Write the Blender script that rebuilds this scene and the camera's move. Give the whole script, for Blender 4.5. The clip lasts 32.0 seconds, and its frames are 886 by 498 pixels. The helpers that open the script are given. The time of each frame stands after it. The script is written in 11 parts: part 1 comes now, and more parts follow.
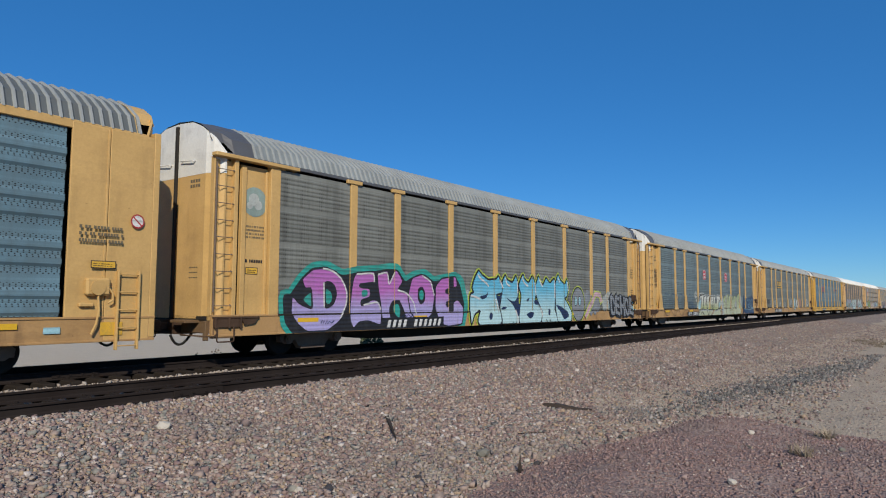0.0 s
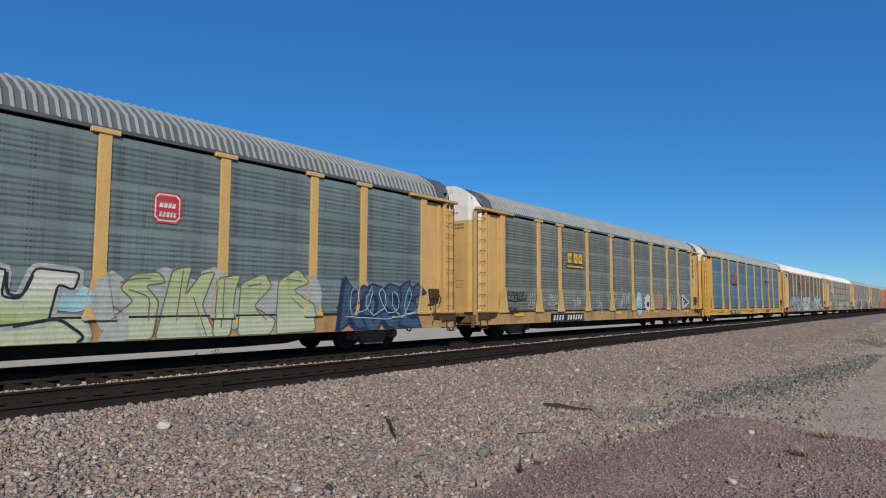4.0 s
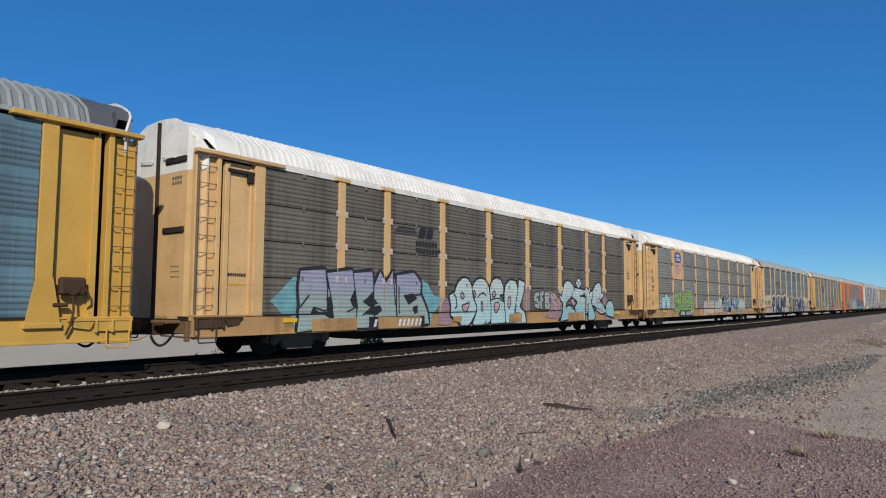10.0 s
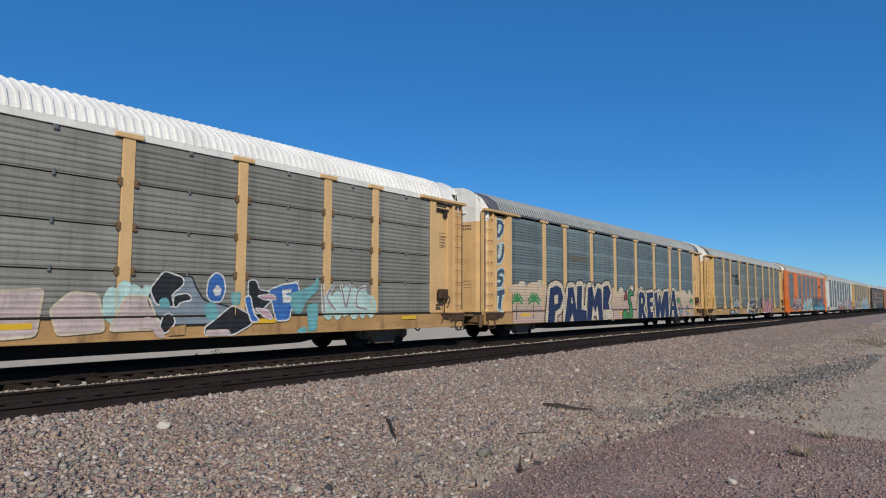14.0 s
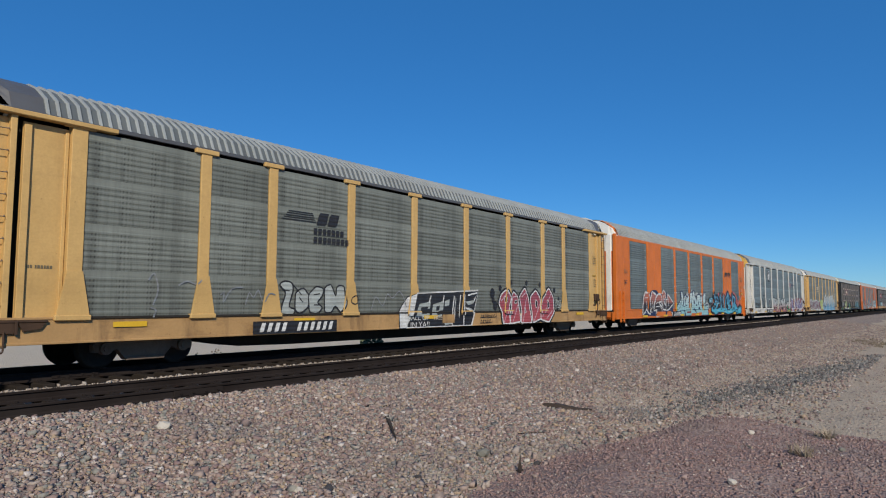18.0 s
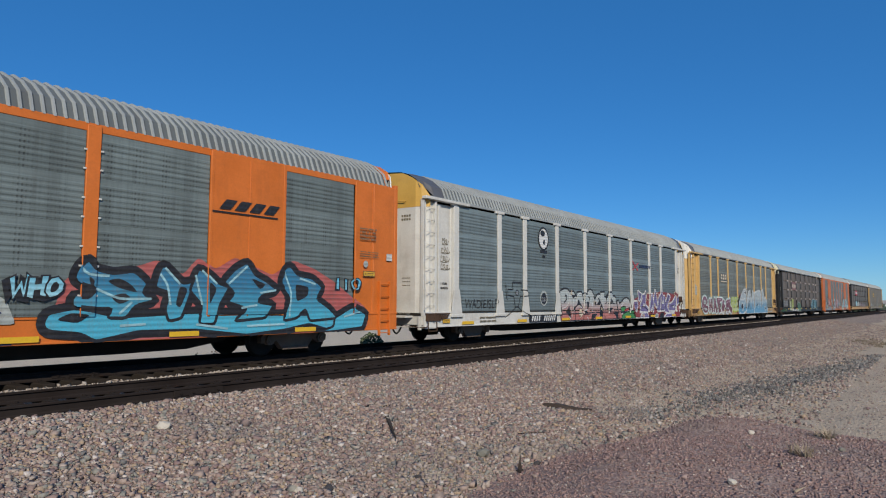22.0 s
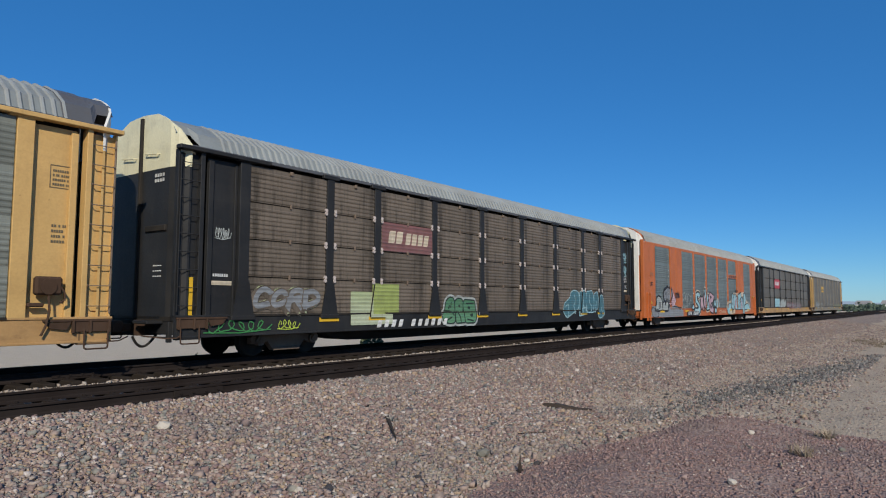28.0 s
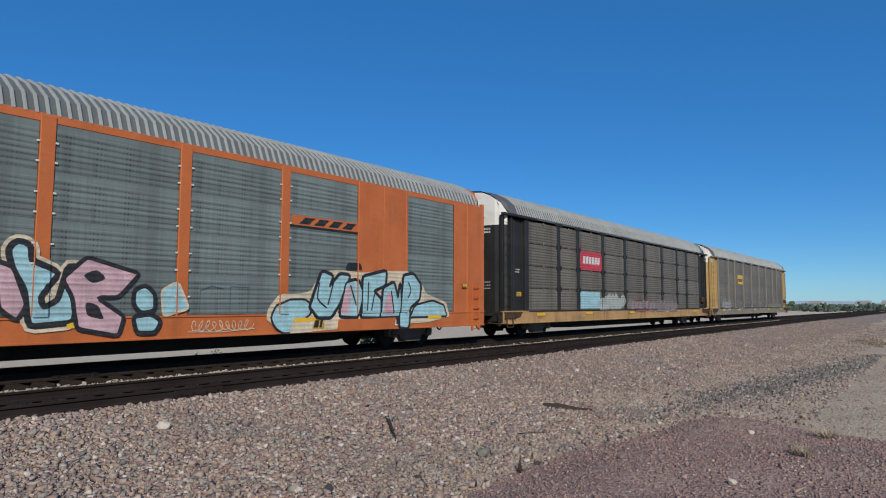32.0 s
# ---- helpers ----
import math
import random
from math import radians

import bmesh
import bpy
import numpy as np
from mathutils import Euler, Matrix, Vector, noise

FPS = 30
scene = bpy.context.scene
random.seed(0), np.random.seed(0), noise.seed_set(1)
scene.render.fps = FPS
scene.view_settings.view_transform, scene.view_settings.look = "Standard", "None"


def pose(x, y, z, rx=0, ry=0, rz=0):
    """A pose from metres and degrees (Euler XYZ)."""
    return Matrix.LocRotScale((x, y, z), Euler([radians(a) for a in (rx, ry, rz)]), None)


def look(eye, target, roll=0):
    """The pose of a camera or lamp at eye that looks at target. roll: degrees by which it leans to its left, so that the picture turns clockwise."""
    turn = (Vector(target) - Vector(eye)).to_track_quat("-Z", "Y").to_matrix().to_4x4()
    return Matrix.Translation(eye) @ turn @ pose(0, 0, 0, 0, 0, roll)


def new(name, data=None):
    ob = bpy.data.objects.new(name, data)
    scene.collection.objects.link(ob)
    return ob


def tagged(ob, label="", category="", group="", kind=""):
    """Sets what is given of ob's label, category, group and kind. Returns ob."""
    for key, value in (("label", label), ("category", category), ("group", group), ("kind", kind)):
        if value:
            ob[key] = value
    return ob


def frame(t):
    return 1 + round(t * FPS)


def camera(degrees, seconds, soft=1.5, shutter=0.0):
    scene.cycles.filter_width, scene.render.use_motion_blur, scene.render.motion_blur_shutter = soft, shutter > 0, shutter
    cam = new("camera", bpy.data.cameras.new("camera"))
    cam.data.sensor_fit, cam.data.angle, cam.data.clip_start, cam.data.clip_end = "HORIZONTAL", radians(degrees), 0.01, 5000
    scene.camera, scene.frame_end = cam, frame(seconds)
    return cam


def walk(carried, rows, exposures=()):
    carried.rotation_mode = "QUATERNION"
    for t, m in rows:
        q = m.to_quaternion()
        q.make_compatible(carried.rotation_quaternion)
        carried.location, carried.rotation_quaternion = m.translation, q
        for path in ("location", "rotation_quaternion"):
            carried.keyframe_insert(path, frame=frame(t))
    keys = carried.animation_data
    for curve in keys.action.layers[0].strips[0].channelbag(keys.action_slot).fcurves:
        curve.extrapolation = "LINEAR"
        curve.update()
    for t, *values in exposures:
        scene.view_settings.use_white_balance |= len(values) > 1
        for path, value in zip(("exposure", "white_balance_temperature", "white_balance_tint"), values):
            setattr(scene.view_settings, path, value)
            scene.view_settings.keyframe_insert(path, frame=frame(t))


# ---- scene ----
cam = camera(66.756, 32.0, soft=1.1, shutter=0.0)

# ---- the camera stands still beside the line ----
YAW, PITCH, LEAN = 53.527, 4.578, -0.239
EYE = Vector((0.0, 0.0, 1.39))
AIM = EYE + Vector((math.sin(radians(YAW)) * math.cos(radians(PITCH)), math.cos(radians(YAW)) * math.cos(radians(PITCH)), math.sin(radians(PITCH)))) * 10
walk(cam, [(0.0, look(EYE, AIM, -LEAN)), (32.0, look(EYE, AIM, -LEAN))], exposures=[(0.0, 0.0), (32.0, 0.0)])

# ---- daylight ----
SUN_EL, SUN_AZ = 31.0, 223.0
world = bpy.data.worlds.new("desert_sky")
scene.world = world
world.use_nodes = True
wn, wl = world.node_tree.nodes, world.node_tree.links
sky = wn.new("ShaderNodeTexSky")
sky.sky_type, sky.sun_disc = "NISHITA", False
sky.sun_elevation, sky.sun_rotation = radians(SUN_EL), radians(SUN_AZ)
sky.altitude, sky.air_density, sky.dust_density, sky.ozone_density = 2000, 1.0, 0.35, 4.0
clear = wn.new("ShaderNodeHueSaturation")
clear.inputs["Saturation"].default_value = 1.25
wl.new(sky.outputs[0], clear.inputs["Color"])
tone = wn.new("ShaderNodeMix")
tone.data_type, tone.blend_type = "RGBA", "MULTIPLY"
tone.inputs[0].default_value, tone.inputs[7].default_value = 1.0, (0.86, 1.18, 1.33, 1)
wl.new(clear.outputs[0], tone.inputs[6])
even = wn.new("ShaderNodeMix")
even.data_type = "RGBA"
even.inputs[0].default_value, even.inputs[7].default_value = 0.42, (0.47, 2.33, 6.0, 1)
wl.new(tone.outputs[2], even.inputs[6])
wl.new(even.outputs[2], wn["Background"].inputs[0])
wn["Background"].inputs[1].default_value = 0.085
sun_data = bpy.data.lights.new("sun", "SUN")
sun_data.energy, sun_data.angle, sun_data.color = 4.2, radians(0.53), (1.0, 0.92, 0.78)
sun = new("sun", sun_data)
sun_way = Vector((math.sin(radians(SUN_AZ)) * math.cos(radians(SUN_EL)), math.cos(radians(SUN_AZ)) * math.cos(radians(SUN_EL)), math.sin(radians(SUN_EL))))
sun.matrix_world = look(sun_way * 60, (0, 0, 0))


# ---- materials ----
def mat_base(name):
    m = bpy.data.materials.new(name)
    m.use_nodes = True
    return m, m.node_tree.nodes, m.node_tree.links, m.node_tree.nodes["Principled BSDF"]


def nd(nodes, kind, **sets):
    n = nodes.new(kind)
    for k, v in sets.items():
        if k == "op":
            n.operation = v
        elif k == "scale":
            n.inputs["Scale"].default_value = v
        elif k == "detail":
            n.inputs["Detail"].default_value = v
        elif k == "rough":
            n.inputs["Roughness"].default_value = v
    return n


def mixc(nodes, links, fac, a, b, blend="MIX"):
    n = nodes.new("ShaderNodeMix")
    n.data_type, n.blend_type = "RGBA", blend
    for sock, v in ((0, fac), (6, a), (7, b)):
        if isinstance(v, (int, float)):
            n.inputs[sock].default_value = v
        elif isinstance(v, (tuple, list)):
            n.inputs[sock].default_value = (*v, 1)
        else:
            links.new(v, n.inputs[sock])
    return n.outputs[2]


def ramp(nodes, links, src, lo, hi, a=0.0, b=1.0):
    n = nodes.new("ShaderNodeMapRange")
    n.inputs[1].default_value, n.inputs[2].default_value, n.inputs[3].default_value, n.inputs[4].default_value = lo, hi, a, b
    links.new(src, n.inputs[0])
    return n.outputs[0]


def calc(nodes, links, op, a, b=None):
    n = nodes.new("ShaderNodeMath")
    n.operation = op
    for i, v in enumerate((a, b)):
        if v is None:
            continue
        if isinstance(v, (int, float)):
            n.inputs[i].default_value = v
        else:
            links.new(v, n.inputs[i])
    return n.outputs[0]


def stretched(nodes, links, vec, sx, sy, sz):
    n = nodes.new("ShaderNodeMapping")
    n.inputs["Scale"].default_value = (sx, sy, sz)
    links.new(vec, n.inputs["Vector"])
    return n.outputs[0]


def noise_of(nodes, links, vec, scale, detail=4, rough=0.55):
    n = nd(nodes, "ShaderNodeTexNoise", scale=scale, detail=detail, rough=rough)
    links.new(vec, n.inputs["Vector"])
    return n.outputs["Fac"]


def paint(name, col, grime=(0.10, 0.07, 0.045), dirt=0.35, rough=0.5, rust=0.15, metal=0.0, bump=0.02, vary=0.06, gloss=0.35):
    """Weathered railway paint: faded patches, run-down streaks, rust specks."""
    m, n, l, p = mat_base(name)
    tc = n.new("ShaderNodeTexCoord").outputs["Object"]
    oi = n.new("ShaderNodeObjectInfo").outputs["Random"]
    big = noise_of(n, l, tc, 0.9, 5)
    fine = noise_of(n, l, tc, 22, 4)
    streak = noise_of(n, l, stretched(n, l, tc, 2.2, 2.2, 0.55), 1.1, 4, 0.6)
    blot = noise_of(n, l, stretched(n, l, tc, 0.8, 1.0, 2.2), 1.0, 6, 0.72)
    c = mixc(n, l, ramp(n, l, big, 0.3, 0.75), tuple(x * 0.86 for x in col), tuple(min(1, x * 1.10 + 0.012) for x in col))
    c = mixc(n, l, ramp(n, l, oi, 0, 1, 0, vary * 3), c, tuple(x * 0.72 for x in col))
    c = mixc(n, l, ramp(n, l, streak, 0.53, 0.82, 0, dirt), c, grime)
    c = mixc(n, l, ramp(n, l, fine, 0.3, 0.8, 0, 0.16), c, grime)
    c = mixc(n, l, ramp(n, l, blot, 0.50, 0.72, 0, dirt * 0.6), c, grime)
    spots = noise_of(n, l, tc, 5.5, 8, 0.7)
    c = mixc(n, l, ramp(n, l, spots, 0.66, 0.74, 0, min(1, rust * 3)), c, (0.13, 0.05, 0.022))
    l.new(c, p.inputs["Base Color"])
    l.new(ramp(n, l, fine, 0.2, 0.8, rough - 0.1, rough + 0.15), p.inputs["Roughness"])
    p.inputs["Metallic"].default_value, p.inputs["Specular IOR Level"].default_value = metal, gloss
    b = n.new("ShaderNodeBump")
    b.inputs["Strength"].default_value, b.inputs["Distance"].default_value = 0.5, bump
    l.new(big, b.inputs["Height"])
    l.new(b.outputs[0], p.inputs["Normal"])
    return m


def screen(name, col, dark=0.35, rust=0.1, rough=0.5, holes=0.62, pitch=0.1125, metal=0.0, soil=(0.09, 0.075, 0.055), smear=0.35, columns=0.22, dots=False, band=0.0):
    """Perforated, ribbed steel side screen: rows of small holes between ribs, film of dirt."""
    m, n, l, p = mat_base(name)
    tc = n.new("ShaderNodeTexCoord").outputs["Object"]
    oi = n.new("ShaderNodeObjectInfo").outputs["Random"]
    sep = n.new("ShaderNodeSeparateXYZ")
    l.new(tc, sep.inputs[0])
    hx = calc(n, l, "SINE", calc(n, l, "MULTIPLY", sep.outputs[0], 2 * math.pi / 0.075))
    hz = calc(n, l, "SINE", calc(n, l, "MULTIPLY", sep.outputs[2], 2 * math.pi / pitch))
    block = calc(n, l, "SINE", calc(n, l, "MULTIPLY", sep.outputs[0], 2 * math.pi / 0.62))
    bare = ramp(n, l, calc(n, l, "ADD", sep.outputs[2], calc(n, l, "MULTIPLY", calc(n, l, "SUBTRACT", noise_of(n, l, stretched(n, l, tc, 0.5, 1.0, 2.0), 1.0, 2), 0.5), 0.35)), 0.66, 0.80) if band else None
    slits = calc(n, l, "MULTIPLY", ramp(n, l, hx, 0.0, 0.5), ramp(n, l, hz, -0.1, 0.5))
    hole = slits
    if dots:
        row = calc(n, l, "SINE", calc(n, l, "MULTIPLY", sep.outputs[2], 2 * math.pi / 0.144))
        dx = calc(n, l, "SINE", calc(n, l, "ADD", calc(n, l, "MULTIPLY", sep.outputs[0], 2 * math.pi / 0.10), calc(n, l, "MULTIPLY", calc(n, l, "SIGN", row), math.pi / 2)))
        dz = calc(n, l, "SINE", calc(n, l, "MULTIPLY", sep.outputs[2], 2 * math.pi / 0.072))
        low = calc(n, l, "SINE", calc(n, l, "ADD", calc(n, l, "MULTIPLY", sep.outputs[2], 2 * math.pi / 0.305), 2.6))
        hole = calc(n, l, "MULTIPLY", ramp(n, l, calc(n, l, "MULTIPLY", dx, dz), 0.45, 0.6), ramp(n, l, low, 0.1, 0.2))
    cols = noise_of(n, l, stretched(n, l, tc, 9.0, 1.0, 0.35), 1.0, 3)
    runs = noise_of(n, l, stretched(n, l, tc, 0.55, 1.0, 8.9), 1.0, 2)
    if not dots:
        hole = calc(n, l, "MULTIPLY", hole, calc(n, l, "MULTIPLY", calc(n, l, "MULTIPLY", ramp(n, l, block, -0.3, 0.5, 0.25, 1.0), ramp(n, l, cols, 0.42, 0.58, 0.15, 1.0)), ramp(n, l, runs, 0.30, 0.55, 0.25, 1.0)))
    if band:
        hole = calc(n, l, "MULTIPLY", hole, calc(n, l, "SUBTRACT", 1.0, bare))
    big = noise_of(n, l, tc, 1.1, 5)
    tiers = noise_of(n, l, stretched(n, l, tc, 0.10, 1.0, 7.0), 1.0, 4, 0.65)
    lines = noise_of(n, l, stretched(n, l, tc, 14.0, 1.0, 0.22), 1.0, 3, 0.6)
    streak = noise_of(n, l, stretched(n, l, tc, 6.0, 6.0, 0.5), 1.4, 5, 0.65)
    fine = noise_of(n, l, tc, 30, 3)
    c = mixc(n, l, ramp(n, l, tiers, 0.3, 0.7), tuple(x * 0.66 for x in col), tuple(min(1, x * 1.35 + 0.01) for x in col))
    c = mixc(n, l, ramp(n, l, oi, 0, 1, 0, 0.55), c, tuple(x * 0.55 for x in col))
    c = mixc(n, l, ramp(n, l, streak, 0.50, 0.80, 0, dark), c, soil)
    c = mixc(n, l, ramp(n, l, big, 0.45, 0.7, 0, 0.5), c, tuple(0.6 * x + 0.4 * y for x, y in zip(soil, col)))
    c = mixc(n, l, ramp(n, l, lines, 0.55, 0.72, 0, columns), c, tuple(x * 0.42 for x in soil))
    down = noise_of(n, l, stretched(n, l, tc, 1.7, 1.0, 0.20), 1.3, 5, 0.7)
    c = mixc(n, l, ramp(n, l, down, 0.46, 0.66, 0, smear), c, tuple(x * 0.36 for x in soil))
    c = mixc(n, l, ramp(n, l, big, 0.62, 0.8, 0, rust * 2), c, (0.12, 0.055, 0.03))
    c = mixc(n, l, ramp(n, l, fine, 0.3, 0.8, 0, 0.15), c, soil)
    if band:
        # colour darkens along each rib line, broken by noise, except in the top band
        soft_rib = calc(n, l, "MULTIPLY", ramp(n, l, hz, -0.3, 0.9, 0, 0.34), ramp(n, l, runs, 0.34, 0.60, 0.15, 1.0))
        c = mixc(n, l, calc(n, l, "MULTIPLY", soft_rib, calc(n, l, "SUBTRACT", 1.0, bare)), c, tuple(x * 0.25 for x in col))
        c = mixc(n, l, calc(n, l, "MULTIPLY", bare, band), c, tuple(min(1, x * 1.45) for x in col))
    c = mixc(n, l, calc(n, l, "MULTIPLY", hole, holes), c, (0.012, 0.012, 0.012))
    l.new(c, p.inputs["Base Color"])
    p.inputs["Roughness"].default_value, p.inputs["Metallic"].default_value, p.inputs["Specular IOR Level"].default_value = rough, metal, 0.25
    b = n.new("ShaderNodeBump")
    b.inputs["Strength"].default_value, b.inputs["Distance"].default_value = 0.3, 0.01
    l.new(fine, b.inputs["Height"])
    l.new(b.outputs[0], p.inputs["Normal"])
    return m


YELLOW = paint("yellow_paint", (0.57, 0.36, 0.130), grime=(0.14, 0.08, 0.035), dirt=0.34, rust=0.2)
YELLOW_PALE = paint("pale_yellow_paint", (0.61, 0.395, 0.180), grime=(0.17, 0.09, 0.05), dirt=0.34, rust=0.2)
YELLOW_OLD = paint("old_yellow_paint", (0.17, 0.105, 0.052), grime=(0.09, 0.05, 0.028), dirt=0.6, rust=0.32)
YELLOW_RICH = paint("fresh_yellow_paint", (0.56, 0.33, 0.065), grime=(0.15, 0.085, 0.03), dirt=0.2, rust=0.05)
ORANGE = paint("orange_paint", (0.60, 0.148, 0.018), grime=(0.13, 0.055, 0.02), dirt=0.30, rust=0.06)
ORANGE_DULL = paint("faded_red_orange_paint", (0.47, 0.125, 0.032), grime=(0.11, 0.05, 0.025), dirt=0.4, rust=0.1)
SILVER = paint("silver_paint", (0.58, 0.57, 0.53), grime=(0.16, 0.11, 0.07), dirt=0.36, rust=0.12)
BLACK = paint("black_paint", (0.014, 0.015, 0.017), grime=(0.055, 0.048, 0.04), dirt=0.4, rust=0.15, gloss=0.2)
YELLOW_SILL = paint("grimy_yellow_sill_paint", (0.42, 0.25, 0.10), grime=(0.085, 0.045, 0.026), dirt=0.9, rust=0.36)
PALE_CLAMP = paint("pale_clamp_steel", (0.52, 0.45, 0.42), dirt=0.4, rust=0.3)
WHITE = paint("white_paint", (0.74, 0.73, 0.68), dirt=0.3, rust=0.04)
CREAM = paint("cream_paint", (0.70, 0.66, 0.45), dirt=0.3, rust=0.04)
STENCIL_Y = paint("yellow_reflector", (0.70, 0.42, 0.02), dirt=0.15, rust=0.0)
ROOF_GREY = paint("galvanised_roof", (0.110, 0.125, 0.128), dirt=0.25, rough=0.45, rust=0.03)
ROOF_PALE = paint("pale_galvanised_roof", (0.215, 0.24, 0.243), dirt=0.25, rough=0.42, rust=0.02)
ROOF_WHITE = paint("white_roof", (0.74, 0.73, 0.69), dirt=0.16, rough=0.5, rust=0.03)
# sun caught by the ridges put into a lighter grey; plain tone on eaves
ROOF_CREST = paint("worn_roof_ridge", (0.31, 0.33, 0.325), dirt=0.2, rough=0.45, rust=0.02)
ROOF_DARK = paint("dark_roof_sheet", (0.085, 0.09, 0.10), dirt=0.3, rough=0.45, rust=0.04)
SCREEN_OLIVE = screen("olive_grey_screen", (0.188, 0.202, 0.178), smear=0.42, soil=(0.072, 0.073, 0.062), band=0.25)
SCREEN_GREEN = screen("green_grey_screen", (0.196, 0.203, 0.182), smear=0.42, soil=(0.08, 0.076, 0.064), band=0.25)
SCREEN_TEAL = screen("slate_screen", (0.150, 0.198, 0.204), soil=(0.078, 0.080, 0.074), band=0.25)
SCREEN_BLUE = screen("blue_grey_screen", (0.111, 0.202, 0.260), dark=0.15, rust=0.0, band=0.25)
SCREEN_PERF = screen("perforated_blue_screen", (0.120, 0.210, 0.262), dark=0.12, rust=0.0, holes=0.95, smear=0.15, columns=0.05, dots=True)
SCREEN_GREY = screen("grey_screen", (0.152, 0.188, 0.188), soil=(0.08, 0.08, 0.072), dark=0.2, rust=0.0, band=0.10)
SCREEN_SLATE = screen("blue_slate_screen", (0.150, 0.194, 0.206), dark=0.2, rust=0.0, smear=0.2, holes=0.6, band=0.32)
SCREEN_BROWN = screen("brown_grey_screen", (0.150, 0.137, 0.114), dark=0.45, rust=0.15, holes=0.08, smear=0.5, columns=0.12)
SCREEN_STEEL = screen("weathered_steel_screen", (0.235, 0.235, 0.21), dark=0.25, rust=0.02, holes=0.10, smear=0.25, columns=0.10)
SCREEN_RUSTY = screen("brown_rusty_screen", (0.155, 0.124, 0.096), dark=0.5, rust=0.12, holes=0.08, smear=0.85, columns=0.12)
STEEL_DARK = paint("grimy_steel", (0.020, 0.018, 0.016), grime=(0.06, 0.045, 0.03), dirt=0.4, rough=0.75, rust=0.1, gloss=0.12)
STEEL_BROWN = paint("brown_grimy_steel", (0.19, 0.14, 0.105), grime=(0.03, 0.024, 0.02), dirt=0.5, rough=0.75, rust=0.2, gloss=0.2)
RUST_DARK = paint("dark_rusty_steel", (0.070, 0.040, 0.025), grime=(0.025, 0.018, 0.014), dirt=0.6, rough=0.85, rust=0.4, gloss=0.15)
RUBBER = paint("black_rubber", (0.012, 0.012, 0.012), dirt=0.2, rough=0.6, rust=0.0)
# near-black tone: the shade inside the wagons put into a colour
INSIDE = paint("inner_shade_tone", (0.035, 0.034, 0.032), dirt=0.3, rough=0.8)
RAIL_RUST = paint("rusty_rail", (0.020, 0.014, 0.012), grime=(0.012, 0.010, 0.009), dirt=0.5, rough=0.8, rust=0.15, gloss=0.08)
TIMBER = paint("tarred_timber", (0.026, 0.020, 0.016), grime=(0.055, 0.046, 0.038), dirt=0.35, rough=0.9, rust=0.05, gloss=0.08)


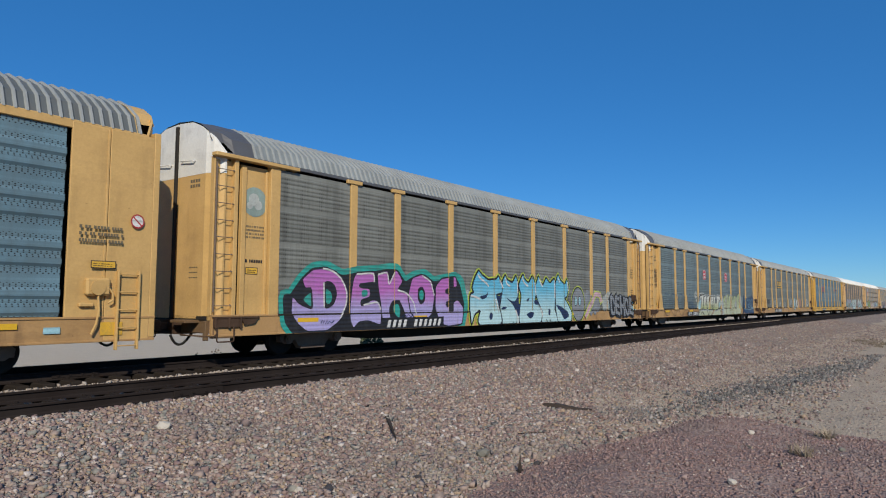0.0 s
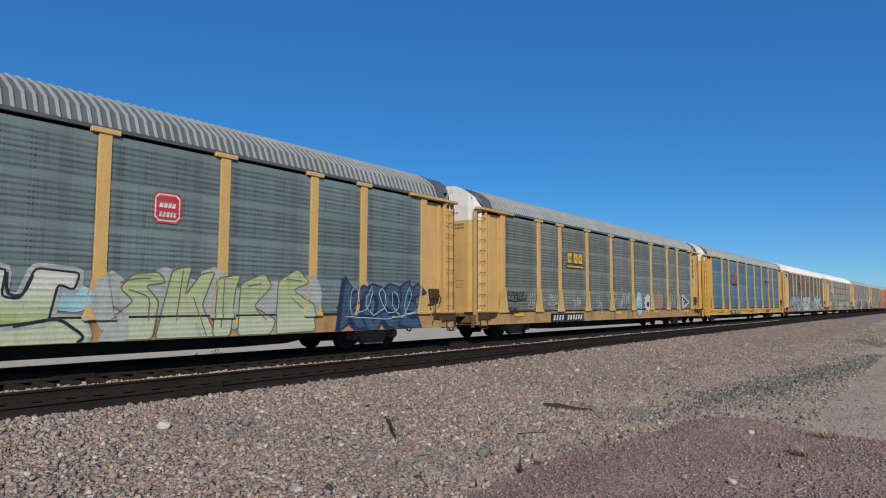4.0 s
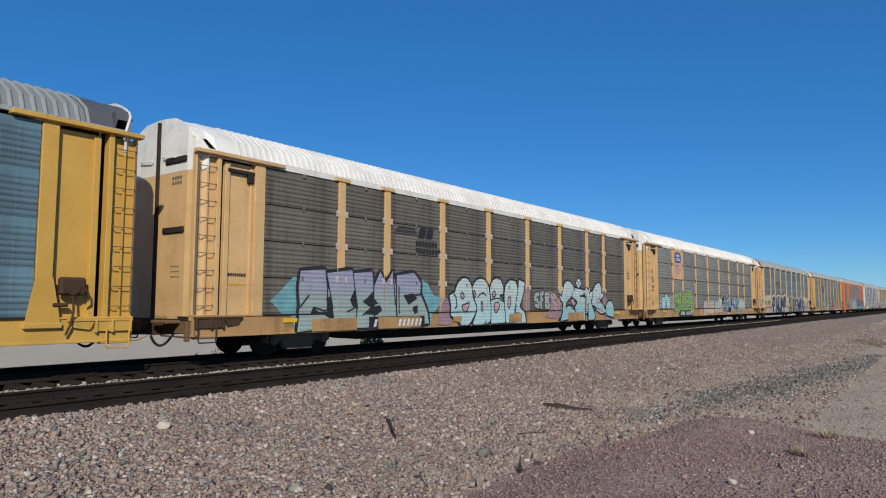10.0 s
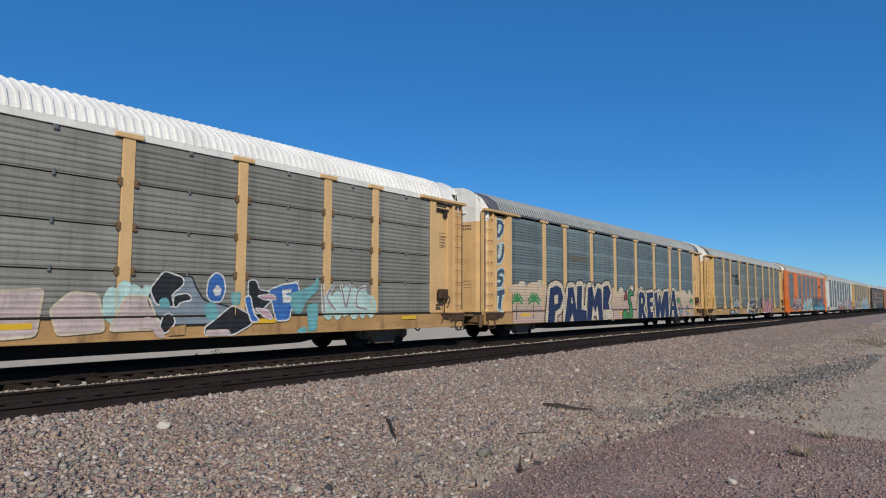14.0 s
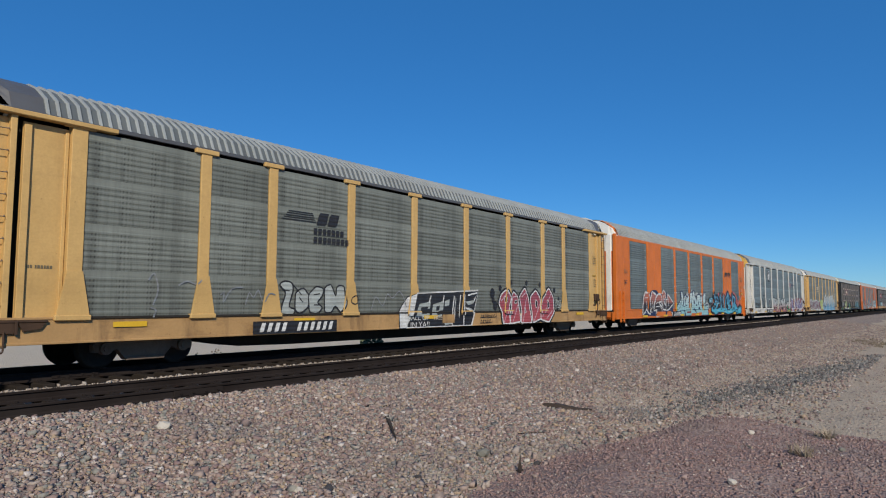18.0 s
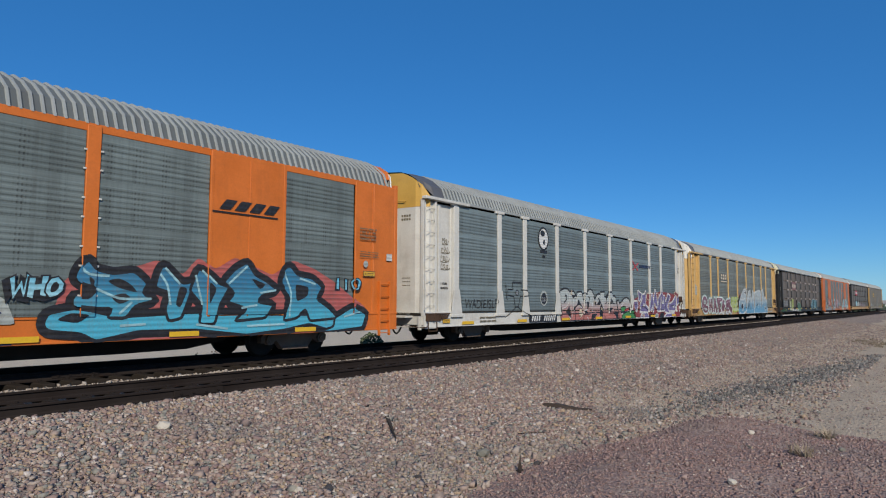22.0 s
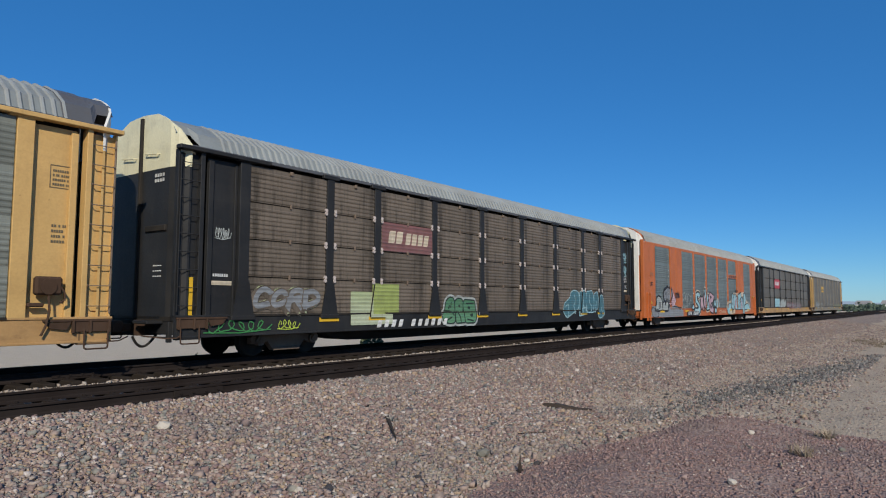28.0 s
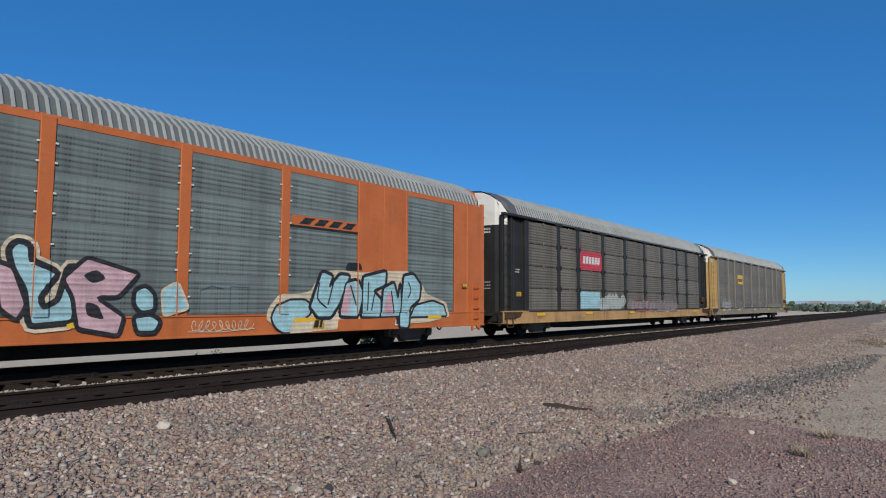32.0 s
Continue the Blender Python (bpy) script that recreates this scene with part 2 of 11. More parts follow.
# ---- mesh building ----
class Geo:
    def __init__(self):
        self.v, self.f = [], []

    def add(self, verts, faces):
        o = len(self.v)
        self.v += [tuple(x) for x in verts]
        self.f += [tuple(i + o for i in f) for f in faces]
        return self

    def box(self, x0, x1, y0, y1, z0, z1):
        return self.add([(x, y, z) for x in (x0, x1) for y in (y0, y1) for z in (z0, z1)],
                        [(0, 1, 3, 2), (4, 6, 7, 5), (0, 4, 5, 1), (2, 3, 7, 6), (0, 2, 6, 4), (1, 5, 7, 3)])

    def cbox(self, x0, x1, y0, y1, z0, z1, c=0.012):
        """A box with bevelled edges."""
        lo, hi, v, ix = (x0, y0, z0), (x1, y1, z1), [], {}
        for a in (0, 1):
            for b in (0, 1):
                for d in (0, 1):
                    for ax in range(3):
                        s = (a, b, d)
                        ix[a, b, d, ax] = len(v)
                        v.append([(lo[k] if s[k] == 0 else hi[k]) + (0 if k == ax else (c if s[k] == 0 else -c)) for k in range(3)])
        f = []
        for ax in range(3):
            o = [k for k in range(3) if k != ax]
            for side in (0, 1):
                ring = []
                for p, q in ((0, 0), (1, 0), (1, 1), (0, 1)):
                    s = [0, 0, 0]
                    s[ax], s[o[0]], s[o[1]] = side, p, q
                    ring.append(ix[(*s, ax)])
                f.append(ring)
            for p in (0, 1):
                for q in (0, 1):
                    e = []
                    for side, which in ((0, 0), (1, 0), (1, 1), (0, 1)):
                        s = [0, 0, 0]
                        s[ax], s[o[0]], s[o[1]] = side, p, q
                        e.append(ix[(*s, o[which])])
                    f.append(e)
        for a in (0, 1):
            for b in (0, 1):
                for d in (0, 1):
                    f.append([ix[a, b, d, k] for k in range(3)])
        return self.add(v, f)

    def prism(self, poly, a0, a1, axis):
        """A closed outline drawn out along an axis; the outline lies in the two other axes, in order."""
        n, out = len(poly), []
        for a in (a0, a1):
            for p, q in poly:
                t = [p, q]
                t.insert(axis, a)
                out.append(t)
        return self.add(out, [tuple(range(n)), tuple(range(2 * n - 1, n - 1, -1))] + [(i, (i + 1) % n, n + (i + 1) % n, n + i) for i in range(n)])

    def rod(self, p, q, r, n=8):
        p, q = Vector(p), Vector(q)
        w = (q - p).normalized()
        u = w.orthogonal().normalized()
        t = w.cross(u)
        ring = [u * (r * math.cos(2 * math.pi * i / n)) + t * (r * math.sin(2 * math.pi * i / n)) for i in range(n)]
        return self.add([p + k for k in ring] + [q + k for k in ring],
                        [(i, (i + 1) % n, n + (i + 1) % n, n + i) for i in range(n)] + [tuple(range(n))[::-1], tuple(range(n, 2 * n))])

    def tube(self, pts, r, n=6):
        for a, b in zip(pts, pts[1:]):
            self.rod(a, b, r, n)
        return self

    def lathe(self, prof, n=24):
        """Radius and y pairs, turned about the y axis."""
        m = len(prof)
        v = [(r * math.cos(2 * math.pi * i / n), y, r * math.sin(2 * math.pi * i / n)) for i in range(n) for r, y in prof]
        return self.add(v, [(i * m + j, ((i + 1) % n) * m + j, ((i + 1) % n) * m + j + 1, i * m + j + 1) for i in range(n) for j in range(m - 1)])

    def mesh(self, name, mat, smooth=False):
        me = bpy.data.meshes.new(name)
        me.from_pydata(self.v, [], self.f)
        bm = bmesh.new()
        bm.from_mesh(me)
        bmesh.ops.recalc_face_normals(bm, faces=bm.faces)
        if smooth:
            for f in bm.faces:
                f.smooth = True
        bm.to_mesh(me)
        bm.free()
        me.materials.append(mat)
        return me


STOCK = {}


def stock(key, make, mat, smooth=False):
    """One mesh for all parts that look alike."""
    full = (key, mat.name)
    if full not in STOCK:
        g = Geo()
        make(g)
        STOCK[full] = g.mesh(str(key).split(" ")[0], mat, smooth)
    return STOCK[full]


def part(name, data, parent, x=0.0, y=0.0, z=0.0, label="", turn=0.0):
    ob = new(name, data)
    ob.parent = parent
    ob.location = (x, y, z)
    if turn:
        ob.rotation_euler = (0, 0, radians(turn))
    return tagged(ob, label) if label else ob


# ---- the line: two tracks along x, in a very wide curve beyond the camera ----
TRAIN_Y, NEAR_Y = 15.02, 10.75


def bend(x):
    """How far the line has swung towards the camera's side at x; straight again past 160 m."""
    x = np.maximum(np.asarray(x, float), 0.0)
    return np.where(x < 160, 0.7e-4 * x ** 2, 0.7e-4 * 160 * (2 * x - 160))


def smooth_step(a, b, x):
    t = np.clip((x - a) / (b - a), 0, 1)
    return t * t * (3 - 2 * t)


def heap_edge(x):
    return 4.27 + 0.15 * np.sin(x * 0.9 + 1.0) - 0.25 * smooth_step(9.0, 12.0, x)


def ground_z(x, y):
    """Height of the ground: ballast bed, its shoulder, the flat beside it, a gravel heap by the camera."""
    x, y = np.asarray(x, float), np.asarray(y, float)
    z = np.interp(y + bend(x), [-400, 0, 4.6, 6.2, 8.2, 9.3, 9.75, 10.0, 11.7, 12.0, 12.75, 13.3, 14.3, 16.6, 17.2, 18.6, 20.0, 23.0, 60.0, 4000], [-0.9, -0.74, -0.70, -0.60, -0.37, -0.20, -0.16, -0.24, -0.24, -0.19, -0.165, -0.28, -0.36, -0.36, -0.28, -0.58, -0.82, -0.88, -0.95, -1.2])
    edge = heap_edge(x)
    heap = smooth_step(0, 1.5, edge - y) * smooth_step(0, 2.0, 12.3 + 0.3 * np.sin(y * 1.3) - x) * smooth_step(-9, -6, x) * smooth_step(-9, -6, y)
    peak = np.exp(-((x - 10.3) / 1.5) ** 2 - ((y - 2.75) / 0.95) ** 2)
    bumps = 0.025 * np.sin(x * 1.7 + 0.6 * y) * np.sin(y * 2.1 - 0.4 * x) + 0.012 * np.sin(4.1 * x + 1.3) * np.sin(3.7 * y)
    return z + 0.32 * heap * (1 + 0.10 * np.sin(x * 2.2 + y)) + 0.13 * peak * smooth_step(0, 0.8, edge - y) + bumps * (y < 9.0) * smooth_step(9.0, 7.5, y)


def heap_mask(x, y):
    return smooth_step(-0.2, 0.3, heap_edge(x) - y) * smooth_step(-0.2, 0.4, 11.9 + 0.3 * np.sin(y * 1.3) - x)


def sand_mask(x, y):
    strip = smooth_step(6.3, 5.2, y + 0.35 * np.sin(x * 0.8)) * smooth_step(5.0, 7.0, x)
    return strip


def ground_material():
    m, n, l, p = mat_base("desert_ground")
    tc = n.new("ShaderNodeTexCoord").outputs["Object"]
    a_red, a_sand, a_far = (n.new("ShaderNodeAttribute") for _ in range(3))
    a_red.attribute_name, a_sand.attribute_name, a_far.attribute_name = "red", "sand", "beyond"
    vo = n.new("ShaderNodeTexVoronoi")
    vo.inputs["Scale"].default_value = 17
    l.new(tc, vo.inputs["Vector"])
    sep = n.new("ShaderNodeSeparateColor")
    l.new(vo.outputs["Color"], sep.inputs[0])
    vo2 = n.new("ShaderNodeTexVoronoi")
    vo2.inputs["Scale"].default_value = 38
    l.new(tc, vo2.inputs["Vector"])
    sep2 = n.new("ShaderNodeSeparateColor")
    l.new(vo2.outputs["Color"], sep2.inputs[0])
    big = noise_of(n, l, tc, 0.35, 6, 0.6)
    mid = noise_of(n, l, tc, 2.2, 5)
    fine = noise_of(n, l, tc, 60, 3)
    g = mixc(n, l, sep.outputs[0], (0.19, 0.14, 0.12), (0.37, 0.30, 0.245))
    g = mixc(n, l, ramp(n, l, sep.outputs[1], 0.75, 1.0), g, (0.19, 0.19, 0.18))
    g = mixc(n, l, ramp(n, l, big, 0.42, 0.62, 0, 0.6), g, (0.29, 0.225, 0.185))
    s = mixc(n, l, mid, (0.37, 0.295, 0.215), (0.56, 0.46, 0.345))
    s = mixc(n, l, ramp(n, l, sep2.outputs[0], 0.6, 1.0, 0, 0.45), s, (0.24, 0.20, 0.165))
    r = mixc(n, l, sep2.outputs[0], (0.20, 0.135, 0.12), (0.33, 0.235, 0.205))
    r = mixc(n, l, ramp(n, l, mid, 0.45, 0.7, 0, 0.7), r, (0.38, 0.30, 0.25))
    f = mixc(n, l, mid, (0.50, 0.42, 0.32), (0.62, 0.535, 0.415))
    c = mixc(n, l, ramp(n, l, calc(n, l, "ADD", a_sand.outputs["Fac"], calc(n, l, "MULTIPLY", calc(n, l, "SUBTRACT", mid, 0.5), 0.9)), 0.35, 0.65), g, s)
    c = mixc(n, l, ramp(n, l, calc(n, l, "ADD", a_red.outputs["Fac"], calc(n, l, "MULTIPLY", calc(n, l, "SUBTRACT", mid, 0.5), 0.5)), 0.4, 0.6), c, r)
    c = mixc(n, l, a_far.outputs["Fac"], c, f)
    c = mixc(n, l, ramp(n, l, fine, 0.3, 0.7, 0, 0.2), c, (0.10, 0.08, 0.07))
    l.new(c, p.inputs["Base Color"])
    p.inputs["Roughness"].default_value, p.inputs["Specular IOR Level"].default_value = 0.95, 0.12
    b = n.new("ShaderNodeBump")
    b.inputs["Strength"].default_value, b.inputs["Distance"].default_value = 0.9, 0.03
    l.new(calc(n, l, "ADD", calc(n, l, "MULTIPLY", vo.outputs["Distance"], -0.9), calc(n, l, "MULTIPLY", vo2.outputs["Distance"], -0.5)), b.inputs["Height"])
    l.new(b.outputs[0], p.inputs["Normal"])
    return m


def sheet():
    xs = np.concatenate([[-3000, -1500, -700, -300, -120, -60, -30], np.arange(-15, 3, 1.0), np.arange(3, 20, 0.16), np.arange(20, 60, 0.7), np.arange(60, 160, 5.0), [200, 280, 400, 600, 900, 1400, 2200, 3500]])
    ys = np.concatenate([[-2000, -900, -400, -150, -60, -25], np.arange(-12, -1, 1.0), np.arange(-1, 10.2, 0.14), np.arange(10.25, 18.5, 0.25), np.arange(19, 30, 1.5), [35, 45, 60, 90, 140, 220, 400, 700, 1200, 2200, 3500]])
    X, Y = np.meshgrid(xs, ys, indexing="ij")
    Z = ground_z(X, Y)
    nx, ny = X.shape
    idx = np.arange(nx * ny).reshape(nx, ny)
    quads = np.stack([idx[:-1, :-1], idx[1:, :-1], idx[1:, 1:], idx[:-1, 1:]], -1).reshape(-1, 4)
    me = bpy.data.meshes.new("ground")
    me.from_pydata(np.stack([X, Y, Z], -1).reshape(-1, 3).tolist(), [], quads.tolist())
    for key, val in (("red", heap_mask(X, Y)), ("sand", np.maximum(sand_mask(X, Y), smooth_step(3.9, 3.4, Y) * (X > 11.5))), ("beyond", smooth_step(16.9, 17.8, Y + bend(X)))):
        a = me.attributes.new(key, "FLOAT", "POINT")
        a.data.foreach_set("value", val.ravel().astype(np.float32))
    me.polygons.foreach_set("use_smooth", [True] * len(me.polygons))
    me.materials.append(ground_material())
    return tagged(new("ground", me), "dry desert ground of gravel and pale sand", "ground", kind="structure")


ground = sheet()


def stone_material(name, cols, rough=0.9, tint=(1.0, 1.0, 1.0)):
    m, n, l, p = mat_base(name)
    isl = n.new("ShaderNodeNewGeometry").outputs["Random Per Island"]
    tc = n.new("ShaderNodeTexCoord").outputs["Object"]
    cr = n.new("ShaderNodeValToRGB")
    cr.color_ramp.interpolation = "CONSTANT"
    while len(cr.color_ramp.elements) < len(cols):
        cr.color_ramp.elements.new(0.5)
    for i, (e, (at, col)) in enumerate(zip(cr.color_ramp.elements, cols)):
        e.position, e.color = at, (*(a * b for a, b in zip(col, tint)), 1)
    l.new(isl, cr.inputs[0])
    f = noise_of(n, l, tc, 45, 4)
    c = mixc(n, l, ramp(n, l, f, 0.3, 0.75, 0, 0.5), cr.outputs[0], (0.13, 0.10, 0.09))
    patch = noise_of(n, l, tc, 0.55, 3)
    c = mixc(n, l, ramp(n, l, patch, 0.55, 0.72, 0, 0.45), c, (0.15, 0.15, 0.145))
    l.new(c, p.inputs["Base Color"])
    p.inputs["Roughness"].default_value, p.inputs["Specular IOR Level"].default_value = rough, 0.15
    return m


BALLAST = stone_material("crushed_ballast", [(0.0, (0.29, 0.215, 0.175)), (0.22, (0.36, 0.29, 0.235)), (0.40, (0.24, 0.17, 0.15)), (0.54, (0.43, 0.37, 0.30)),
                                             (0.70, (0.26, 0.265, 0.22)), (0.83, (0.40, 0.31, 0.20)), (0.92, (0.15, 0.155, 0.145)), (0.96, (0.58, 0.54, 0.47))], tint=(0.98, 0.935, 0.975))
RED_GRAVEL = stone_material("purple_red_gravel", [(0.0, (0.26, 0.175, 0.155)), (0.3, (0.31, 0.22, 0.195)), (0.55, (0.22, 0.145, 0.13)), (0.75, (0.35, 0.265, 0.23)), (0.9, (0.28, 0.225, 0.195)), (0.975, (0.52, 0.46, 0.39))], tint=(1.08, 1.03, 1.05))
GREY_GRAVEL = stone_material("grey_crushed_stone", [(0.0, (0.12, 0.12, 0.115)), (0.3, (0.20, 0.20, 0.185)), (0.55, (0.085, 0.085, 0.085)), (0.75, (0.27, 0.26, 0.23)), (0.9, (0.36, 0.34, 0.30))])
PALE_STONE = stone_material("dusty_pale_ballast", [(0.0, (0.36, 0.30, 0.24)), (0.3, (0.43, 0.365, 0.30)), (0.55, (0.28, 0.23, 0.19)), (0.75, (0.48, 0.42, 0.35)), (0.9, (0.22, 0.185, 0.155))])


def stones(name, xs, ys, size, mat, label, sink=0.3, seed=3):
    """Many small angular stones in one mesh, lying on the ground."""
    rng = np.random.default_rng(seed)
    ico = np.array([(-1, -1, -1), (1, -1, -1), (1, 1, -1), (-1, 1, -1), (-1, -1, 1), (1, -1, 1), (1, 1, 1), (-1, 1, 1)]) * 0.62
    tri = np.array([(0, 2, 1), (0, 3, 2), (4, 5, 6), (4, 6, 7), (0, 1, 5), (0, 5, 4), (1, 2, 6), (1, 6, 5), (2, 3, 7), (2, 7, 6), (3, 0, 4), (3, 4, 7)])
    k = len(xs)
    s = size * np.exp(rng.normal(0, 0.32, k))
    v = (ico[None] + rng.uniform(-0.36, 0.36, (k, 8, 3))) * np.stack([s * rng.uniform(0.75, 1.35, k), s * rng.uniform(0.75, 1.2, k), s * rng.uniform(0.5, 0.9, k)], -1)[:, None] * 0.5
    a = rng.uniform(0, 2 * np.pi, k)
    tilt = rng.normal(0, 0.8, k)
    ca, sa, ct, st = np.cos(a)[:, None], np.sin(a)[:, None], np.cos(tilt)[:, None], np.sin(tilt)[:, None]
    x, y, z = v[..., 0], v[..., 1], v[..., 2]
    y, z = y * ct - z * st, y * st + z * ct
    x, y = x * ca - y * sa, x * sa + y * ca
    zz = ground_z(xs, ys) + s * (0.32 - sink) + rng.uniform(0, 0.25, k) * s
    P = np.stack([x + np.asarray(xs)[:, None], y + np.asarray(ys)[:, None], z + zz[:, None]], -1).reshape(-1, 3)
    F = (tri[None] + 8 * np.arange(k)[:, None, None]).reshape(-1, 3)
    me = bpy.data.meshes.new(name)
    me.vertices.add(len(P))
    me.vertices.foreach_set("co", P.ravel().astype(np.float32))
    me.loops.add(F.size)
    me.loops.foreach_set("vertex_index", F.ravel().astype(np.int32))
    me.polygons.add(len(F))
    me.polygons.foreach_set("loop_start", np.arange(0, F.size, 3, dtype=np.int32))
    me.update(calc_edges=True)
    me.materials.append(mat)
    return tagged(new(name, me), label, "gravel", kind="stuff")


def scatter(x0, x1, y0, y1, per, seed, keep=None):
    rng = np.random.default_rng(seed)
    k = int((x1 - x0) * (y1 - y0) * per)
    x, y = rng.uniform(x0, x1, k), rng.uniform(y0, y1, k)
    if keep is not None:
        w = rng.uniform(0, 1, k) < keep(x, y)
        x, y = x[w], y[w]
    return x, y


def coarse_keep(x, y):
    return (1 - 0.97 * heap_mask(x, y)) * (1 - 0.70 * np.clip(sand_mask(x, y), 0, 1)) * (y > 1.5)


gx, gy = scatter(2.2, 13, 3.6, 9.95, 760, 11, coarse_keep)
gx2, gy2 = scatter(13, 34, 2.0, 9.95, 260, 12, coarse_keep)
gx3, gy3 = scatter(34, 80, 3.0, 9.95, 70, 13)
stones("ballast_stones", np.concatenate([gx, gx2, gx3]), np.concatenate([gy, gy2 - bend(gx2), gy3 - bend(gx3)]), 0.050, BALLAST, "pinkish grey crushed ballast stones beside the track")
hx_, hy_ = scatter(3.5, 12.6, -0.5, 4.6, 760, 14, lambda x, y: heap_mask(x, y))
stones("red_gravel", hx_, hy_, 0.021, RED_GRAVEL, "fine purple-red gravel heaped beside the line", sink=0.25)
bx_, by_ = scatter(3.5, 70, 11.95, 13.45, 260, 15)
stones("track_ballast", bx_, by_ - bend(bx_), 0.052, PALE_STONE, "dusty pale ballast stones between the tracks", sink=0.1)

fx_, fy_ = scatter(6, 30, 0.5, 6.2, 170, 21, lambda x, y: (1 - heap_mask(x, y)) * (1 - 0.6 * smooth_step(3.9, 3.3, y) * smooth_step(11, 12.5, x)))
stones("fine_gravel", fx_, fy_, 0.028, BALLAST, "fine mixed gravel strewn over the sandy flat")
dx_, dy_ = scatter(11, 34, 2.0, 6.0, 620, 22, lambda x, y: smooth_step(11.5, 18.0, x) * np.exp(-((y - (6.3 - 0.14 * x)) / 0.55) ** 2) * (0.45 + 0.55 * np.sin(x * 0.9 + y * 1.3) ** 2))
stones("grey_gravel", dx_, dy_, 0.042, GREY_GRAVEL, "band of dark grey crushed stone on the flat", sink=0.15)

# ---- tracks ----
RAIL = [(-0.075, -0.172), (0.075, -0.172), (0.075, -0.160), (0.020, -0.143), (0.009, -0.125), (0.009, -0.045), (0.036, -0.032), (0.037, -0.006), (0.028, 0.0), (-0.028, 0.0), (-0.037, -0.006), (-0.036, -0.032), (-0.009, -0.045), (-0.009, -0.125), (-0.020, -0.143), (-0.075, -0.160)]


def rail_shape(g):
    """One rail, swept along the curve of the line."""
    xs, n = [-300.0] + [4.0 * i for i in range(46)] + [240.0, 320.0, 400.0], len(RAIL)
    for x in xs:
        g.v += [(x, p - float(bend(x)), q) for p, q in RAIL]
    g.f += [(i * n + j, i * n + (j + 1) % n, (i + 1) * n + (j + 1) % n, (i + 1) * n + j) for i in range(len(xs) - 1) for j in range(n)]
    g.f += [tuple(range(n)), tuple(range(len(g.v) - 1, len(g.v) - 1 - n, -1))]


def track(y, label):
    top = tagged(new("railway_track"), label, "railway track", kind="structure")
    top.location = (0, y, 0)
    rail = stock("rail", rail_shape, RAIL_RUST)
    for side in (-1, 1):
        part("rail", rail, top, y=side * 0.752)
    tie = stock("sleeper", lambda g: g.cbox(-0.115, 0.115, -1.3, 1.3, -0.36, -0.177, 0.015), TIMBER)
    plate = stock("tie_plate", lambda g: g.cbox(-0.09, 0.09, -0.18, 0.18, -0.179, -0.164, 0.004).cbox(-0.03, 0.03, 0.08, 0.11, -0.166, -0.125, 0.004).cbox(-0.03, 0.03, -0.11, -0.08, -0.166, -0.125, 0.004), RAIL_RUST)
    for i in range(110):
        sx = 1.0 + 0.5 * i + 0.02 * math.sin(i * 2.3)
        t = part("sleeper", tie, top, x=sx, y=-float(bend(sx)))
        if i < 60:
            for side in (-1, 1):
                part("tie_plate", plate, t, y=side * 0.752)
    rest = Geo()
    for i in range(260):
        off = float(bend(56 + 0.5 * i))
        rest.box(56 + 0.5 * i, 56.23 + 0.5 * i, -1.3 - off, 1.3 - off, -0.36, -0.177)
    tagged(part("far_sleepers", rest.mesh("far_sleepers", TIMBER), top), kind="stuff")
    bars = stock("joint_bar", lambda g: g.cbox(-0.46, 0.46, -0.035, -0.012, -0.140, -0.042, 0.006).rod((-0.35, -0.06, -0.09), (-0.35, -0.02, -0.09), 0.02).rod((-0.12, -0.06, -0.09), (-0.12, -0.02, -0.09), 0.02).rod((0.12, -0.06, -0.09), (0.12, -0.02, -0.09), 0.02).rod((0.35, -0.06, -0.09), (0.35, -0.02, -0.09), 0.02), RAIL_RUST)
    for x in (6.7, 18.6, 30.5):
        part("joint_bar", bars, top, x=x, y=-0.752 - float(bend(x)), label="bolted rusty joint bar")
    return top


track(NEAR_Y, "empty railway track with dark rusty rails")
track(TRAIN_Y, "railway track under the passing train")

# ---- the train: covered car-carrier wagons ----
LEN, HALF, PITCH_M = 27.2, 1.6, 28.6
SPEED, SLOW, HEAD = 11.122, -0.0122, -246.64
POSTS = (4.57, 6.50, 9.30, 12.15, 15.05, 17.90, 20.70, 22.63)
P0, P1 = 1.90, 25.30
SILL_LO, DECK, SCREEN_LO, SCREEN_HI, EAVE = 0.60, 1.06, 1.10, 4.76, 4.90
RIDGE = 5.80


def arch(y, lo=EAVE, top=RIDGE, half=1.56):
    """Height of the roof across the wagon: nearly flat on top, steep cheeks down to the eaves."""
    return float(np.interp(min(1.0, abs(y) / half), (0, 0.40, 0.66, 0.90, 1), (top, top - 0.05, lo + 0.74 * (top - lo), lo + 0.42 * (top - lo), lo)))


def arch_points(n, half=1.56, top=RIDGE, lo=EAVE):
    cheek = (1.0, 0.95, 0.90, 0.78, 0.66, 0.52, 0.40)
    return [(y * half, arch(y * half, lo, top, half)) for y in [-c for c in cheek] + [0.0] + list(cheek[::-1])]


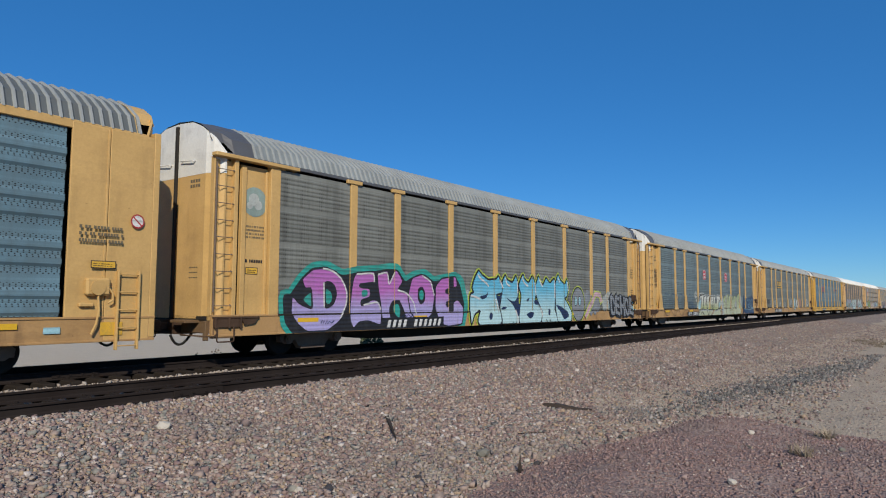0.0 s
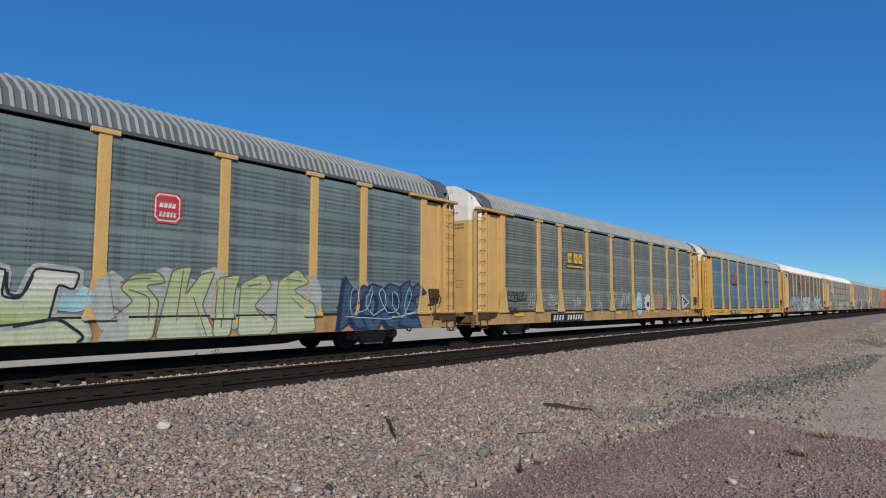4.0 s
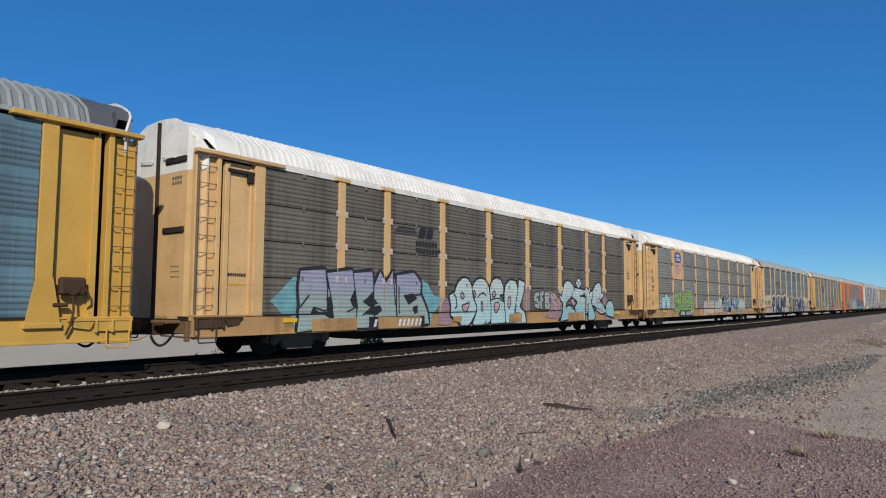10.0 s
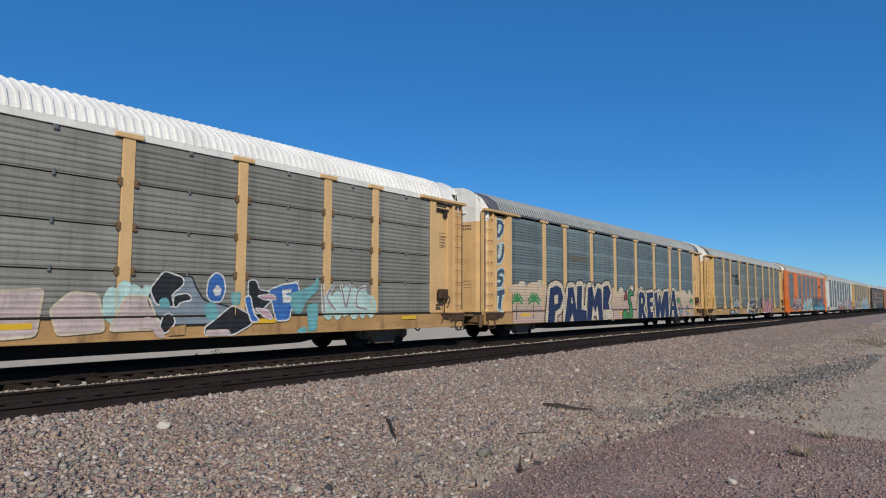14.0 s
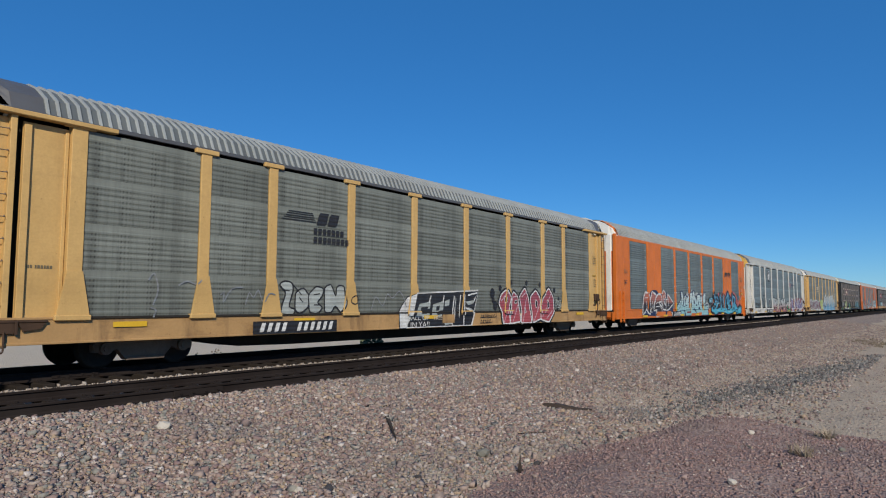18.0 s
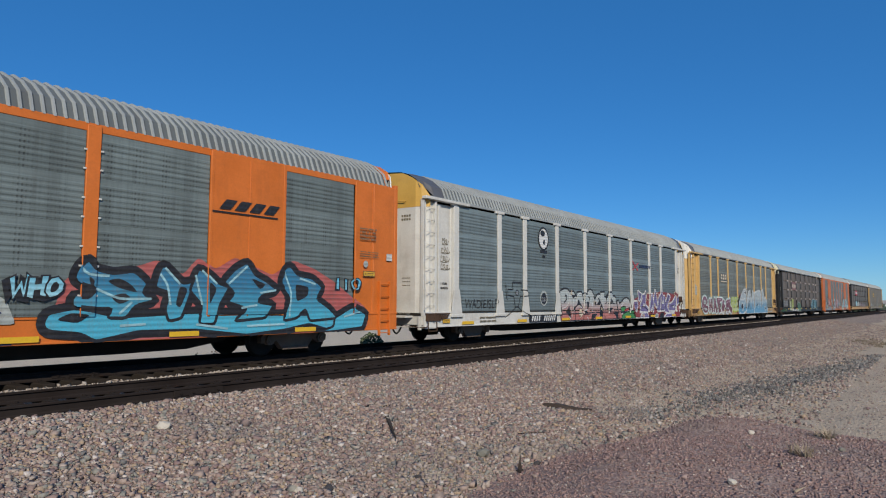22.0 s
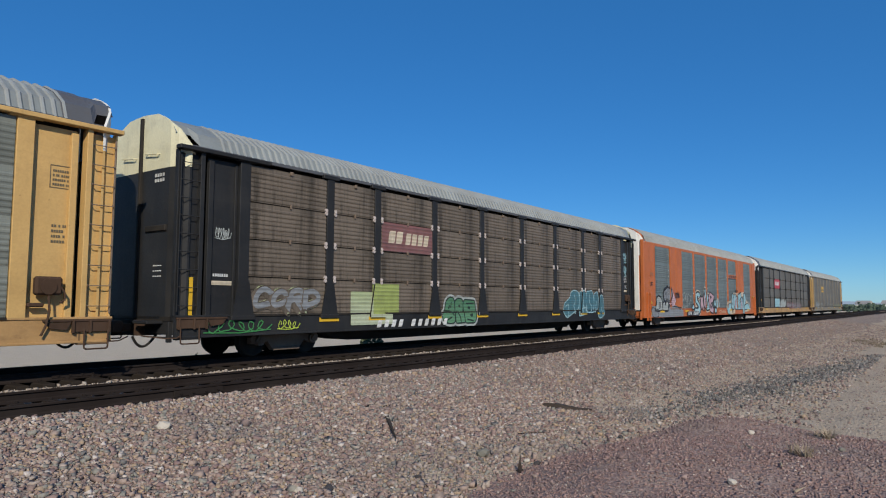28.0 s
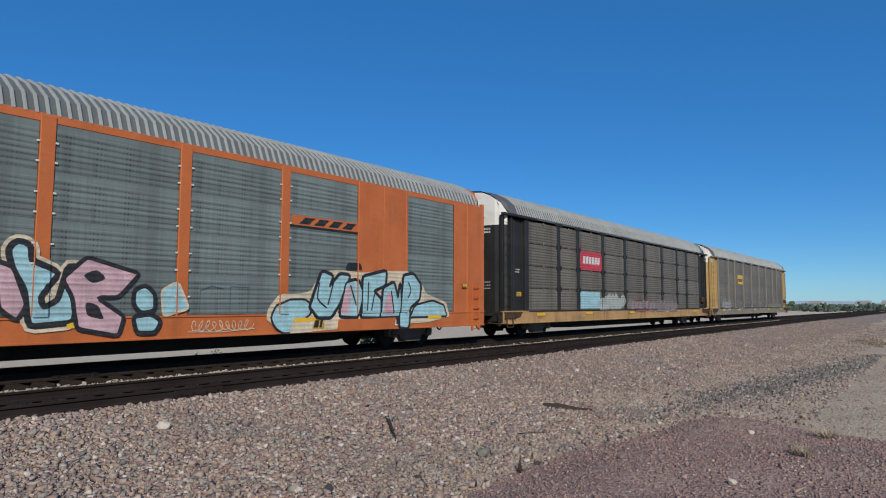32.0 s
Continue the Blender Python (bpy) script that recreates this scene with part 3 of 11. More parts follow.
def roof_sheet(x0, x1, top, wave=0.2, deep=0.036):
    def make(g):
        pts, rows, x, k = arch_points(14, 1.56, top), [], x0, 0
        steps = ((0.0, 0.0), (0.52, 0.0), (0.58, 1.0), (0.80, 1.0))
        while x < x1:
            for s, h in steps:
                if x + s * wave <= x1:
                    rows.append((x + s * wave, h * deep))
            x += wave
        v, m = [], len(pts)
        for rx, h in rows:
            for y, z in pts:
                w = math.hypot(y / 1.56, (z - 4.6) / 1.2)
                v.append((rx, y * (1 + h / 1.9 / max(w, 0.1)), z + h * (z - 4.4) / 1.4))
        f = [(i * m + j, (i + 1) * m + j, (i + 1) * m + j + 1, i * m + j + 1) for i in range(len(rows) - 1) for j in range(m - 1)]
        g.add(v, f)
    return make


def roof_mesh(inset, top, mat):
    """Ribbed roof; a lighter ridge material holds the sun that the ridges catch."""
    me = stock("roof " + str((inset, top)), roof_sheet(-LEN / 2 + inset, LEN / 2 - inset, top), mat)
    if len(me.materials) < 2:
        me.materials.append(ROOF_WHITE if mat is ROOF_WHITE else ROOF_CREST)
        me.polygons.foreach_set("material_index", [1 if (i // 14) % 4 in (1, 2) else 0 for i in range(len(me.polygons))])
    return me


def hood(x0, x1, half, lo, top):
    """Smooth rounded roof sheet at a wagon's end."""
    def make(g):
        pts = arch_points(14, half, top, lo)
        m = len(pts)
        v = []
        for x, h, l in ((x0, min(half, 1.34), max(lo, 5.20)), (x0 + 0.34, min(half, 1.36), max(lo, 5.18)), (x0 + 0.50, half, lo), (x1, half, lo)):
            v += [(x, y, z) for y, z in arch_points(14, h, top, l)]
        g.add(v, [(i * m + j, (i + 1) * m + j, (i + 1) * m + j + 1, i * m + j + 1) for i in range(3) for j in range(m - 1)])
    return make


def screen_sheet(w, h, pitch=0.1125, deep=0.014):
    """Ribbed sheet, its foot at z = 0, middle at x = 0, facing -y."""
    def make(g):
        rows, z = [(0.0, 0.0)], 0.02
        while z + pitch <= h - 0.01:
            rows += [(z, 0.0), (z + 0.2 * pitch, -deep), (z + 0.55 * pitch, -deep), (z + 0.75 * pitch, 0.0)]
            z += pitch
        rows.append((h, 0.0))
        v = [(x, y, z) for z, y in rows for x in (-w / 2, w / 2)]
        g.add(v, [(2 * i, 2 * i + 1, 2 * i + 3, 2 * i + 2) for i in range(len(rows) - 1)])
        g.box(-w / 2, w / 2, 0.006, 0.016, 0, h)
    return make


def post_shape(w, flare, foot):
    """Upright with a T-shaped head; flared foot plate where the wagon has one."""
    def make(g):
        g.cbox(-w / 2, w / 2, -0.016, 0.16, DECK, SCREEN_HI + 0.06, 0.008)
        g.cbox(-0.30, 0.30, -0.05, 0.05, SCREEN_HI + 0.0, SCREEN_HI + 0.11, 0.012)
        if flare:
            g.prism([(-w / 2 - 0.16, foot), (w / 2 + 0.16, foot), (w / 2, foot + 0.85), (-w / 2, foot + 0.85)], -0.045, -0.01, 1)
            g.cbox(-w / 2 - 0.19, w / 2 + 0.19, -0.075, 0.04, foot - 0.10, foot + 0.005, 0.015)
    return make


def end_leaf(y0, y1, z0, top):
    """Half of an end door; bows out in plan, rounded at the outer corner."""
    def make(g):
        n = 8
        ys = [y0 + (y1 - y0) * i / n for i in range(n + 1)]
        plan = [0.0 + 0.30 * max(0.0, (abs(y) - 1.15) / 0.45) ** 2 for y in ys]
        v = []
        for d in (0.0, 0.05):
            for y, px in zip(ys, plan):
                v += [(px + d, y, z0), (px + d, y, top if isinstance(top, float) else arch(y, 4.85, RIDGE - 0.02, 1.6))]
        m = 2 * (n + 1)
        f = []
        for i in range(n):
            a = 2 * i
            f += [(a, a + 2, a + 3, a + 1), (m + a, m + a + 1, m + a + 3, m + a + 2), (a + 1, a + 3, m + a + 3, m + a + 1), (a, m + a, m + a + 2, a + 2)]
        f += [(0, 1, m + 1, m), (2 * n, m + 2 * n, m + 2 * n + 1, 2 * n + 1)]
        g.add(v, f)
    return make


def wheel_shape(g):
    g.lathe([(0.0, -0.055), (0.10, -0.065), (0.14, -0.03), (0.30, -0.02), (0.335, -0.055), (0.415, -0.062), (0.42, -0.05), (0.423, 0.05), (0.45, 0.06), (0.452, 0.078), (0.44, 0.082), (0.33, 0.07), (0.30, 0.02), (0.14, 0.03), (0.0, 0.04)], 28)


def frame_shape(g):
    """Cast side frame of a three-piece truck."""
    out = [(-1.12, 0.50), (-0.98, 0.62), (-0.72, 0.63), (-0.45, 0.72), (0.45, 0.72), (0.72, 0.63), (0.98, 0.62), (1.12, 0.50), (1.10, 0.34), (0.76, 0.34), (0.62, 0.40), (0.42, 0.16), (-0.42, 0.16), (-0.62, 0.40), (-0.76, 0.34), (-1.10, 0.34)]
    g.prism(out, -0.09, 0.09, 1)
    for s in (-0.875, 0.875):
        g.rod((s, -0.17, 0.42), (s, 0.0, 0.42), 0.13, 12)
        g.rod((s, -0.20, 0.42), (s, -0.17, 0.42), 0.075, 8)
    g.cbox(-0.40, 0.40, -0.13, -0.08, 0.60, 0.70, 0.015)
    g.cbox(-0.44, 0.44, -0.13, -0.08, 0.15, 0.235, 0.015)


def spring_shape(g):
    for i in range(6):
        g.lathe([(0.045, 0.0), (0.062, 0.018), (0.045, 0.036)], 10)
        for j in range(len(g.v) - 30, len(g.v)):
            x, y, z = g.v[j]
            g.v[j] = (x, z, 0.25 + 0.06 * i + y)


def truck(parent, x, flip):
    t = new("truck")
    t.parent = parent
    t.location = (x, 0, 0)
    tagged(t, "grimy brown three-piece truck")
    fr = stock("side_frame", frame_shape, STEEL_BROWN)
    part("side_frame", fr, t, y=-0.99)
    part("side_frame", fr, t, y=0.99, turn=180)
    sp = stock("spring", spring_shape, STEEL_BROWN, True)
    for sx in (-0.24, 0.0, 0.24):
        part("spring", sp, t, x=sx, y=-1.02)
    part("bolster", stock("bolster", lambda g: g.cbox(-0.2, 0.2, -1.05, 1.05, 0.46, 0.66, 0.03), STEEL_DARK), t)
    beam = stock("brake_beam", lambda g: g.cbox(-0.05, 0.05, -0.8, 0.8, 0.30, 0.38, 0.01), STEEL_DARK)
    for wx in (-0.38, 0.38):
        part("brake_beam", beam, t, x=wx)
    return t


WHEELSETS = []


def wheelset(car, x):
    """Axle with two pressed-on wheels, which rolls under its truck."""
    ax = part("axle", stock("axle", lambda g: g.rod((0, -0.95, 0), (0, 0.95, 0), 0.085, 10), STEEL_DARK), car, x=x, z=0.423, label="grimy axle with two steel wheels")
    wh = stock("wheel", wheel_shape, STEEL_DARK, True)
    part("wheel", wh, ax, y=-0.765)
    part("wheel", wh, ax, y=0.765, turn=180)
    WHEELSETS.append((ax, x))


def underframe_shape(g):
    h = LEN / 2
    g.box(-h, h, -1.45, 1.45, DECK - 0.1, DECK)
    # deep centre sill, swept up towards the trucks
    g.prism([(-h + 0.2, 0.70), (-8.7, 0.66), (-8.2, 0.42), (-7.2, 0.27), (-5.6, 0.24), (5.6, 0.24), (7.2, 0.27), (8.2, 0.42), (8.7, 0.66), (h - 0.2, 0.70), (h - 0.2, 0.97), (-h + 0.2, 0.97)], -0.5, 0.5, 1)
    for i in range(9):
        x = -10.8 + i * 2.7
        g.box(x - 0.06, x + 0.06, -1.4, 1.4, 0.72, 0.97)


def sill_shape(g):
    """Side sill: one pressed channel with an upper and a lower flange."""
    h, lo, hi = LEN / 2, SILL_LO - 0.015, DECK + 0.03
    g.prism([(0.10, lo), (-0.045, lo), (-0.052, lo + 0.007), (-0.052, lo + 0.038), (-0.045, lo + 0.045), (-0.03, lo + 0.047), (-0.03, hi - 0.047), (-0.045, hi - 0.045), (-0.052, hi - 0.038), (-0.052, hi - 0.007), (-0.045, hi), (0.12, hi), (0.12, hi - 0.045), (0.03, hi - 0.047), (0.03, lo + 0.047), (0.10, lo + 0.045)], -h, h, 0)


def coupler_shape(g):
    g.cbox(-0.05, 0.62, -0.09, 0.09, 0.72, 0.90, 0.02)
    g.cbox(-0.30, -0.02, -0.20, 0.17, 0.68, 0.96, 0.04)
    g.cbox(-0.40, -0.28, -0.20, -0.04, 0.70, 0.94, 0.03)
    g.box(0.2, 0.8, -0.35, 0.35, 0.62, 0.97)


def hose_shape(g):
    pts = [(0.5 * t - 0.72 + 0.35, -0.55 + 0.5 * t * 0.2, 0.62 - 0.30 * math.sin(math.pi * min(1, t / 1.5) ** 0.8) + 0.10 * t) for t in [i * 0.14 for i in range(12)]]
    g.tube(pts, 0.03, 6)


def handbrake_shape(g):
    g.cbox(-0.24, 0.24, -0.14, 0.02, 1.50, 1.85, 0.04)
    g.rod((-0.02, -0.16, 1.66), (-0.02, -0.06, 1.66), 0.15, 12)
    g.cbox(-0.34, -0.06, -0.09, 0.0, 1.28, 1.36, 0.02)
    g.tube([(0.18, -0.1, 1.7), (0.28, -0.13, 1.55), (0.29, -0.13, 1.42), (0.2, -0.12, 1.36)], 0.02)
    g.tube([(0.0, -0.12, 1.5), (0.02, -0.13, 1.2), (-0.02, -0.12, 0.95), (-0.1, -0.1, 0.75)], 0.022)


def end_plate_shape(way):
    """Grimy plate under the ladder bay with gussets and a hanging stirrup step."""
    def make(g):
        g.cbox(*sorted((way * 0.03, way * 0.78)), -0.012, 0.03, 0.80, 1.035, 0.006)
        g.cbox(*sorted((way * 0.02, way * 1.30)), -0.03, 0.05, 1.00, 1.045, 0.008)
        for a in (0.05, 0.42, 0.74):
            g.cbox(*sorted((way * a, way * (a + 0.045))), -0.045, 0.02, 0.78, 1.03, 0.006)
        g.prism([(way * 0.80, 0.99), (way * 1.26, 0.99), (way * 1.18, 0.88), (way * 0.88, 0.84)], -0.015, 0.02, 1)
        g.tube([(way * 0.10, -0.03, 0.84), (way * 0.10, -0.04, 0.50), (way * 0.13, -0.04, 0.47), (way * 0.53, -0.04, 0.47), (way * 0.56, -0.04, 0.50), (way * 0.56, -0.03, 0.84)], 0.017, 6)
        g.tube([(way * 0.12, -0.02, 0.66), (way * 0.02, -0.02, 0.60), (way * -0.20, 0.10, 0.60), (way * -0.55, 0.42, 0.66)], 0.014, 5)
    return make


def standard_end(car, c, side, sx):
    """Ladder bay, dark slot and recessed bay at one corner. sx: -1 front, 1 rear; side: -1 near, 1 far."""
    y = side * HALF
    turn = 0 if side < 0 else 180
    ex = sx * LEN / 2
    way = -sx

    def put(name, data, x, dy=0.0, label=""):
        return part(name, data, car, x=ex + way * x, y=y - side * dy, label=label, turn=turn)

    body = c["body"]
    rusty = STEEL_BROWN if body not in (SILVER, BLACK) else body
    put("corner_panel", stock("corner_panel", lambda g: g.cbox(-0.27, 0.27, -0.02, 0.02, DECK, 4.74, 0.008), body), 0.29, 0.13)
    put("corner_post", stock("corner_post", lambda g: g.cbox(-0.02, 0.02, -0.02, 0.12, DECK - 0.1, 4.80, 0.006), body), 0.02, 0.08)
    put("slot_post", stock("slot_post", lambda g: g.cbox(-0.055, 0.055, -0.09, 0.12, DECK, 4.80, 0.008), body), 0.575, 0.08)
    lad = put("ladder", stock("ladder", lambda g: g.cbox(-0.012, 0.012, -0.02, 0.02, DECK + 0.1, 4.66, 0.004), rusty), 0.045, 0.03)
    rung = stock("rung", lambda g: g.tube([(-0.22, 0.02, 0.03), (-0.21, -0.05, 0.0), (0.21, -0.05, 0.0), (0.22, 0.02, 0.03)], 0.010, 5), rusty)
    for i in range(9):
        r = part("rung", rung, lad, x=(way if side < 0 else -way) * 0.24, z=1.30 + 0.40 * i)
    # added dark sheet standing in for the shade inside the slot
    slot = stock("slot_liner", lambda g: g.box(-0.10, 0.10, 0.0, 0.03, DECK, 4.75), INSIDE)
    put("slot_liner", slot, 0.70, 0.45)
    wide = P0 - 0.30 - 0.76
    put("pocket_panel", stock("pocket_panel", lambda g: g.cbox(-wide / 2, wide / 2, -0.015, 0.03, DECK, 4.72, 0.006), body), 0.77 + wide / 2, 0.13)
    put("pocket_rib", stock("pocket_rib wide", lambda g: g.cbox(-0.065, 0.065, -0.09, -0.01, DECK, 4.66, 0.008), body), 0.77 + 0.065, 0.13)
    put("pocket_rib", stock("pocket_rib slim", lambda g: g.cbox(-0.035, 0.035, -0.05, -0.01, DECK, 4.66, 0.008), body), 0.77 + wide - 0.065, 0.13)
    w = 0.30
    put("end_post", stock("end_post " + str(c["flare"]), lambda g: post_shape(w, c["flare"], c["foot"])(g), c["post"]), P0 - w / 2 - 0.005, 0.0)
    put("header_beam", stock("header_beam", lambda g: g.cbox(-1.26, 1.26, -0.10, 0.10, 4.785, 4.88, 0.014), c["post"]), 1.20, 0.0)
    put("end_bracket", stock("end_bracket " + str(sx * side), end_plate_shape(sx * side), RUST_DARK if c["low"] is not YELLOW_RICH else YELLOW_RICH), 0.0, -0.04, "grimy end plate with a stirrup step")
    put("step", stock("step", lambda g: g.cbox(-0.30, 0.30, -0.04, 0.10, 0.55, 0.60, 0.01).cbox(-0.30, -0.26, -0.03, 0.0, 0.55, 0.98, 0.006).cbox(0.26, 0.30, -0.03, 0.0, 0.55, 0.98, 0.006), c["low"]), 0.34, 0.03)


def smooth_end(car, c, side, sx):
    """Flat plated corner with a short ladder low down."""
    y, turn, ex, way = side * HALF, 0 if side < 0 else 180, sx * LEN / 2, -sx

    def put(name, data, x, dy=0.0, label=""):
        return part(name, data, car, x=ex + way * x, y=y - side * dy, label=label, turn=turn)

    body = c["body"]
    put("corner_plate", stock("corner_plate", lambda g: g.cbox(-0.47, 0.47, -0.02, 0.04, 0.62, EAVE - 0.01, 0.01), body), 0.60, 0.02)
    put("inner_plate", stock("inner_plate", lambda g: g.cbox(-0.37, 0.37, -0.02, 0.04, DECK, EAVE - 0.01, 0.01).cbox(0.33, 0.37, -0.035, -0.02, DECK, 4.86, 0.004), body), 1.46, 0.03)
    put("corner_post", stock("corner_post wide", lambda g: g.cbox(-0.07, 0.07, -0.03, 0.15, 0.65, EAVE + 0.1, 0.012), body), 0.06, 0.03)
    lad = put("ladder", stock("ladder short", lambda g: g.cbox(-0.24, -0.20, -0.09, 0.0, 0.42, 2.02, 0.006).cbox(0.20, 0.24, -0.09, 0.0, 0.42, 2.02, 0.006), body), 0.62)
    rung = stock("rung straight", lambda g: g.rod((-0.2, -0.07, 0), (0.2, -0.07, 0), 0.014, 6), body)
    for i in range(5):
        part("rung", rung, lad, z=0.50 + 0.36 * i)


def autorack(spec):
    c = dict(body=YELLOW, post=YELLOW, low=YELLOW_OLD, sill=YELLOW_SILL, screen=SCREEN_OLIVE, roof=ROOF_GREY, cap=WHITE, hood=ROOF_DARK, flare=False, foot=1.06, seams=False, smooth=False, plates=(), eave=ROOF_DARK)
    c.update(spec)
    k = c["k"]
    car = new("autorack_car")
    tagged(car, c["label"], "rail car", group="cars of the freight train")
    # underframe
    part("underframe", stock("underframe", underframe_shape, STEEL_DARK), car)
    sill = stock("side_sill", sill_shape, c["sill"])
    for s in (-1, 1):
        part("side_sill", sill, car, y=s * (HALF - 0.035), turn=0 if s < 0 else 180)
    if not c["smooth"]:
        # added strip: the dark gap over the sill is put into a black part
        edge = stock("floor_edge", lambda g: g.cbox(P0 - LEN / 2, P1 - LEN / 2, -0.062, 0.0, DECK - 0.012, DECK + 0.038, 0.006), STEEL_DARK)
        for s in (-1, 1):
            part("floor_edge", edge, car, y=s * (HALF - 0.035), turn=0 if s < 0 else 180, label="dark strip for the shaded gap above the sill")
    truck(car, -LEN / 2 + 3.55, 0)
    truck(car, LEN / 2 - 3.55, 1)
    for x in (-LEN / 2 + 3.55, LEN / 2 - 3.55):
        for dx in (-0.875, 0.875):
            wheelset(car, x + dx)
    cp = stock("coupler", coupler_shape, RUST_DARK)
    part("coupler", cp, car, x=-LEN / 2 - 0.36)
    part("coupler", cp, car, x=LEN / 2 + 0.36, turn=180)
    hs = stock("air_hose", hose_shape, RUBBER)
    part("air_hose", hs, car, x=-LEN / 2)
    part("air_hose", hs, car, x=LEN / 2, turn=180)
    es = stock("end_sill", lambda g: g.cbox(-0.12, 0.12, -1.5, 1.5, 0.66, 1.0, 0.02).cbox(-0.5, 0.12, -1.1, -0.5, 0.90, 0.97, 0.01).rod((-0.16, -1.45, 0.60), (-0.16, -0.4, 0.60), 0.018).cbox(-0.2, -0.1, -1.45, -1.35, 0.5, 0.95, 0.01), c["low"])
    part("end_sill", es, car, x=-LEN / 2 + 0.14)
    part("end_sill", es, car, x=LEN / 2 - 0.14, turn=180)
    # added dark box: gives the wagon's shaded inside and stops see-through views
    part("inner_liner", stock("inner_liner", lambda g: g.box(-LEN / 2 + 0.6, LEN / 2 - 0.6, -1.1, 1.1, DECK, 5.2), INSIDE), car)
    # roof
    inset = 0.42 if c["smooth"] else 1.02
    top = 5.75 if c["roof"] is ROOF_WHITE else 5.80 if k == 13 else 5.82 if c["smooth"] or k < 3 or k == 10 else 5.70 if k == 12 else 5.71 if k in (4, 7, 8) else 5.84 if k > 13 else 5.75
    part("roof", roof_mesh(inset, top, c["roof"]), car, label=c.get("roof_label", "ribbed metal roof"))
    half, lo = 1.57, EAVE
    hd = stock("roof_hood " + str((inset, top)), hood(0.02, inset + 0.08, half, lo, top + 0.01), c["hood"])
    part("roof_hood", hd, car, x=-LEN / 2)
    part("roof_hood", hd, car, x=LEN / 2, turn=180)
    foot = SCREEN_HI + (0.075 if c["eave"] in (ROOF_DARK, ROOF_CREST) else 0.0)
    rail = stock("eave_rail " + str(foot), lambda g: g.cbox(-LEN / 2 + 0.3, LEN / 2 - 0.3, -0.03, 0.06, foot, EAVE + 0.03, 0.01), c["eave"])
    for s in (-1, 1):
        part("eave_rail", rail, car, y=s * (HALF - 0.05), turn=0 if s < 0 else 180)
    # end doors, lower leaf in body colour, upper leaf in cap colour
    split = c.get("split", 4.42)
    for sx in (-1, 1):
        for s in (-1, 1):
            y0, y1 = (0.03, 1.57) if s > 0 else (-1.57, -0.03)
            leaf = part("end_door", stock("end_door " + str((s * sx, split)), end_leaf(*( (0.03, 1.57) if s * sx < 0 else (-1.57, -0.03)), DECK - 0.06, split), c["door"] if "door" in c else c["body"]), car, x=sx * LEN / 2, turn=0 if sx < 0 else 180)
            part("upper_leaf", stock("upper_leaf " + str((s * sx, split)), end_leaf(*((0.03, 1.57) if s * sx < 0 else (-1.57, -0.03)), split + 0.004, None), c["cap"]), leaf, label="upper part of the end door")
    # sides
    edges = [P0] + [e for p in POSTS for e in (p - 0.14, p + 0.14)] + [P1]
    for s in (-1, 1):
        y, turn = s * HALF, 0 if s < 0 else 180
        for sx in (-1, 1):
            (smooth_end if c["smooth"] else standard_end)(car, c, s, sx)
        for i, p in enumerate(POSTS):
            if c["smooth"] and i in (0, 1, 6, 7):
                continue
            pm = stock("post " + str((c["flare"], c["smooth"])), (lambda g: g.cbox(-0.14, 0.14, -0.018, 0.05, DECK, EAVE - 0.01, 0.012)) if c["smooth"] else post_shape(0.27, c["flare"], c["foot"]), c["post"])
            part("post", pm, car, x=p - LEN / 2, y=y, turn=turn)
        for b in range(9):
            x0, x1 = edges[2 * b], edges[2 * b + 1]
            if c["smooth"] and b in (1, 7):
                x0, x1 = x0 - 0.28, x1 + 0.28
                w = x1 - x0
                part("solid_plate", stock("solid_plate " + str(round(w, 2)), lambda g: g.cbox(-w / 2, w / 2, -0.03, 0.03, DECK, EAVE - 0.01, 0.01).cbox(-0.02, 0.02, -0.042, -0.02, DECK, 4.85, 0.004).cbox(-w / 2, -w / 2 + 0.08, -0.045, -0.02, DECK, 4.86, 0.006).cbox(w / 2 - 0.08, w / 2, -0.045, -0.02, DECK, 4.86, 0.006), c["body"]), car, x=(x0 + x1) / 2 - LEN / 2, y=y + s * 0.0, turn=turn)
                continue
            w = x1 - x0 - 0.02
            rows = 4
            gap = 0.028 if c["seams"] else 0.004
            h = (SCREEN_HI - SCREEN_LO) / rows
            for r in range(rows):
                if s < 0 and (b, r) in c["plates"]:
                    continue
                key = "side_screen " + str((round(w, 2), c["seams"], c.get("rib", 0.1125)))
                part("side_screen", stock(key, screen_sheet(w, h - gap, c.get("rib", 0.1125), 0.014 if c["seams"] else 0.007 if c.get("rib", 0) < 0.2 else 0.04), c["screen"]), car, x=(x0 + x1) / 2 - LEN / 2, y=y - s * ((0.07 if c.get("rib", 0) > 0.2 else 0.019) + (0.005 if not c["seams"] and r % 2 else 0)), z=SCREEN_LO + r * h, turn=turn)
        if c["seams"]:
            hinge = stock("clamp", lambda g: g.rod((0, -0.035, 0.045), (0, 0.01, 0.045), 0.05, 9).rod((0, -0.035, -0.045), (0, 0.01, -0.045), 0.05, 9).cbox(-0.02, 0.02, -0.05, 0.0, -0.03, 0.03, 0.008), c.get("clamp", PALE_CLAMP))
            if s < 0:
                for p in POSTS:
                    for r in (1, 2, 3):
                        for e in (-0.17, 0.17):
                            part("clamp", hinge, car, x=p + e - LEN / 2, y=y, z=SCREEN_LO + r * (SCREEN_HI - SCREEN_LO) / 4)
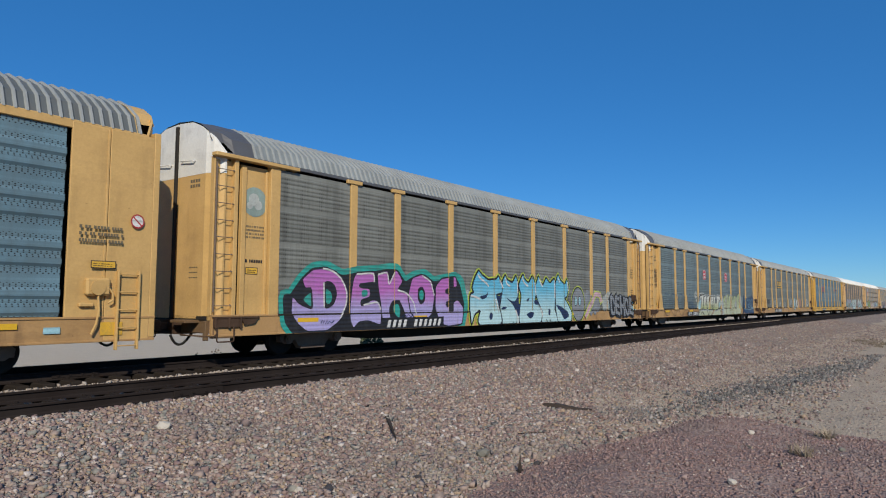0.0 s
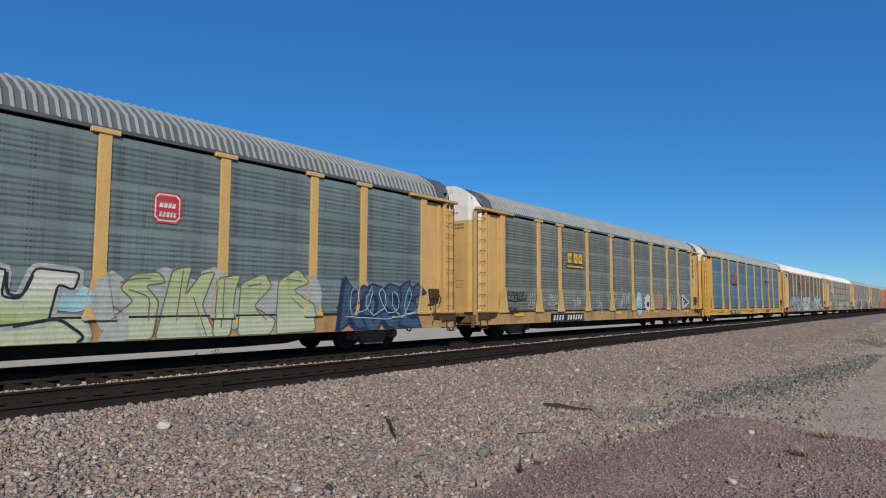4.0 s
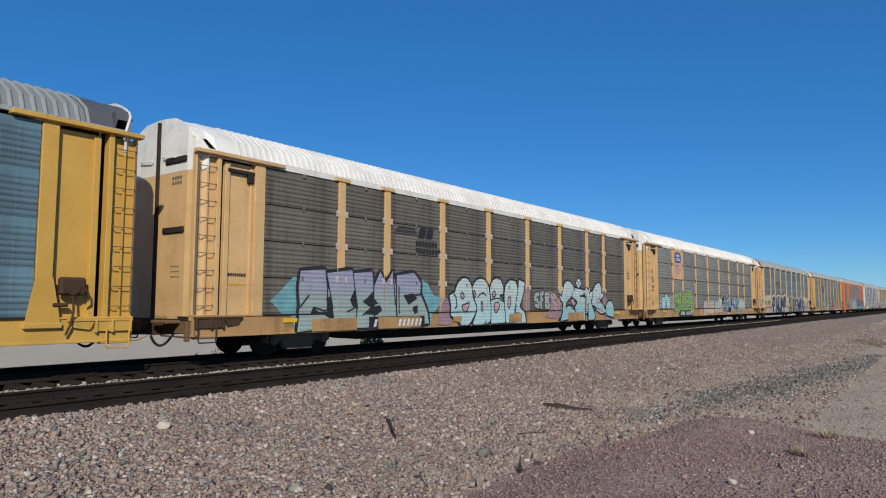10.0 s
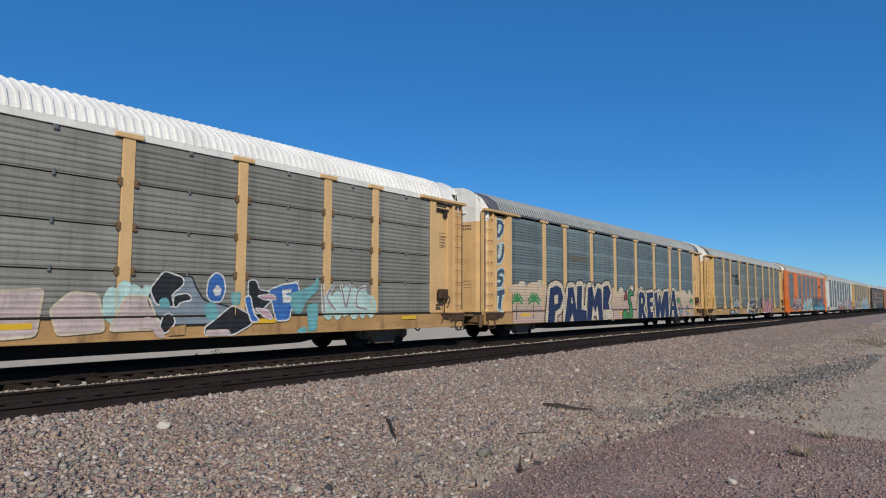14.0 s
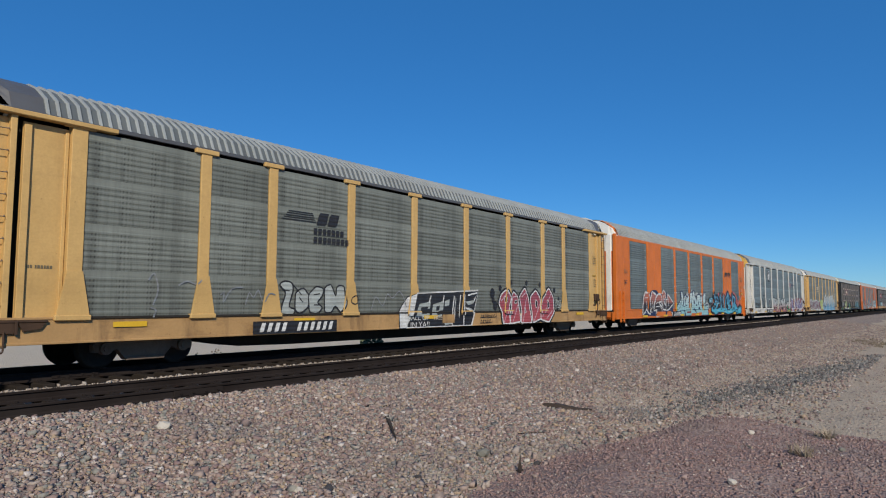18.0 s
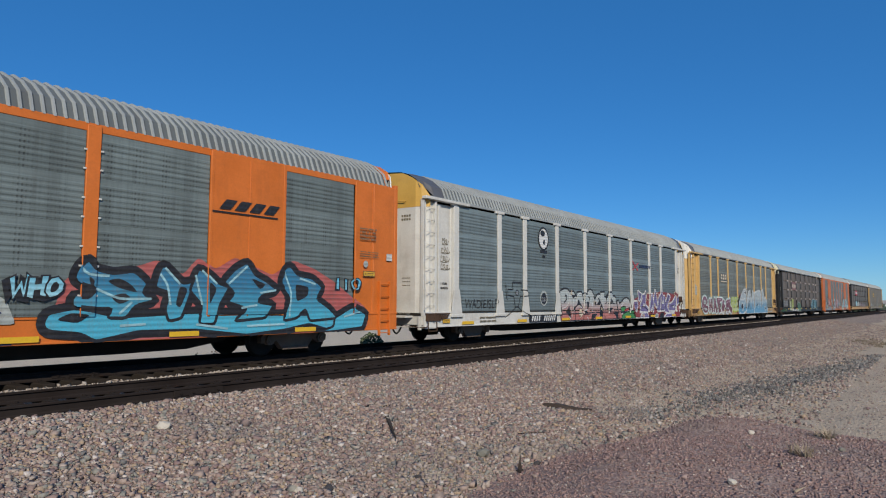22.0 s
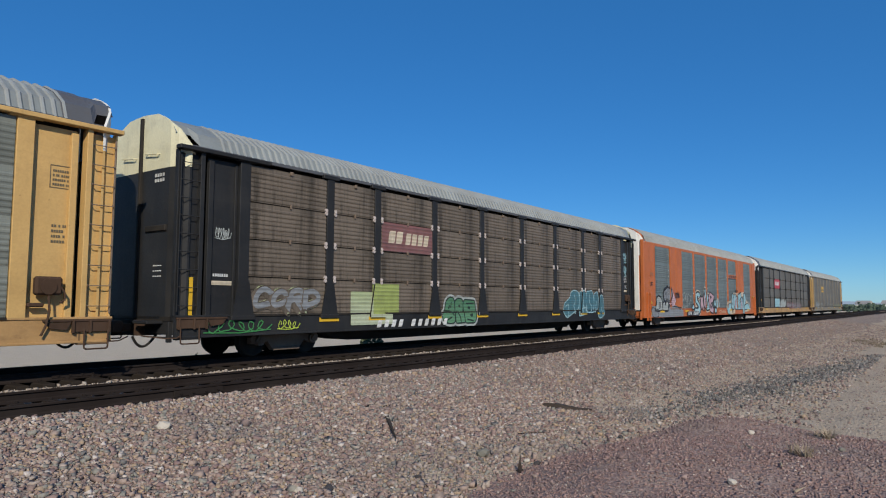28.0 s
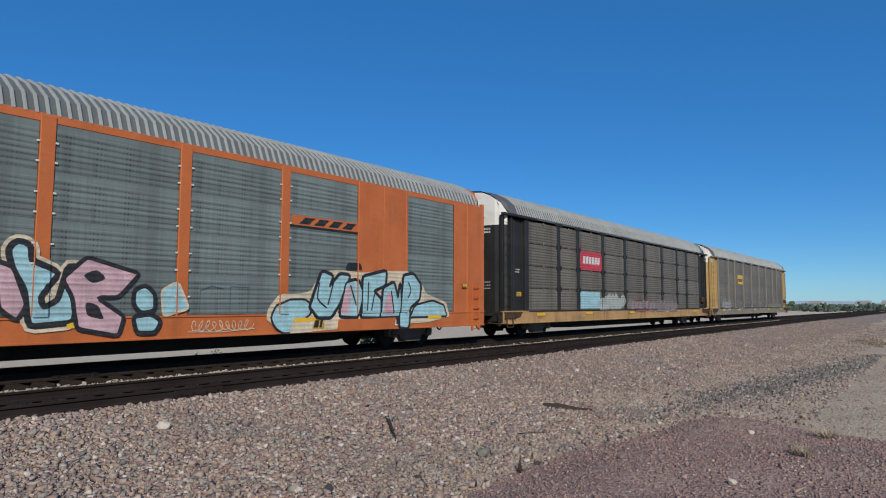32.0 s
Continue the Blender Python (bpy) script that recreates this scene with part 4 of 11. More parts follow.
    if c["seams"]:
        catch = stock("panel_catch", lambda g: g.cbox(-0.03, 0.03, -0.025, 0.01, -0.07, 0.06, 0.01), STEEL_BROWN if k > 10 else ROOF_GREY)
        lug = stock("panel_lug", lambda g: g.cbox(-0.05, 0.05, -0.03, 0.01, -0.05, 0.06, 0.012), STEEL_BROWN if k > 10 else ROOF_GREY)
        for b in range(9):
            mid = (edges[2 * b] + edges[2 * b + 1]) / 2
            for r in (1, 2, 3):
                part("panel_catch", catch, car, x=mid - LEN / 2, y=-HALF, z=SCREEN_LO + r * (SCREEN_HI - SCREEN_LO) / 4)
            part("panel_lug", lug, car, x=mid - LEN / 2, y=-HALF, z=SCREEN_HI - 0.06)
    if c["smooth"] and k:
        clip = stock("screen_clip", lambda g: g.cbox(-0.03, 0.03, -0.02, 0.01, -0.02, 0.02, 0.006), SILVER)
        for p in POSTS[2:6] + (4.30, 6.36):
            for e in (-0.165, 0.165):
                for j in range(7):
                    part("screen_clip", clip, car, x=p + e - LEN / 2, y=-HALF, z=1.5 + 0.48 * j + 0.1 * (j % 2))
    if not c["smooth"] or k in (0,):
        part("hand_brake", stock("hand_brake", handbrake_shape, RUST_DARK if k else c["low"]), car, x=LEN / 2 - 1.25, y=-HALF + 0.02, label="hand brake gear with chain")
    rf = stock("reflector", lambda g: g.cbox(-0.36, 0.36, -0.006, 0.0, -0.055, 0.055, 0.002), STENCIL_Y)
    for u in c.get("reflect", (2.9, 7.6, 13.0, 18.6, 24.2)):
        part("reflector", rf, car, x=u - LEN / 2, y=-HALF - c.get("proud", 0.02), z=c.get("strip", 0.93), label="yellow reflective strip")
    return car


YELLOW_DUSTY = paint("dusty_brown_yellow_paint", (0.22, 0.185, 0.135), dirt=0.5, rust=0.2)
YELLOW_WORN = paint("worn_yellow_paint", (0.44, 0.28, 0.10), grime=(0.08, 0.05, 0.03), dirt=0.55, rust=0.25)
Y4 = "yellow autorack freight car with "
CARS = [
    dict(k=0, label=Y4 + "blue-grey perforated side screens", smooth=True, body=YELLOW, post=YELLOW,  screen=SCREEN_PERF, roof=ROOF_GREY, cap=YELLOW, hood=YELLOW, rib=0.305, eave=YELLOW, low=YELLOW),
    dict(k=1, label=Y4 + "grey screens and purple and blue graffiti", screen=SCREEN_GREEN, roof=ROOF_PALE),
    dict(k=2, label=Y4 + "slate screens and red square emblems", screen=SCREEN_TEAL, body=YELLOW, flare=True, foot=1.12),
    dict(k=3, label=Y4 + "faded olive-grey screens covered in thin tags", screen=SCREEN_OLIVE, flare=True, foot=1.05, roof=ROOF_PALE),
    dict(k=4, label=Y4 + "clean blue-grey screens and a red emblem", screen=SCREEN_BLUE, body=YELLOW_RICH, post=YELLOW_RICH, sill=YELLOW_RICH, low=YELLOW_RICH, flare=True, foot=0.98, roof=ROOF_PALE, eave=ROOF_CREST),
    dict(k=5, label=Y4 + "white roof, brown-grey screens and graffiti", screen=SCREEN_BROWN, seams=True, roof=ROOF_WHITE, body=YELLOW_PALE, post=YELLOW_PALE, roof_label="white ribbed roof", eave=WHITE, hood=ROOF_WHITE),
    dict(k=6, label=Y4 + "white roof and a striped shield", screen=SCREEN_STEEL, seams=True, roof=ROOF_WHITE, body=YELLOW_PALE, post=YELLOW_PALE, roof_label="white ribbed roof", eave=WHITE, hood=ROOF_WHITE, plates=((1, 2), (1, 3)), clamp=YELLOW_OLD),
    dict(k=7, label=Y4 + "slate screens and a painted beach mural", screen=SCREEN_TEAL, roof=ROOF_GREY, body=YELLOW_PALE, post=YELLOW_PALE),
    dict(k=8, label=Y4 + "olive-grey screens, black and red lettering graffiti", screen=SCREEN_OLIVE, flare=True, foot=1.08),
    dict(k=9, label="orange autorack freight car with slate screens and blue graffiti", smooth=True, body=ORANGE, post=ORANGE, sill=ORANGE, screen=SCREEN_GREY, cap=WHITE, hood=ORANGE, eave=ORANGE, low=ORANGE, roof=ROOF_GREY, split=4.1, reflect=(3.9, 7.26, 10.4, 13.66, 16.68, 20.0, 23.5), strip=0.69, proud=0.05),
    dict(k=10, label="silver autorack freight car with grey screens and round emblem", screen=SCREEN_SLATE, body=SILVER, post=SILVER, sill=SILVER, low=SILVER, cap=YELLOW_RICH, flare=True, foot=1.0, split=4.55, eave=ROOF_CREST, reflect=(2.4, 6.17, 9.97, 13.5, 17.23, 21.0, 24.7), strip=0.70, proud=0.05),
    dict(k=11, label=Y4 + "olive screens and white-edged purple graffiti", screen=SCREEN_OLIVE, body=YELLOW, roof=ROOF_PALE),
    dict(k=12, label="black autorack freight car with rusty brown slatted screens", screen=SCREEN_RUSTY, seams=True, flare=True, foot=1.06, reflect=POSTS, body=BLACK, post=BLACK, sill=BLACK, low=BLACK, cap=CREAM, roof=ROOF_PALE, hood=ROOF_PALE),
    dict(k=13, label="orange autorack freight car with grey screens and bubble graffiti", smooth=True, body=ORANGE_DULL, post=ORANGE_DULL, sill=ORANGE_DULL, screen=SCREEN_GREY, cap=WHITE, hood=ORANGE_DULL, eave=ORANGE_DULL, low=ORANGE_DULL, roof=ROOF_GREY, split=4.1),
    dict(k=14, label="black autorack freight car with weathered steel screens and yellow sill", screen=SCREEN_BROWN, seams=True, clamp=BLACK, body=BLACK, post=BLACK, sill=YELLOW_SILL, low=BLACK, cap=WHITE, roof=ROOF_GREY),
    dict(k=15, label=Y4 + "weathered grey screens, last of the train", screen=SCREEN_BROWN, body=YELLOW_WORN, post=YELLOW_DUSTY, sill=YELLOW_DUSTY, roof=ROOF_PALE),
]
TRAIN = [autorack(spec) for spec in CARS]

# ---- things beside the line ----
def spray(name, top, low=None, z0=0.6, z1=2.3, rough=0.55, rib=0.35):
    """Aerosol paint that fades from one colour to another with height; the ribs under it show as relief."""
    m, n, l, p = mat_base(name)
    tc = n.new("ShaderNodeTexCoord").outputs["Object"]
    sep = n.new("ShaderNodeSeparateXYZ")
    l.new(tc, sep.inputs[0])
    f = noise_of(n, l, tc, 3.0, 4)
    g = noise_of(n, l, tc, 25, 3)
    if low:
        h = calc(n, l, "ADD", sep.outputs[2], calc(n, l, "MULTIPLY", calc(n, l, "SUBTRACT", f, 0.5), 0.5))
        c = mixc(n, l, ramp(n, l, h, z0 + 0.25 * (z1 - z0), z1 - 0.25 * (z1 - z0)), low, top)
    else:
        c = mixc(n, l, ramp(n, l, f, 0.3, 0.7), tuple(x * 0.80 for x in top), tuple(min(1, x * 1.10) for x in top))
    wear = 0.35 if max(top) < 0.12 else 1.0
    c = mixc(n, l, ramp(n, l, g, 0.45, 0.75, 0, 0.30 * wear), c, (0.14, 0.12, 0.10))
    worn = noise_of(n, l, stretched(n, l, tc, 3.0, 1.0, 0.5), 2.0, 6, 0.7)
    c = mixc(n, l, ramp(n, l, worn, 0.52, 0.72, 0, 0.38 * wear), c, (0.17, 0.15, 0.125))
    wave = calc(n, l, "SINE", calc(n, l, "MULTIPLY", sep.outputs[2], 2 * math.pi / 0.1125))
    if rib:
        runs = noise_of(n, l, stretched(n, l, tc, 0.9, 1.0, 8.0), 1.0, 3)
        slit = calc(n, l, "MULTIPLY", calc(n, l, "MULTIPLY", ramp(n, l, wave, 0.2, 0.8), ramp(n, l, runs, 0.35, 0.62, 0.05, 0.42)), ramp(n, l, sep.outputs[2], 1.08, 1.14))
        c = mixc(n, l, slit, c, (0.03, 0.03, 0.028))
    l.new(c, p.inputs["Base Color"])
    p.inputs["Roughness"].default_value = rough
    b = n.new("ShaderNodeBump")
    b.inputs["Strength"].default_value, b.inputs["Distance"].default_value = rib, 0.010
    l.new(wave, b.inputs["Height"])
    l.new(b.outputs[0], p.inputs["Normal"])
    return m


K_BLACK = spray("black_spray", (0.013, 0.013, 0.016))
K_WHITE = spray("white_spray", (0.62, 0.62, 0.60))
K_SOFT = spray("faded_white_spray", (0.36, 0.39, 0.37))
K_NAVY = spray("navy_spray", (0.011, 0.024, 0.075))
K_TEAL = spray("teal_spray", (0.02, 0.30, 0.25))
K_LIME = spray("lime_spray", (0.42, 0.52, 0.06))
K_RED = spray("red_spray", (0.40, 0.035, 0.035))
K_DKRED = spray("dull_red_spray", (0.24, 0.035, 0.04))
K_CREAM = spray("cream_spray", (0.58, 0.49, 0.36))
K_GREEN = spray("green_spray", (0.04, 0.22, 0.06), rib=0.0)
K_SKYB = spray("pale_blue_spray", (0.30, 0.52, 0.58))
K_GREY = spray("grey_spray", (0.22, 0.235, 0.25))
K_PINK = spray("pink_spray", (0.52, 0.34, 0.38))
K_PURPLE = spray("violet_to_lilac_spray", (0.42, 0.13, 0.42), (0.36, 0.32, 0.58), 0.95, 2.0)
K_BLUE = spray("blue_to_ice_spray", (0.10, 0.42, 0.60), (0.42, 0.62, 0.64), 0.6, 2.5)
K_WHGREEN = spray("white_to_olive_spray", (0.55, 0.56, 0.50), (0.30, 0.36, 0.09), 0.5, 2.1)
K_OLIVE = spray("pale_olive_spray", (0.36, 0.42, 0.22), (0.42, 0.46, 0.32), 0.5, 2.1)
K_LAV = spray("lavender_to_mint_spray", (0.29, 0.29, 0.40), (0.28, 0.36, 0.34), 1.1, 2.3)
K_ICE = spray("ice_spray", (0.46, 0.56, 0.54), (0.38, 0.56, 0.58), 0.7, 2.3)
K_APPLE = spray("apple_green_spray", (0.24, 0.36, 0.07), (0.20, 0.33, 0.05), 0.9, 2.2)
K_BRICK = spray("brick_to_black_spray", (0.36, 0.12, 0.09), (0.018, 0.014, 0.018), 1.25, 1.75)
K_ICE2 = spray("frost_to_sky_spray", (0.46, 0.56, 0.56), (0.24, 0.45, 0.48), 0.6, 2.2)
K_AZURE = spray("azure_spray", (0.03, 0.17, 0.30), (0.06, 0.36, 0.50), 0.6, 2.2)
K_SUNSET = spray("silver_to_red_spray", (0.40, 0.44, 0.43), (0.42, 0.15, 0.13), 0.55, 1.85)
K_VIOLET = spray("violet_spray", (0.16, 0.135, 0.29))
K_PLUM = spray("plum_spray", (0.20, 0.085, 0.135), (0.15, 0.05, 0.06), 0.6, 2.1)
K_DEEP = spray("deep_teal_spray", (0.045, 0.15, 0.19))
K_MINT = spray("mint_spray", (0.42, 0.60, 0.56))
K_REDW = spray("red_pink_spray", (0.30, 0.055, 0.085), (0.36, 0.06, 0.075), 0.6, 2.0)
K_YLW = spray("yellow_mark", (0.62, 0.36, 0.03), rib=0.0)
K_RED2 = spray("emblem_red", (0.50, 0.03, 0.05))
K_SAND = spray("sand_mural_spray", (0.56, 0.43, 0.30), (0.46, 0.33, 0.27), 0.6, 2.4)
K_STEN = spray("stencil_grey", (0.13, 0.105, 0.06), rib=0.0)
K_AQUA = spray("aqua_spray", (0.15, 0.36, 0.40))
K_ROSY = spray("rosy_tan_spray", (0.44, 0.30, 0.22))
K_PINKY = spray("faded_mauve_spray", (0.30, 0.20, 0.22))
K_PINKW = spray("pinkish_white_spray", (0.50, 0.40, 0.38))
K_REDGLOW = spray("coral_overspray", (0.42, 0.10, 0.09))
K_GREYB = spray("blue_grey_spray", (0.20, 0.25, 0.29))
K_COBALT = spray("cobalt_spray", (0.03, 0.13, 0.40))
K_TURQ = spray("turquoise_spray", (0.13, 0.36, 0.38))
K_BOTTLE = spray("bottle_green_spray", (0.06, 0.17, 0.085), (0.10, 0.24, 0.13), 0.6, 1.7)
K_GREENBK = spray("black_green_spray", (0.012, 0.028, 0.018))
K_ICELINE = spray("ice_line_spray", (0.30, 0.46, 0.50))
K_STEELB = spray("steel_blue_spray", (0.34, 0.40, 0.42), (0.09, 0.27, 0.42), 0.8, 2.1)
K_BLUEL = spray("thin_blue_line", (0.035, 0.075, 0.14))

FONT_CACHE = {}


def letters(word, grow=0.0, close=0.92):
    """Flat outline letters of the built-in font: points and faces, in font units."""
    key = (word, round(grow, 3), close)
    if key not in FONT_CACHE:
        cu = bpy.data.curves.new("lettering", "FONT")
        cu.body, cu.resolution_u, cu.offset, cu.space_character = word, 4, grow, close
        ob = bpy.data.objects.new("lettering", cu)
        scene.collection.objects.link(ob)
        me = bpy.data.meshes.new_from_object(ob)
        FONT_CACHE[key] = ([(v.co.x, v.co.y) for v in me.vertices], [tuple(f.vertices) for f in me.polygons])
        bpy.data.objects.remove(ob)
        bpy.data.curves.remove(cu)
        bpy.data.meshes.remove(me)
    return FONT_CACHE[key]


# fat letter strokes in a unit square
BOWL = [(1, .85), (.7, 1), (.3, 1), (0, .7), (0, .3), (.3, 0), (.7, 0), (1, .15)]
PEE = [(0, 0), (0, 1), (.75, 1), (1, .78), (1, .66), (.75, .45), (0, .45)]
GLYPHS = {
    "A": [[(0, 0), (.5, 1), (1, 0)], [(.2, .36), (.8, .36)]],
    "B": [[(0, 0), (0, 1), (.72, 1), (.92, .78), (.7, .54), (0, .52)], [(.6, .53), (1, .3), (.75, 0), (0, 0)]],
    "C": [BOWL],
    "D": [[(0, 0), (0, 1)], [(-.05, 1), (.6, 1), (1, .7), (1, .3), (.6, 0), (-.05, 0)]],
    "E": [[(0, 0), (0, 1)], [(0, 1), (.6, .97), (1, 1.03)], [(0, 0), (.6, .03), (1, -.03)], [(0, .5), (.8, .52)]],
    "F": [[(1, 1), (0, 1), (0, 0)], [(0, .52), (.8, .52)]],
    "G": [BOWL + [(1, .48), (.6, .48)]],
    "H": [[(0, 0), (0, 1)], [(1, 0), (1, 1)], [(0, .5), (1, .5)]],
    "I": [[(.5, 0), (.5, 1)]],
    "J": [[(1, 1), (1, .3), (.7, 0), (.3, 0), (0, .25)]],
    "K": [[(0, 0), (0, 1)], [(1, 1), (.15, .48), (1, 0)]],
    "L": [[(0, 1), (0, 0), (1, 0)]],
    "M": [[(0, 0), (.08, 1), (.5, .35), (.92, 1), (1, 0)]],
    "N": [[(0, 0), (0, 1), (1, 0), (1, 1)]],
    "O": [[(.3, 0), (0, .3), (0, .7), (.3, 1), (.7, 1), (1, .7), (1, .3), (.7, 0), (.3, 0)]],
    "P": [PEE],
    "R": [PEE, [(.45, .45), (1, 0)]],
    "S": [[(1, .85), (.75, 1), (.25, 1), (0, .78), (.15, .58), (.85, .42), (1, .22), (.75, 0), (.25, 0), (0, .15)]],
    "T": [[(0, 1), (1, 1)], [(.5, 1), (.5, 0)]],
    "U": [[(0, 1), (0, .3), (.3, 0), (.7, 0), (1, .3), (1, 1)]],
    "V": [[(0, 1), (.5, 0), (1, 1)]],
    "W": [[(0, 1), (.2, 0), (.5, .65), (.8, 0), (1, 1)]],
    "Y": [[(0, 1), (.5, .5), (1, 1)], [(.5, .5), (.5, 0)]],
    "Z": [[(0, 1), (1, 1), (0, 0), (1, 0)]],
    "2": [[(0, .8), (.3, 1), (.7, 1), (1, .75), (0, 0), (1, 0)]],
}


ROUND = ("DEKOE", "EASOL", "ESKE", "BHOSE", "GOSK", "2IKIAS", "ALENE", "SNUE", "YUGUP", "ARM", "AEBUS", "OUTRN", "RENDO", "MEGA", "BUER", "SPAC", "AMMO", "DEHOE", "TONE", "CORD")


def soften(path):
    """Round off the corners of a stroke."""
    loop, out = path[0] == path[-1], []
    for (a, b), (c, e) in zip(path, path[1:]):
        out += [(0.78 * a + 0.22 * c, 0.78 * b + 0.22 * e), (0.22 * a + 0.78 * c, 0.22 * b + 0.78 * e)]
    return out + [out[0]] if loop else [path[0]] + out[1:-1] + [path[-1]]


def rounded(path, r):
    """Round every corner of a line with about the radius r."""
    loop = path[0] == path[-1]
    pts = path[:-1] if loop else path
    n, out = len(pts), []
    for i, b in enumerate(pts):
        if not loop and i in (0, n - 1):
            out.append(b)
            continue
        a, c = pts[i - 1], pts[(i + 1) % n]
        la, lc = math.dist(a, b) or 1e-6, math.dist(b, c) or 1e-6
        ka, kc = min(r / la, 0.42), min(r / lc, 0.42)
        s, e = (b[0] + (a[0] - b[0]) * ka, b[1] + (a[1] - b[1]) * ka), (b[0] + (c[0] - b[0]) * kc, b[1] + (c[1] - b[1]) * kc)
        out += [s, (0.25 * s[0] + 0.5 * b[0] + 0.25 * e[0], 0.25 * s[1] + 0.5 * b[1] + 0.25 * e[1]), e]
    return out + [out[0]] if loop else out


class Paint:
    """Paint marks on one wagon's near side, each lying on the surface under it."""

    def __init__(self, k, name="graffiti", label=""):
        self.k, self.name, self.label, self.slots, self.out, self.step, self.who = k, name, label, [], [], 0, 0

    def layer(self, pts, faces, mat, fan=0.0):
        if mat not in self.slots:
            self.slots.append(mat)
        self.step += 1
        self.out.append((pts, faces, self.slots.index(mat), self.step, fan, self.who))
        return self

    def poly(self, pts, mat):
        return self.layer(list(pts), [tuple(range(len(pts)))], mat)

    def rect(self, u0, u1, z0, z1, mat, lean=0.0):
        return self.poly([(u0, z0), (u1, z0), (u1 + lean, z1), (u0 + lean, z1)], mat)

    def disc(self, u, z, r, mat, rz=None, n=22):
        rz = rz or r
        return self.poly([(u + r * math.cos(2 * math.pi * i / n), z + rz * math.sin(2 * math.pi * i / n)) for i in range(n)], mat)

    def cloud(self, u0, u1, z0, z1, mat, seed=1, n=14):
        """A soft sprayed ground of overlapping patches."""
        rng = random.Random(seed)
        pts, faces = [], []
        for i in range(n):
            cu, rad = u0 + (u1 - u0) * (i + 0.5) / n, 0.5 * (z1 - z0) * rng.uniform(0.72, 1.0)
            cz, o = (z0 + z1) / 2 + rng.uniform(-0.14, 0.14) * (z1 - z0), len(pts)
            ru = max(rad * 0.5, 0.72 * (u1 - u0) / n)
            pts += [(cu + ru * math.cos(a) * rng.uniform(0.85, 1.1), cz + rad * math.sin(a) * rng.uniform(0.9, 1.05)) for a in [2 * math.pi * j / 16 for j in range(16)]]
            faces.append(tuple(range(o, o + 16)))
        for q, f in enumerate(faces):
            self.layer([pts[i] for i in f], [tuple(range(16))], mat)
            self.step -= 0.93
        self.step += 1
        return self

    def ribbon(self, path, w, mat):
        pts, faces = [], []
        for i, (u, z) in enumerate(path):
            a, b = path[max(0, i - 1)], path[min(len(path) - 1, i + 1)]
            du, dz = b[0] - a[0], b[1] - a[1]
            n = math.hypot(du, dz) or 1
            pts += [(u - dz / n * w / 2, z + du / n * w / 2), (u + dz / n * w / 2, z - du / n * w / 2)]
        faces = [(2 * i, 2 * i + 1, 2 * i + 3, 2 * i + 2) for i in range(len(path) - 1)]
        return self.layer(pts, faces, mat, 0.02)

    def form(self, pts, fill, edge=None, w=0.07, glow=None, gw=0.25, soft=1):
        """A painted shape with a rounded outline: fill, drawn edge, sprayed rim."""
        loop = list(pts) + [pts[0]]
        if soft:
            loop = rounded(loop, 0.09 * soft)
        if glow:
            self.thin(loop, gw, glow)
        if fill:
            self.poly(loop[:-1], fill)
            self.step -= 0.7
        if edge:
            self.thin(loop, w, edge)
        return self

    def thin(self, path, w, mat):
        """A drawn line; closed when its ends meet."""
        n, loop, pts = len(path), path[0] == path[-1], []
        for i, (u, z) in enumerate(path):
            a = path[i - 1] if i else (path[-2] if loop else path[0])
            b = path[i + 1] if i < n - 1 else (path[1] if loop else path[-1])
            d = math.hypot(b[0] - a[0], b[1] - a[1]) or 1
            nu, nz = -(b[1] - a[1]) / d * w / 2, (b[0] - a[0]) / d * w / 2
            pts += [(u + nu, z + nz), (u - nu, z - nz)]
        self.layer(pts, [(2 * i, 2 * i + 1, 2 * i + 3, 2 * i + 2) for i in range(n - 1)], mat, 0.004)
        self.step -= 0.7
        return self

    def line(self, path, w, mat, soft=1):
        path = list(path)
        if soft and len(path) > 2:
            path = rounded(path, 0.14)
        return self.thin(path, w, mat)

    def lines(self, paths, w, mat, soft=1):
        for path in paths:
            self.line(path, w, mat, soft)
        return self

    def scrawl(self, u0, u1, z0, z1, mat, seed=1, w=0.035, loops=5):
        """A quick looping handstyle tag."""
        rng = random.Random(seed)
        n, path = loops * 9, []
        for i in range(n):
            t = i / (n - 1)
            amp = 0.5 * (z1 - z0) * (0.55 + 0.45 * rng.random())
            path.append((u0 + (u1 - u0) * (0.06 + 0.88 * t) + 0.45 * (u1 - u0) / loops * math.cos(2 * math.pi * t * loops), (z0 + z1) / 2 + amp * math.sin(2 * math.pi * t * loops + 0.6 * math.sin(9 * t))))
        self.ribbon(path, w, mat)
        self.ribbon([(u0, z0 + 0.1 * (z1 - z0)), ((u0 + u1) / 2, z0), (u1, z0 + 0.2 * (z1 - z0))], w * 0.8, mat)
        self.step -= 1
        return self

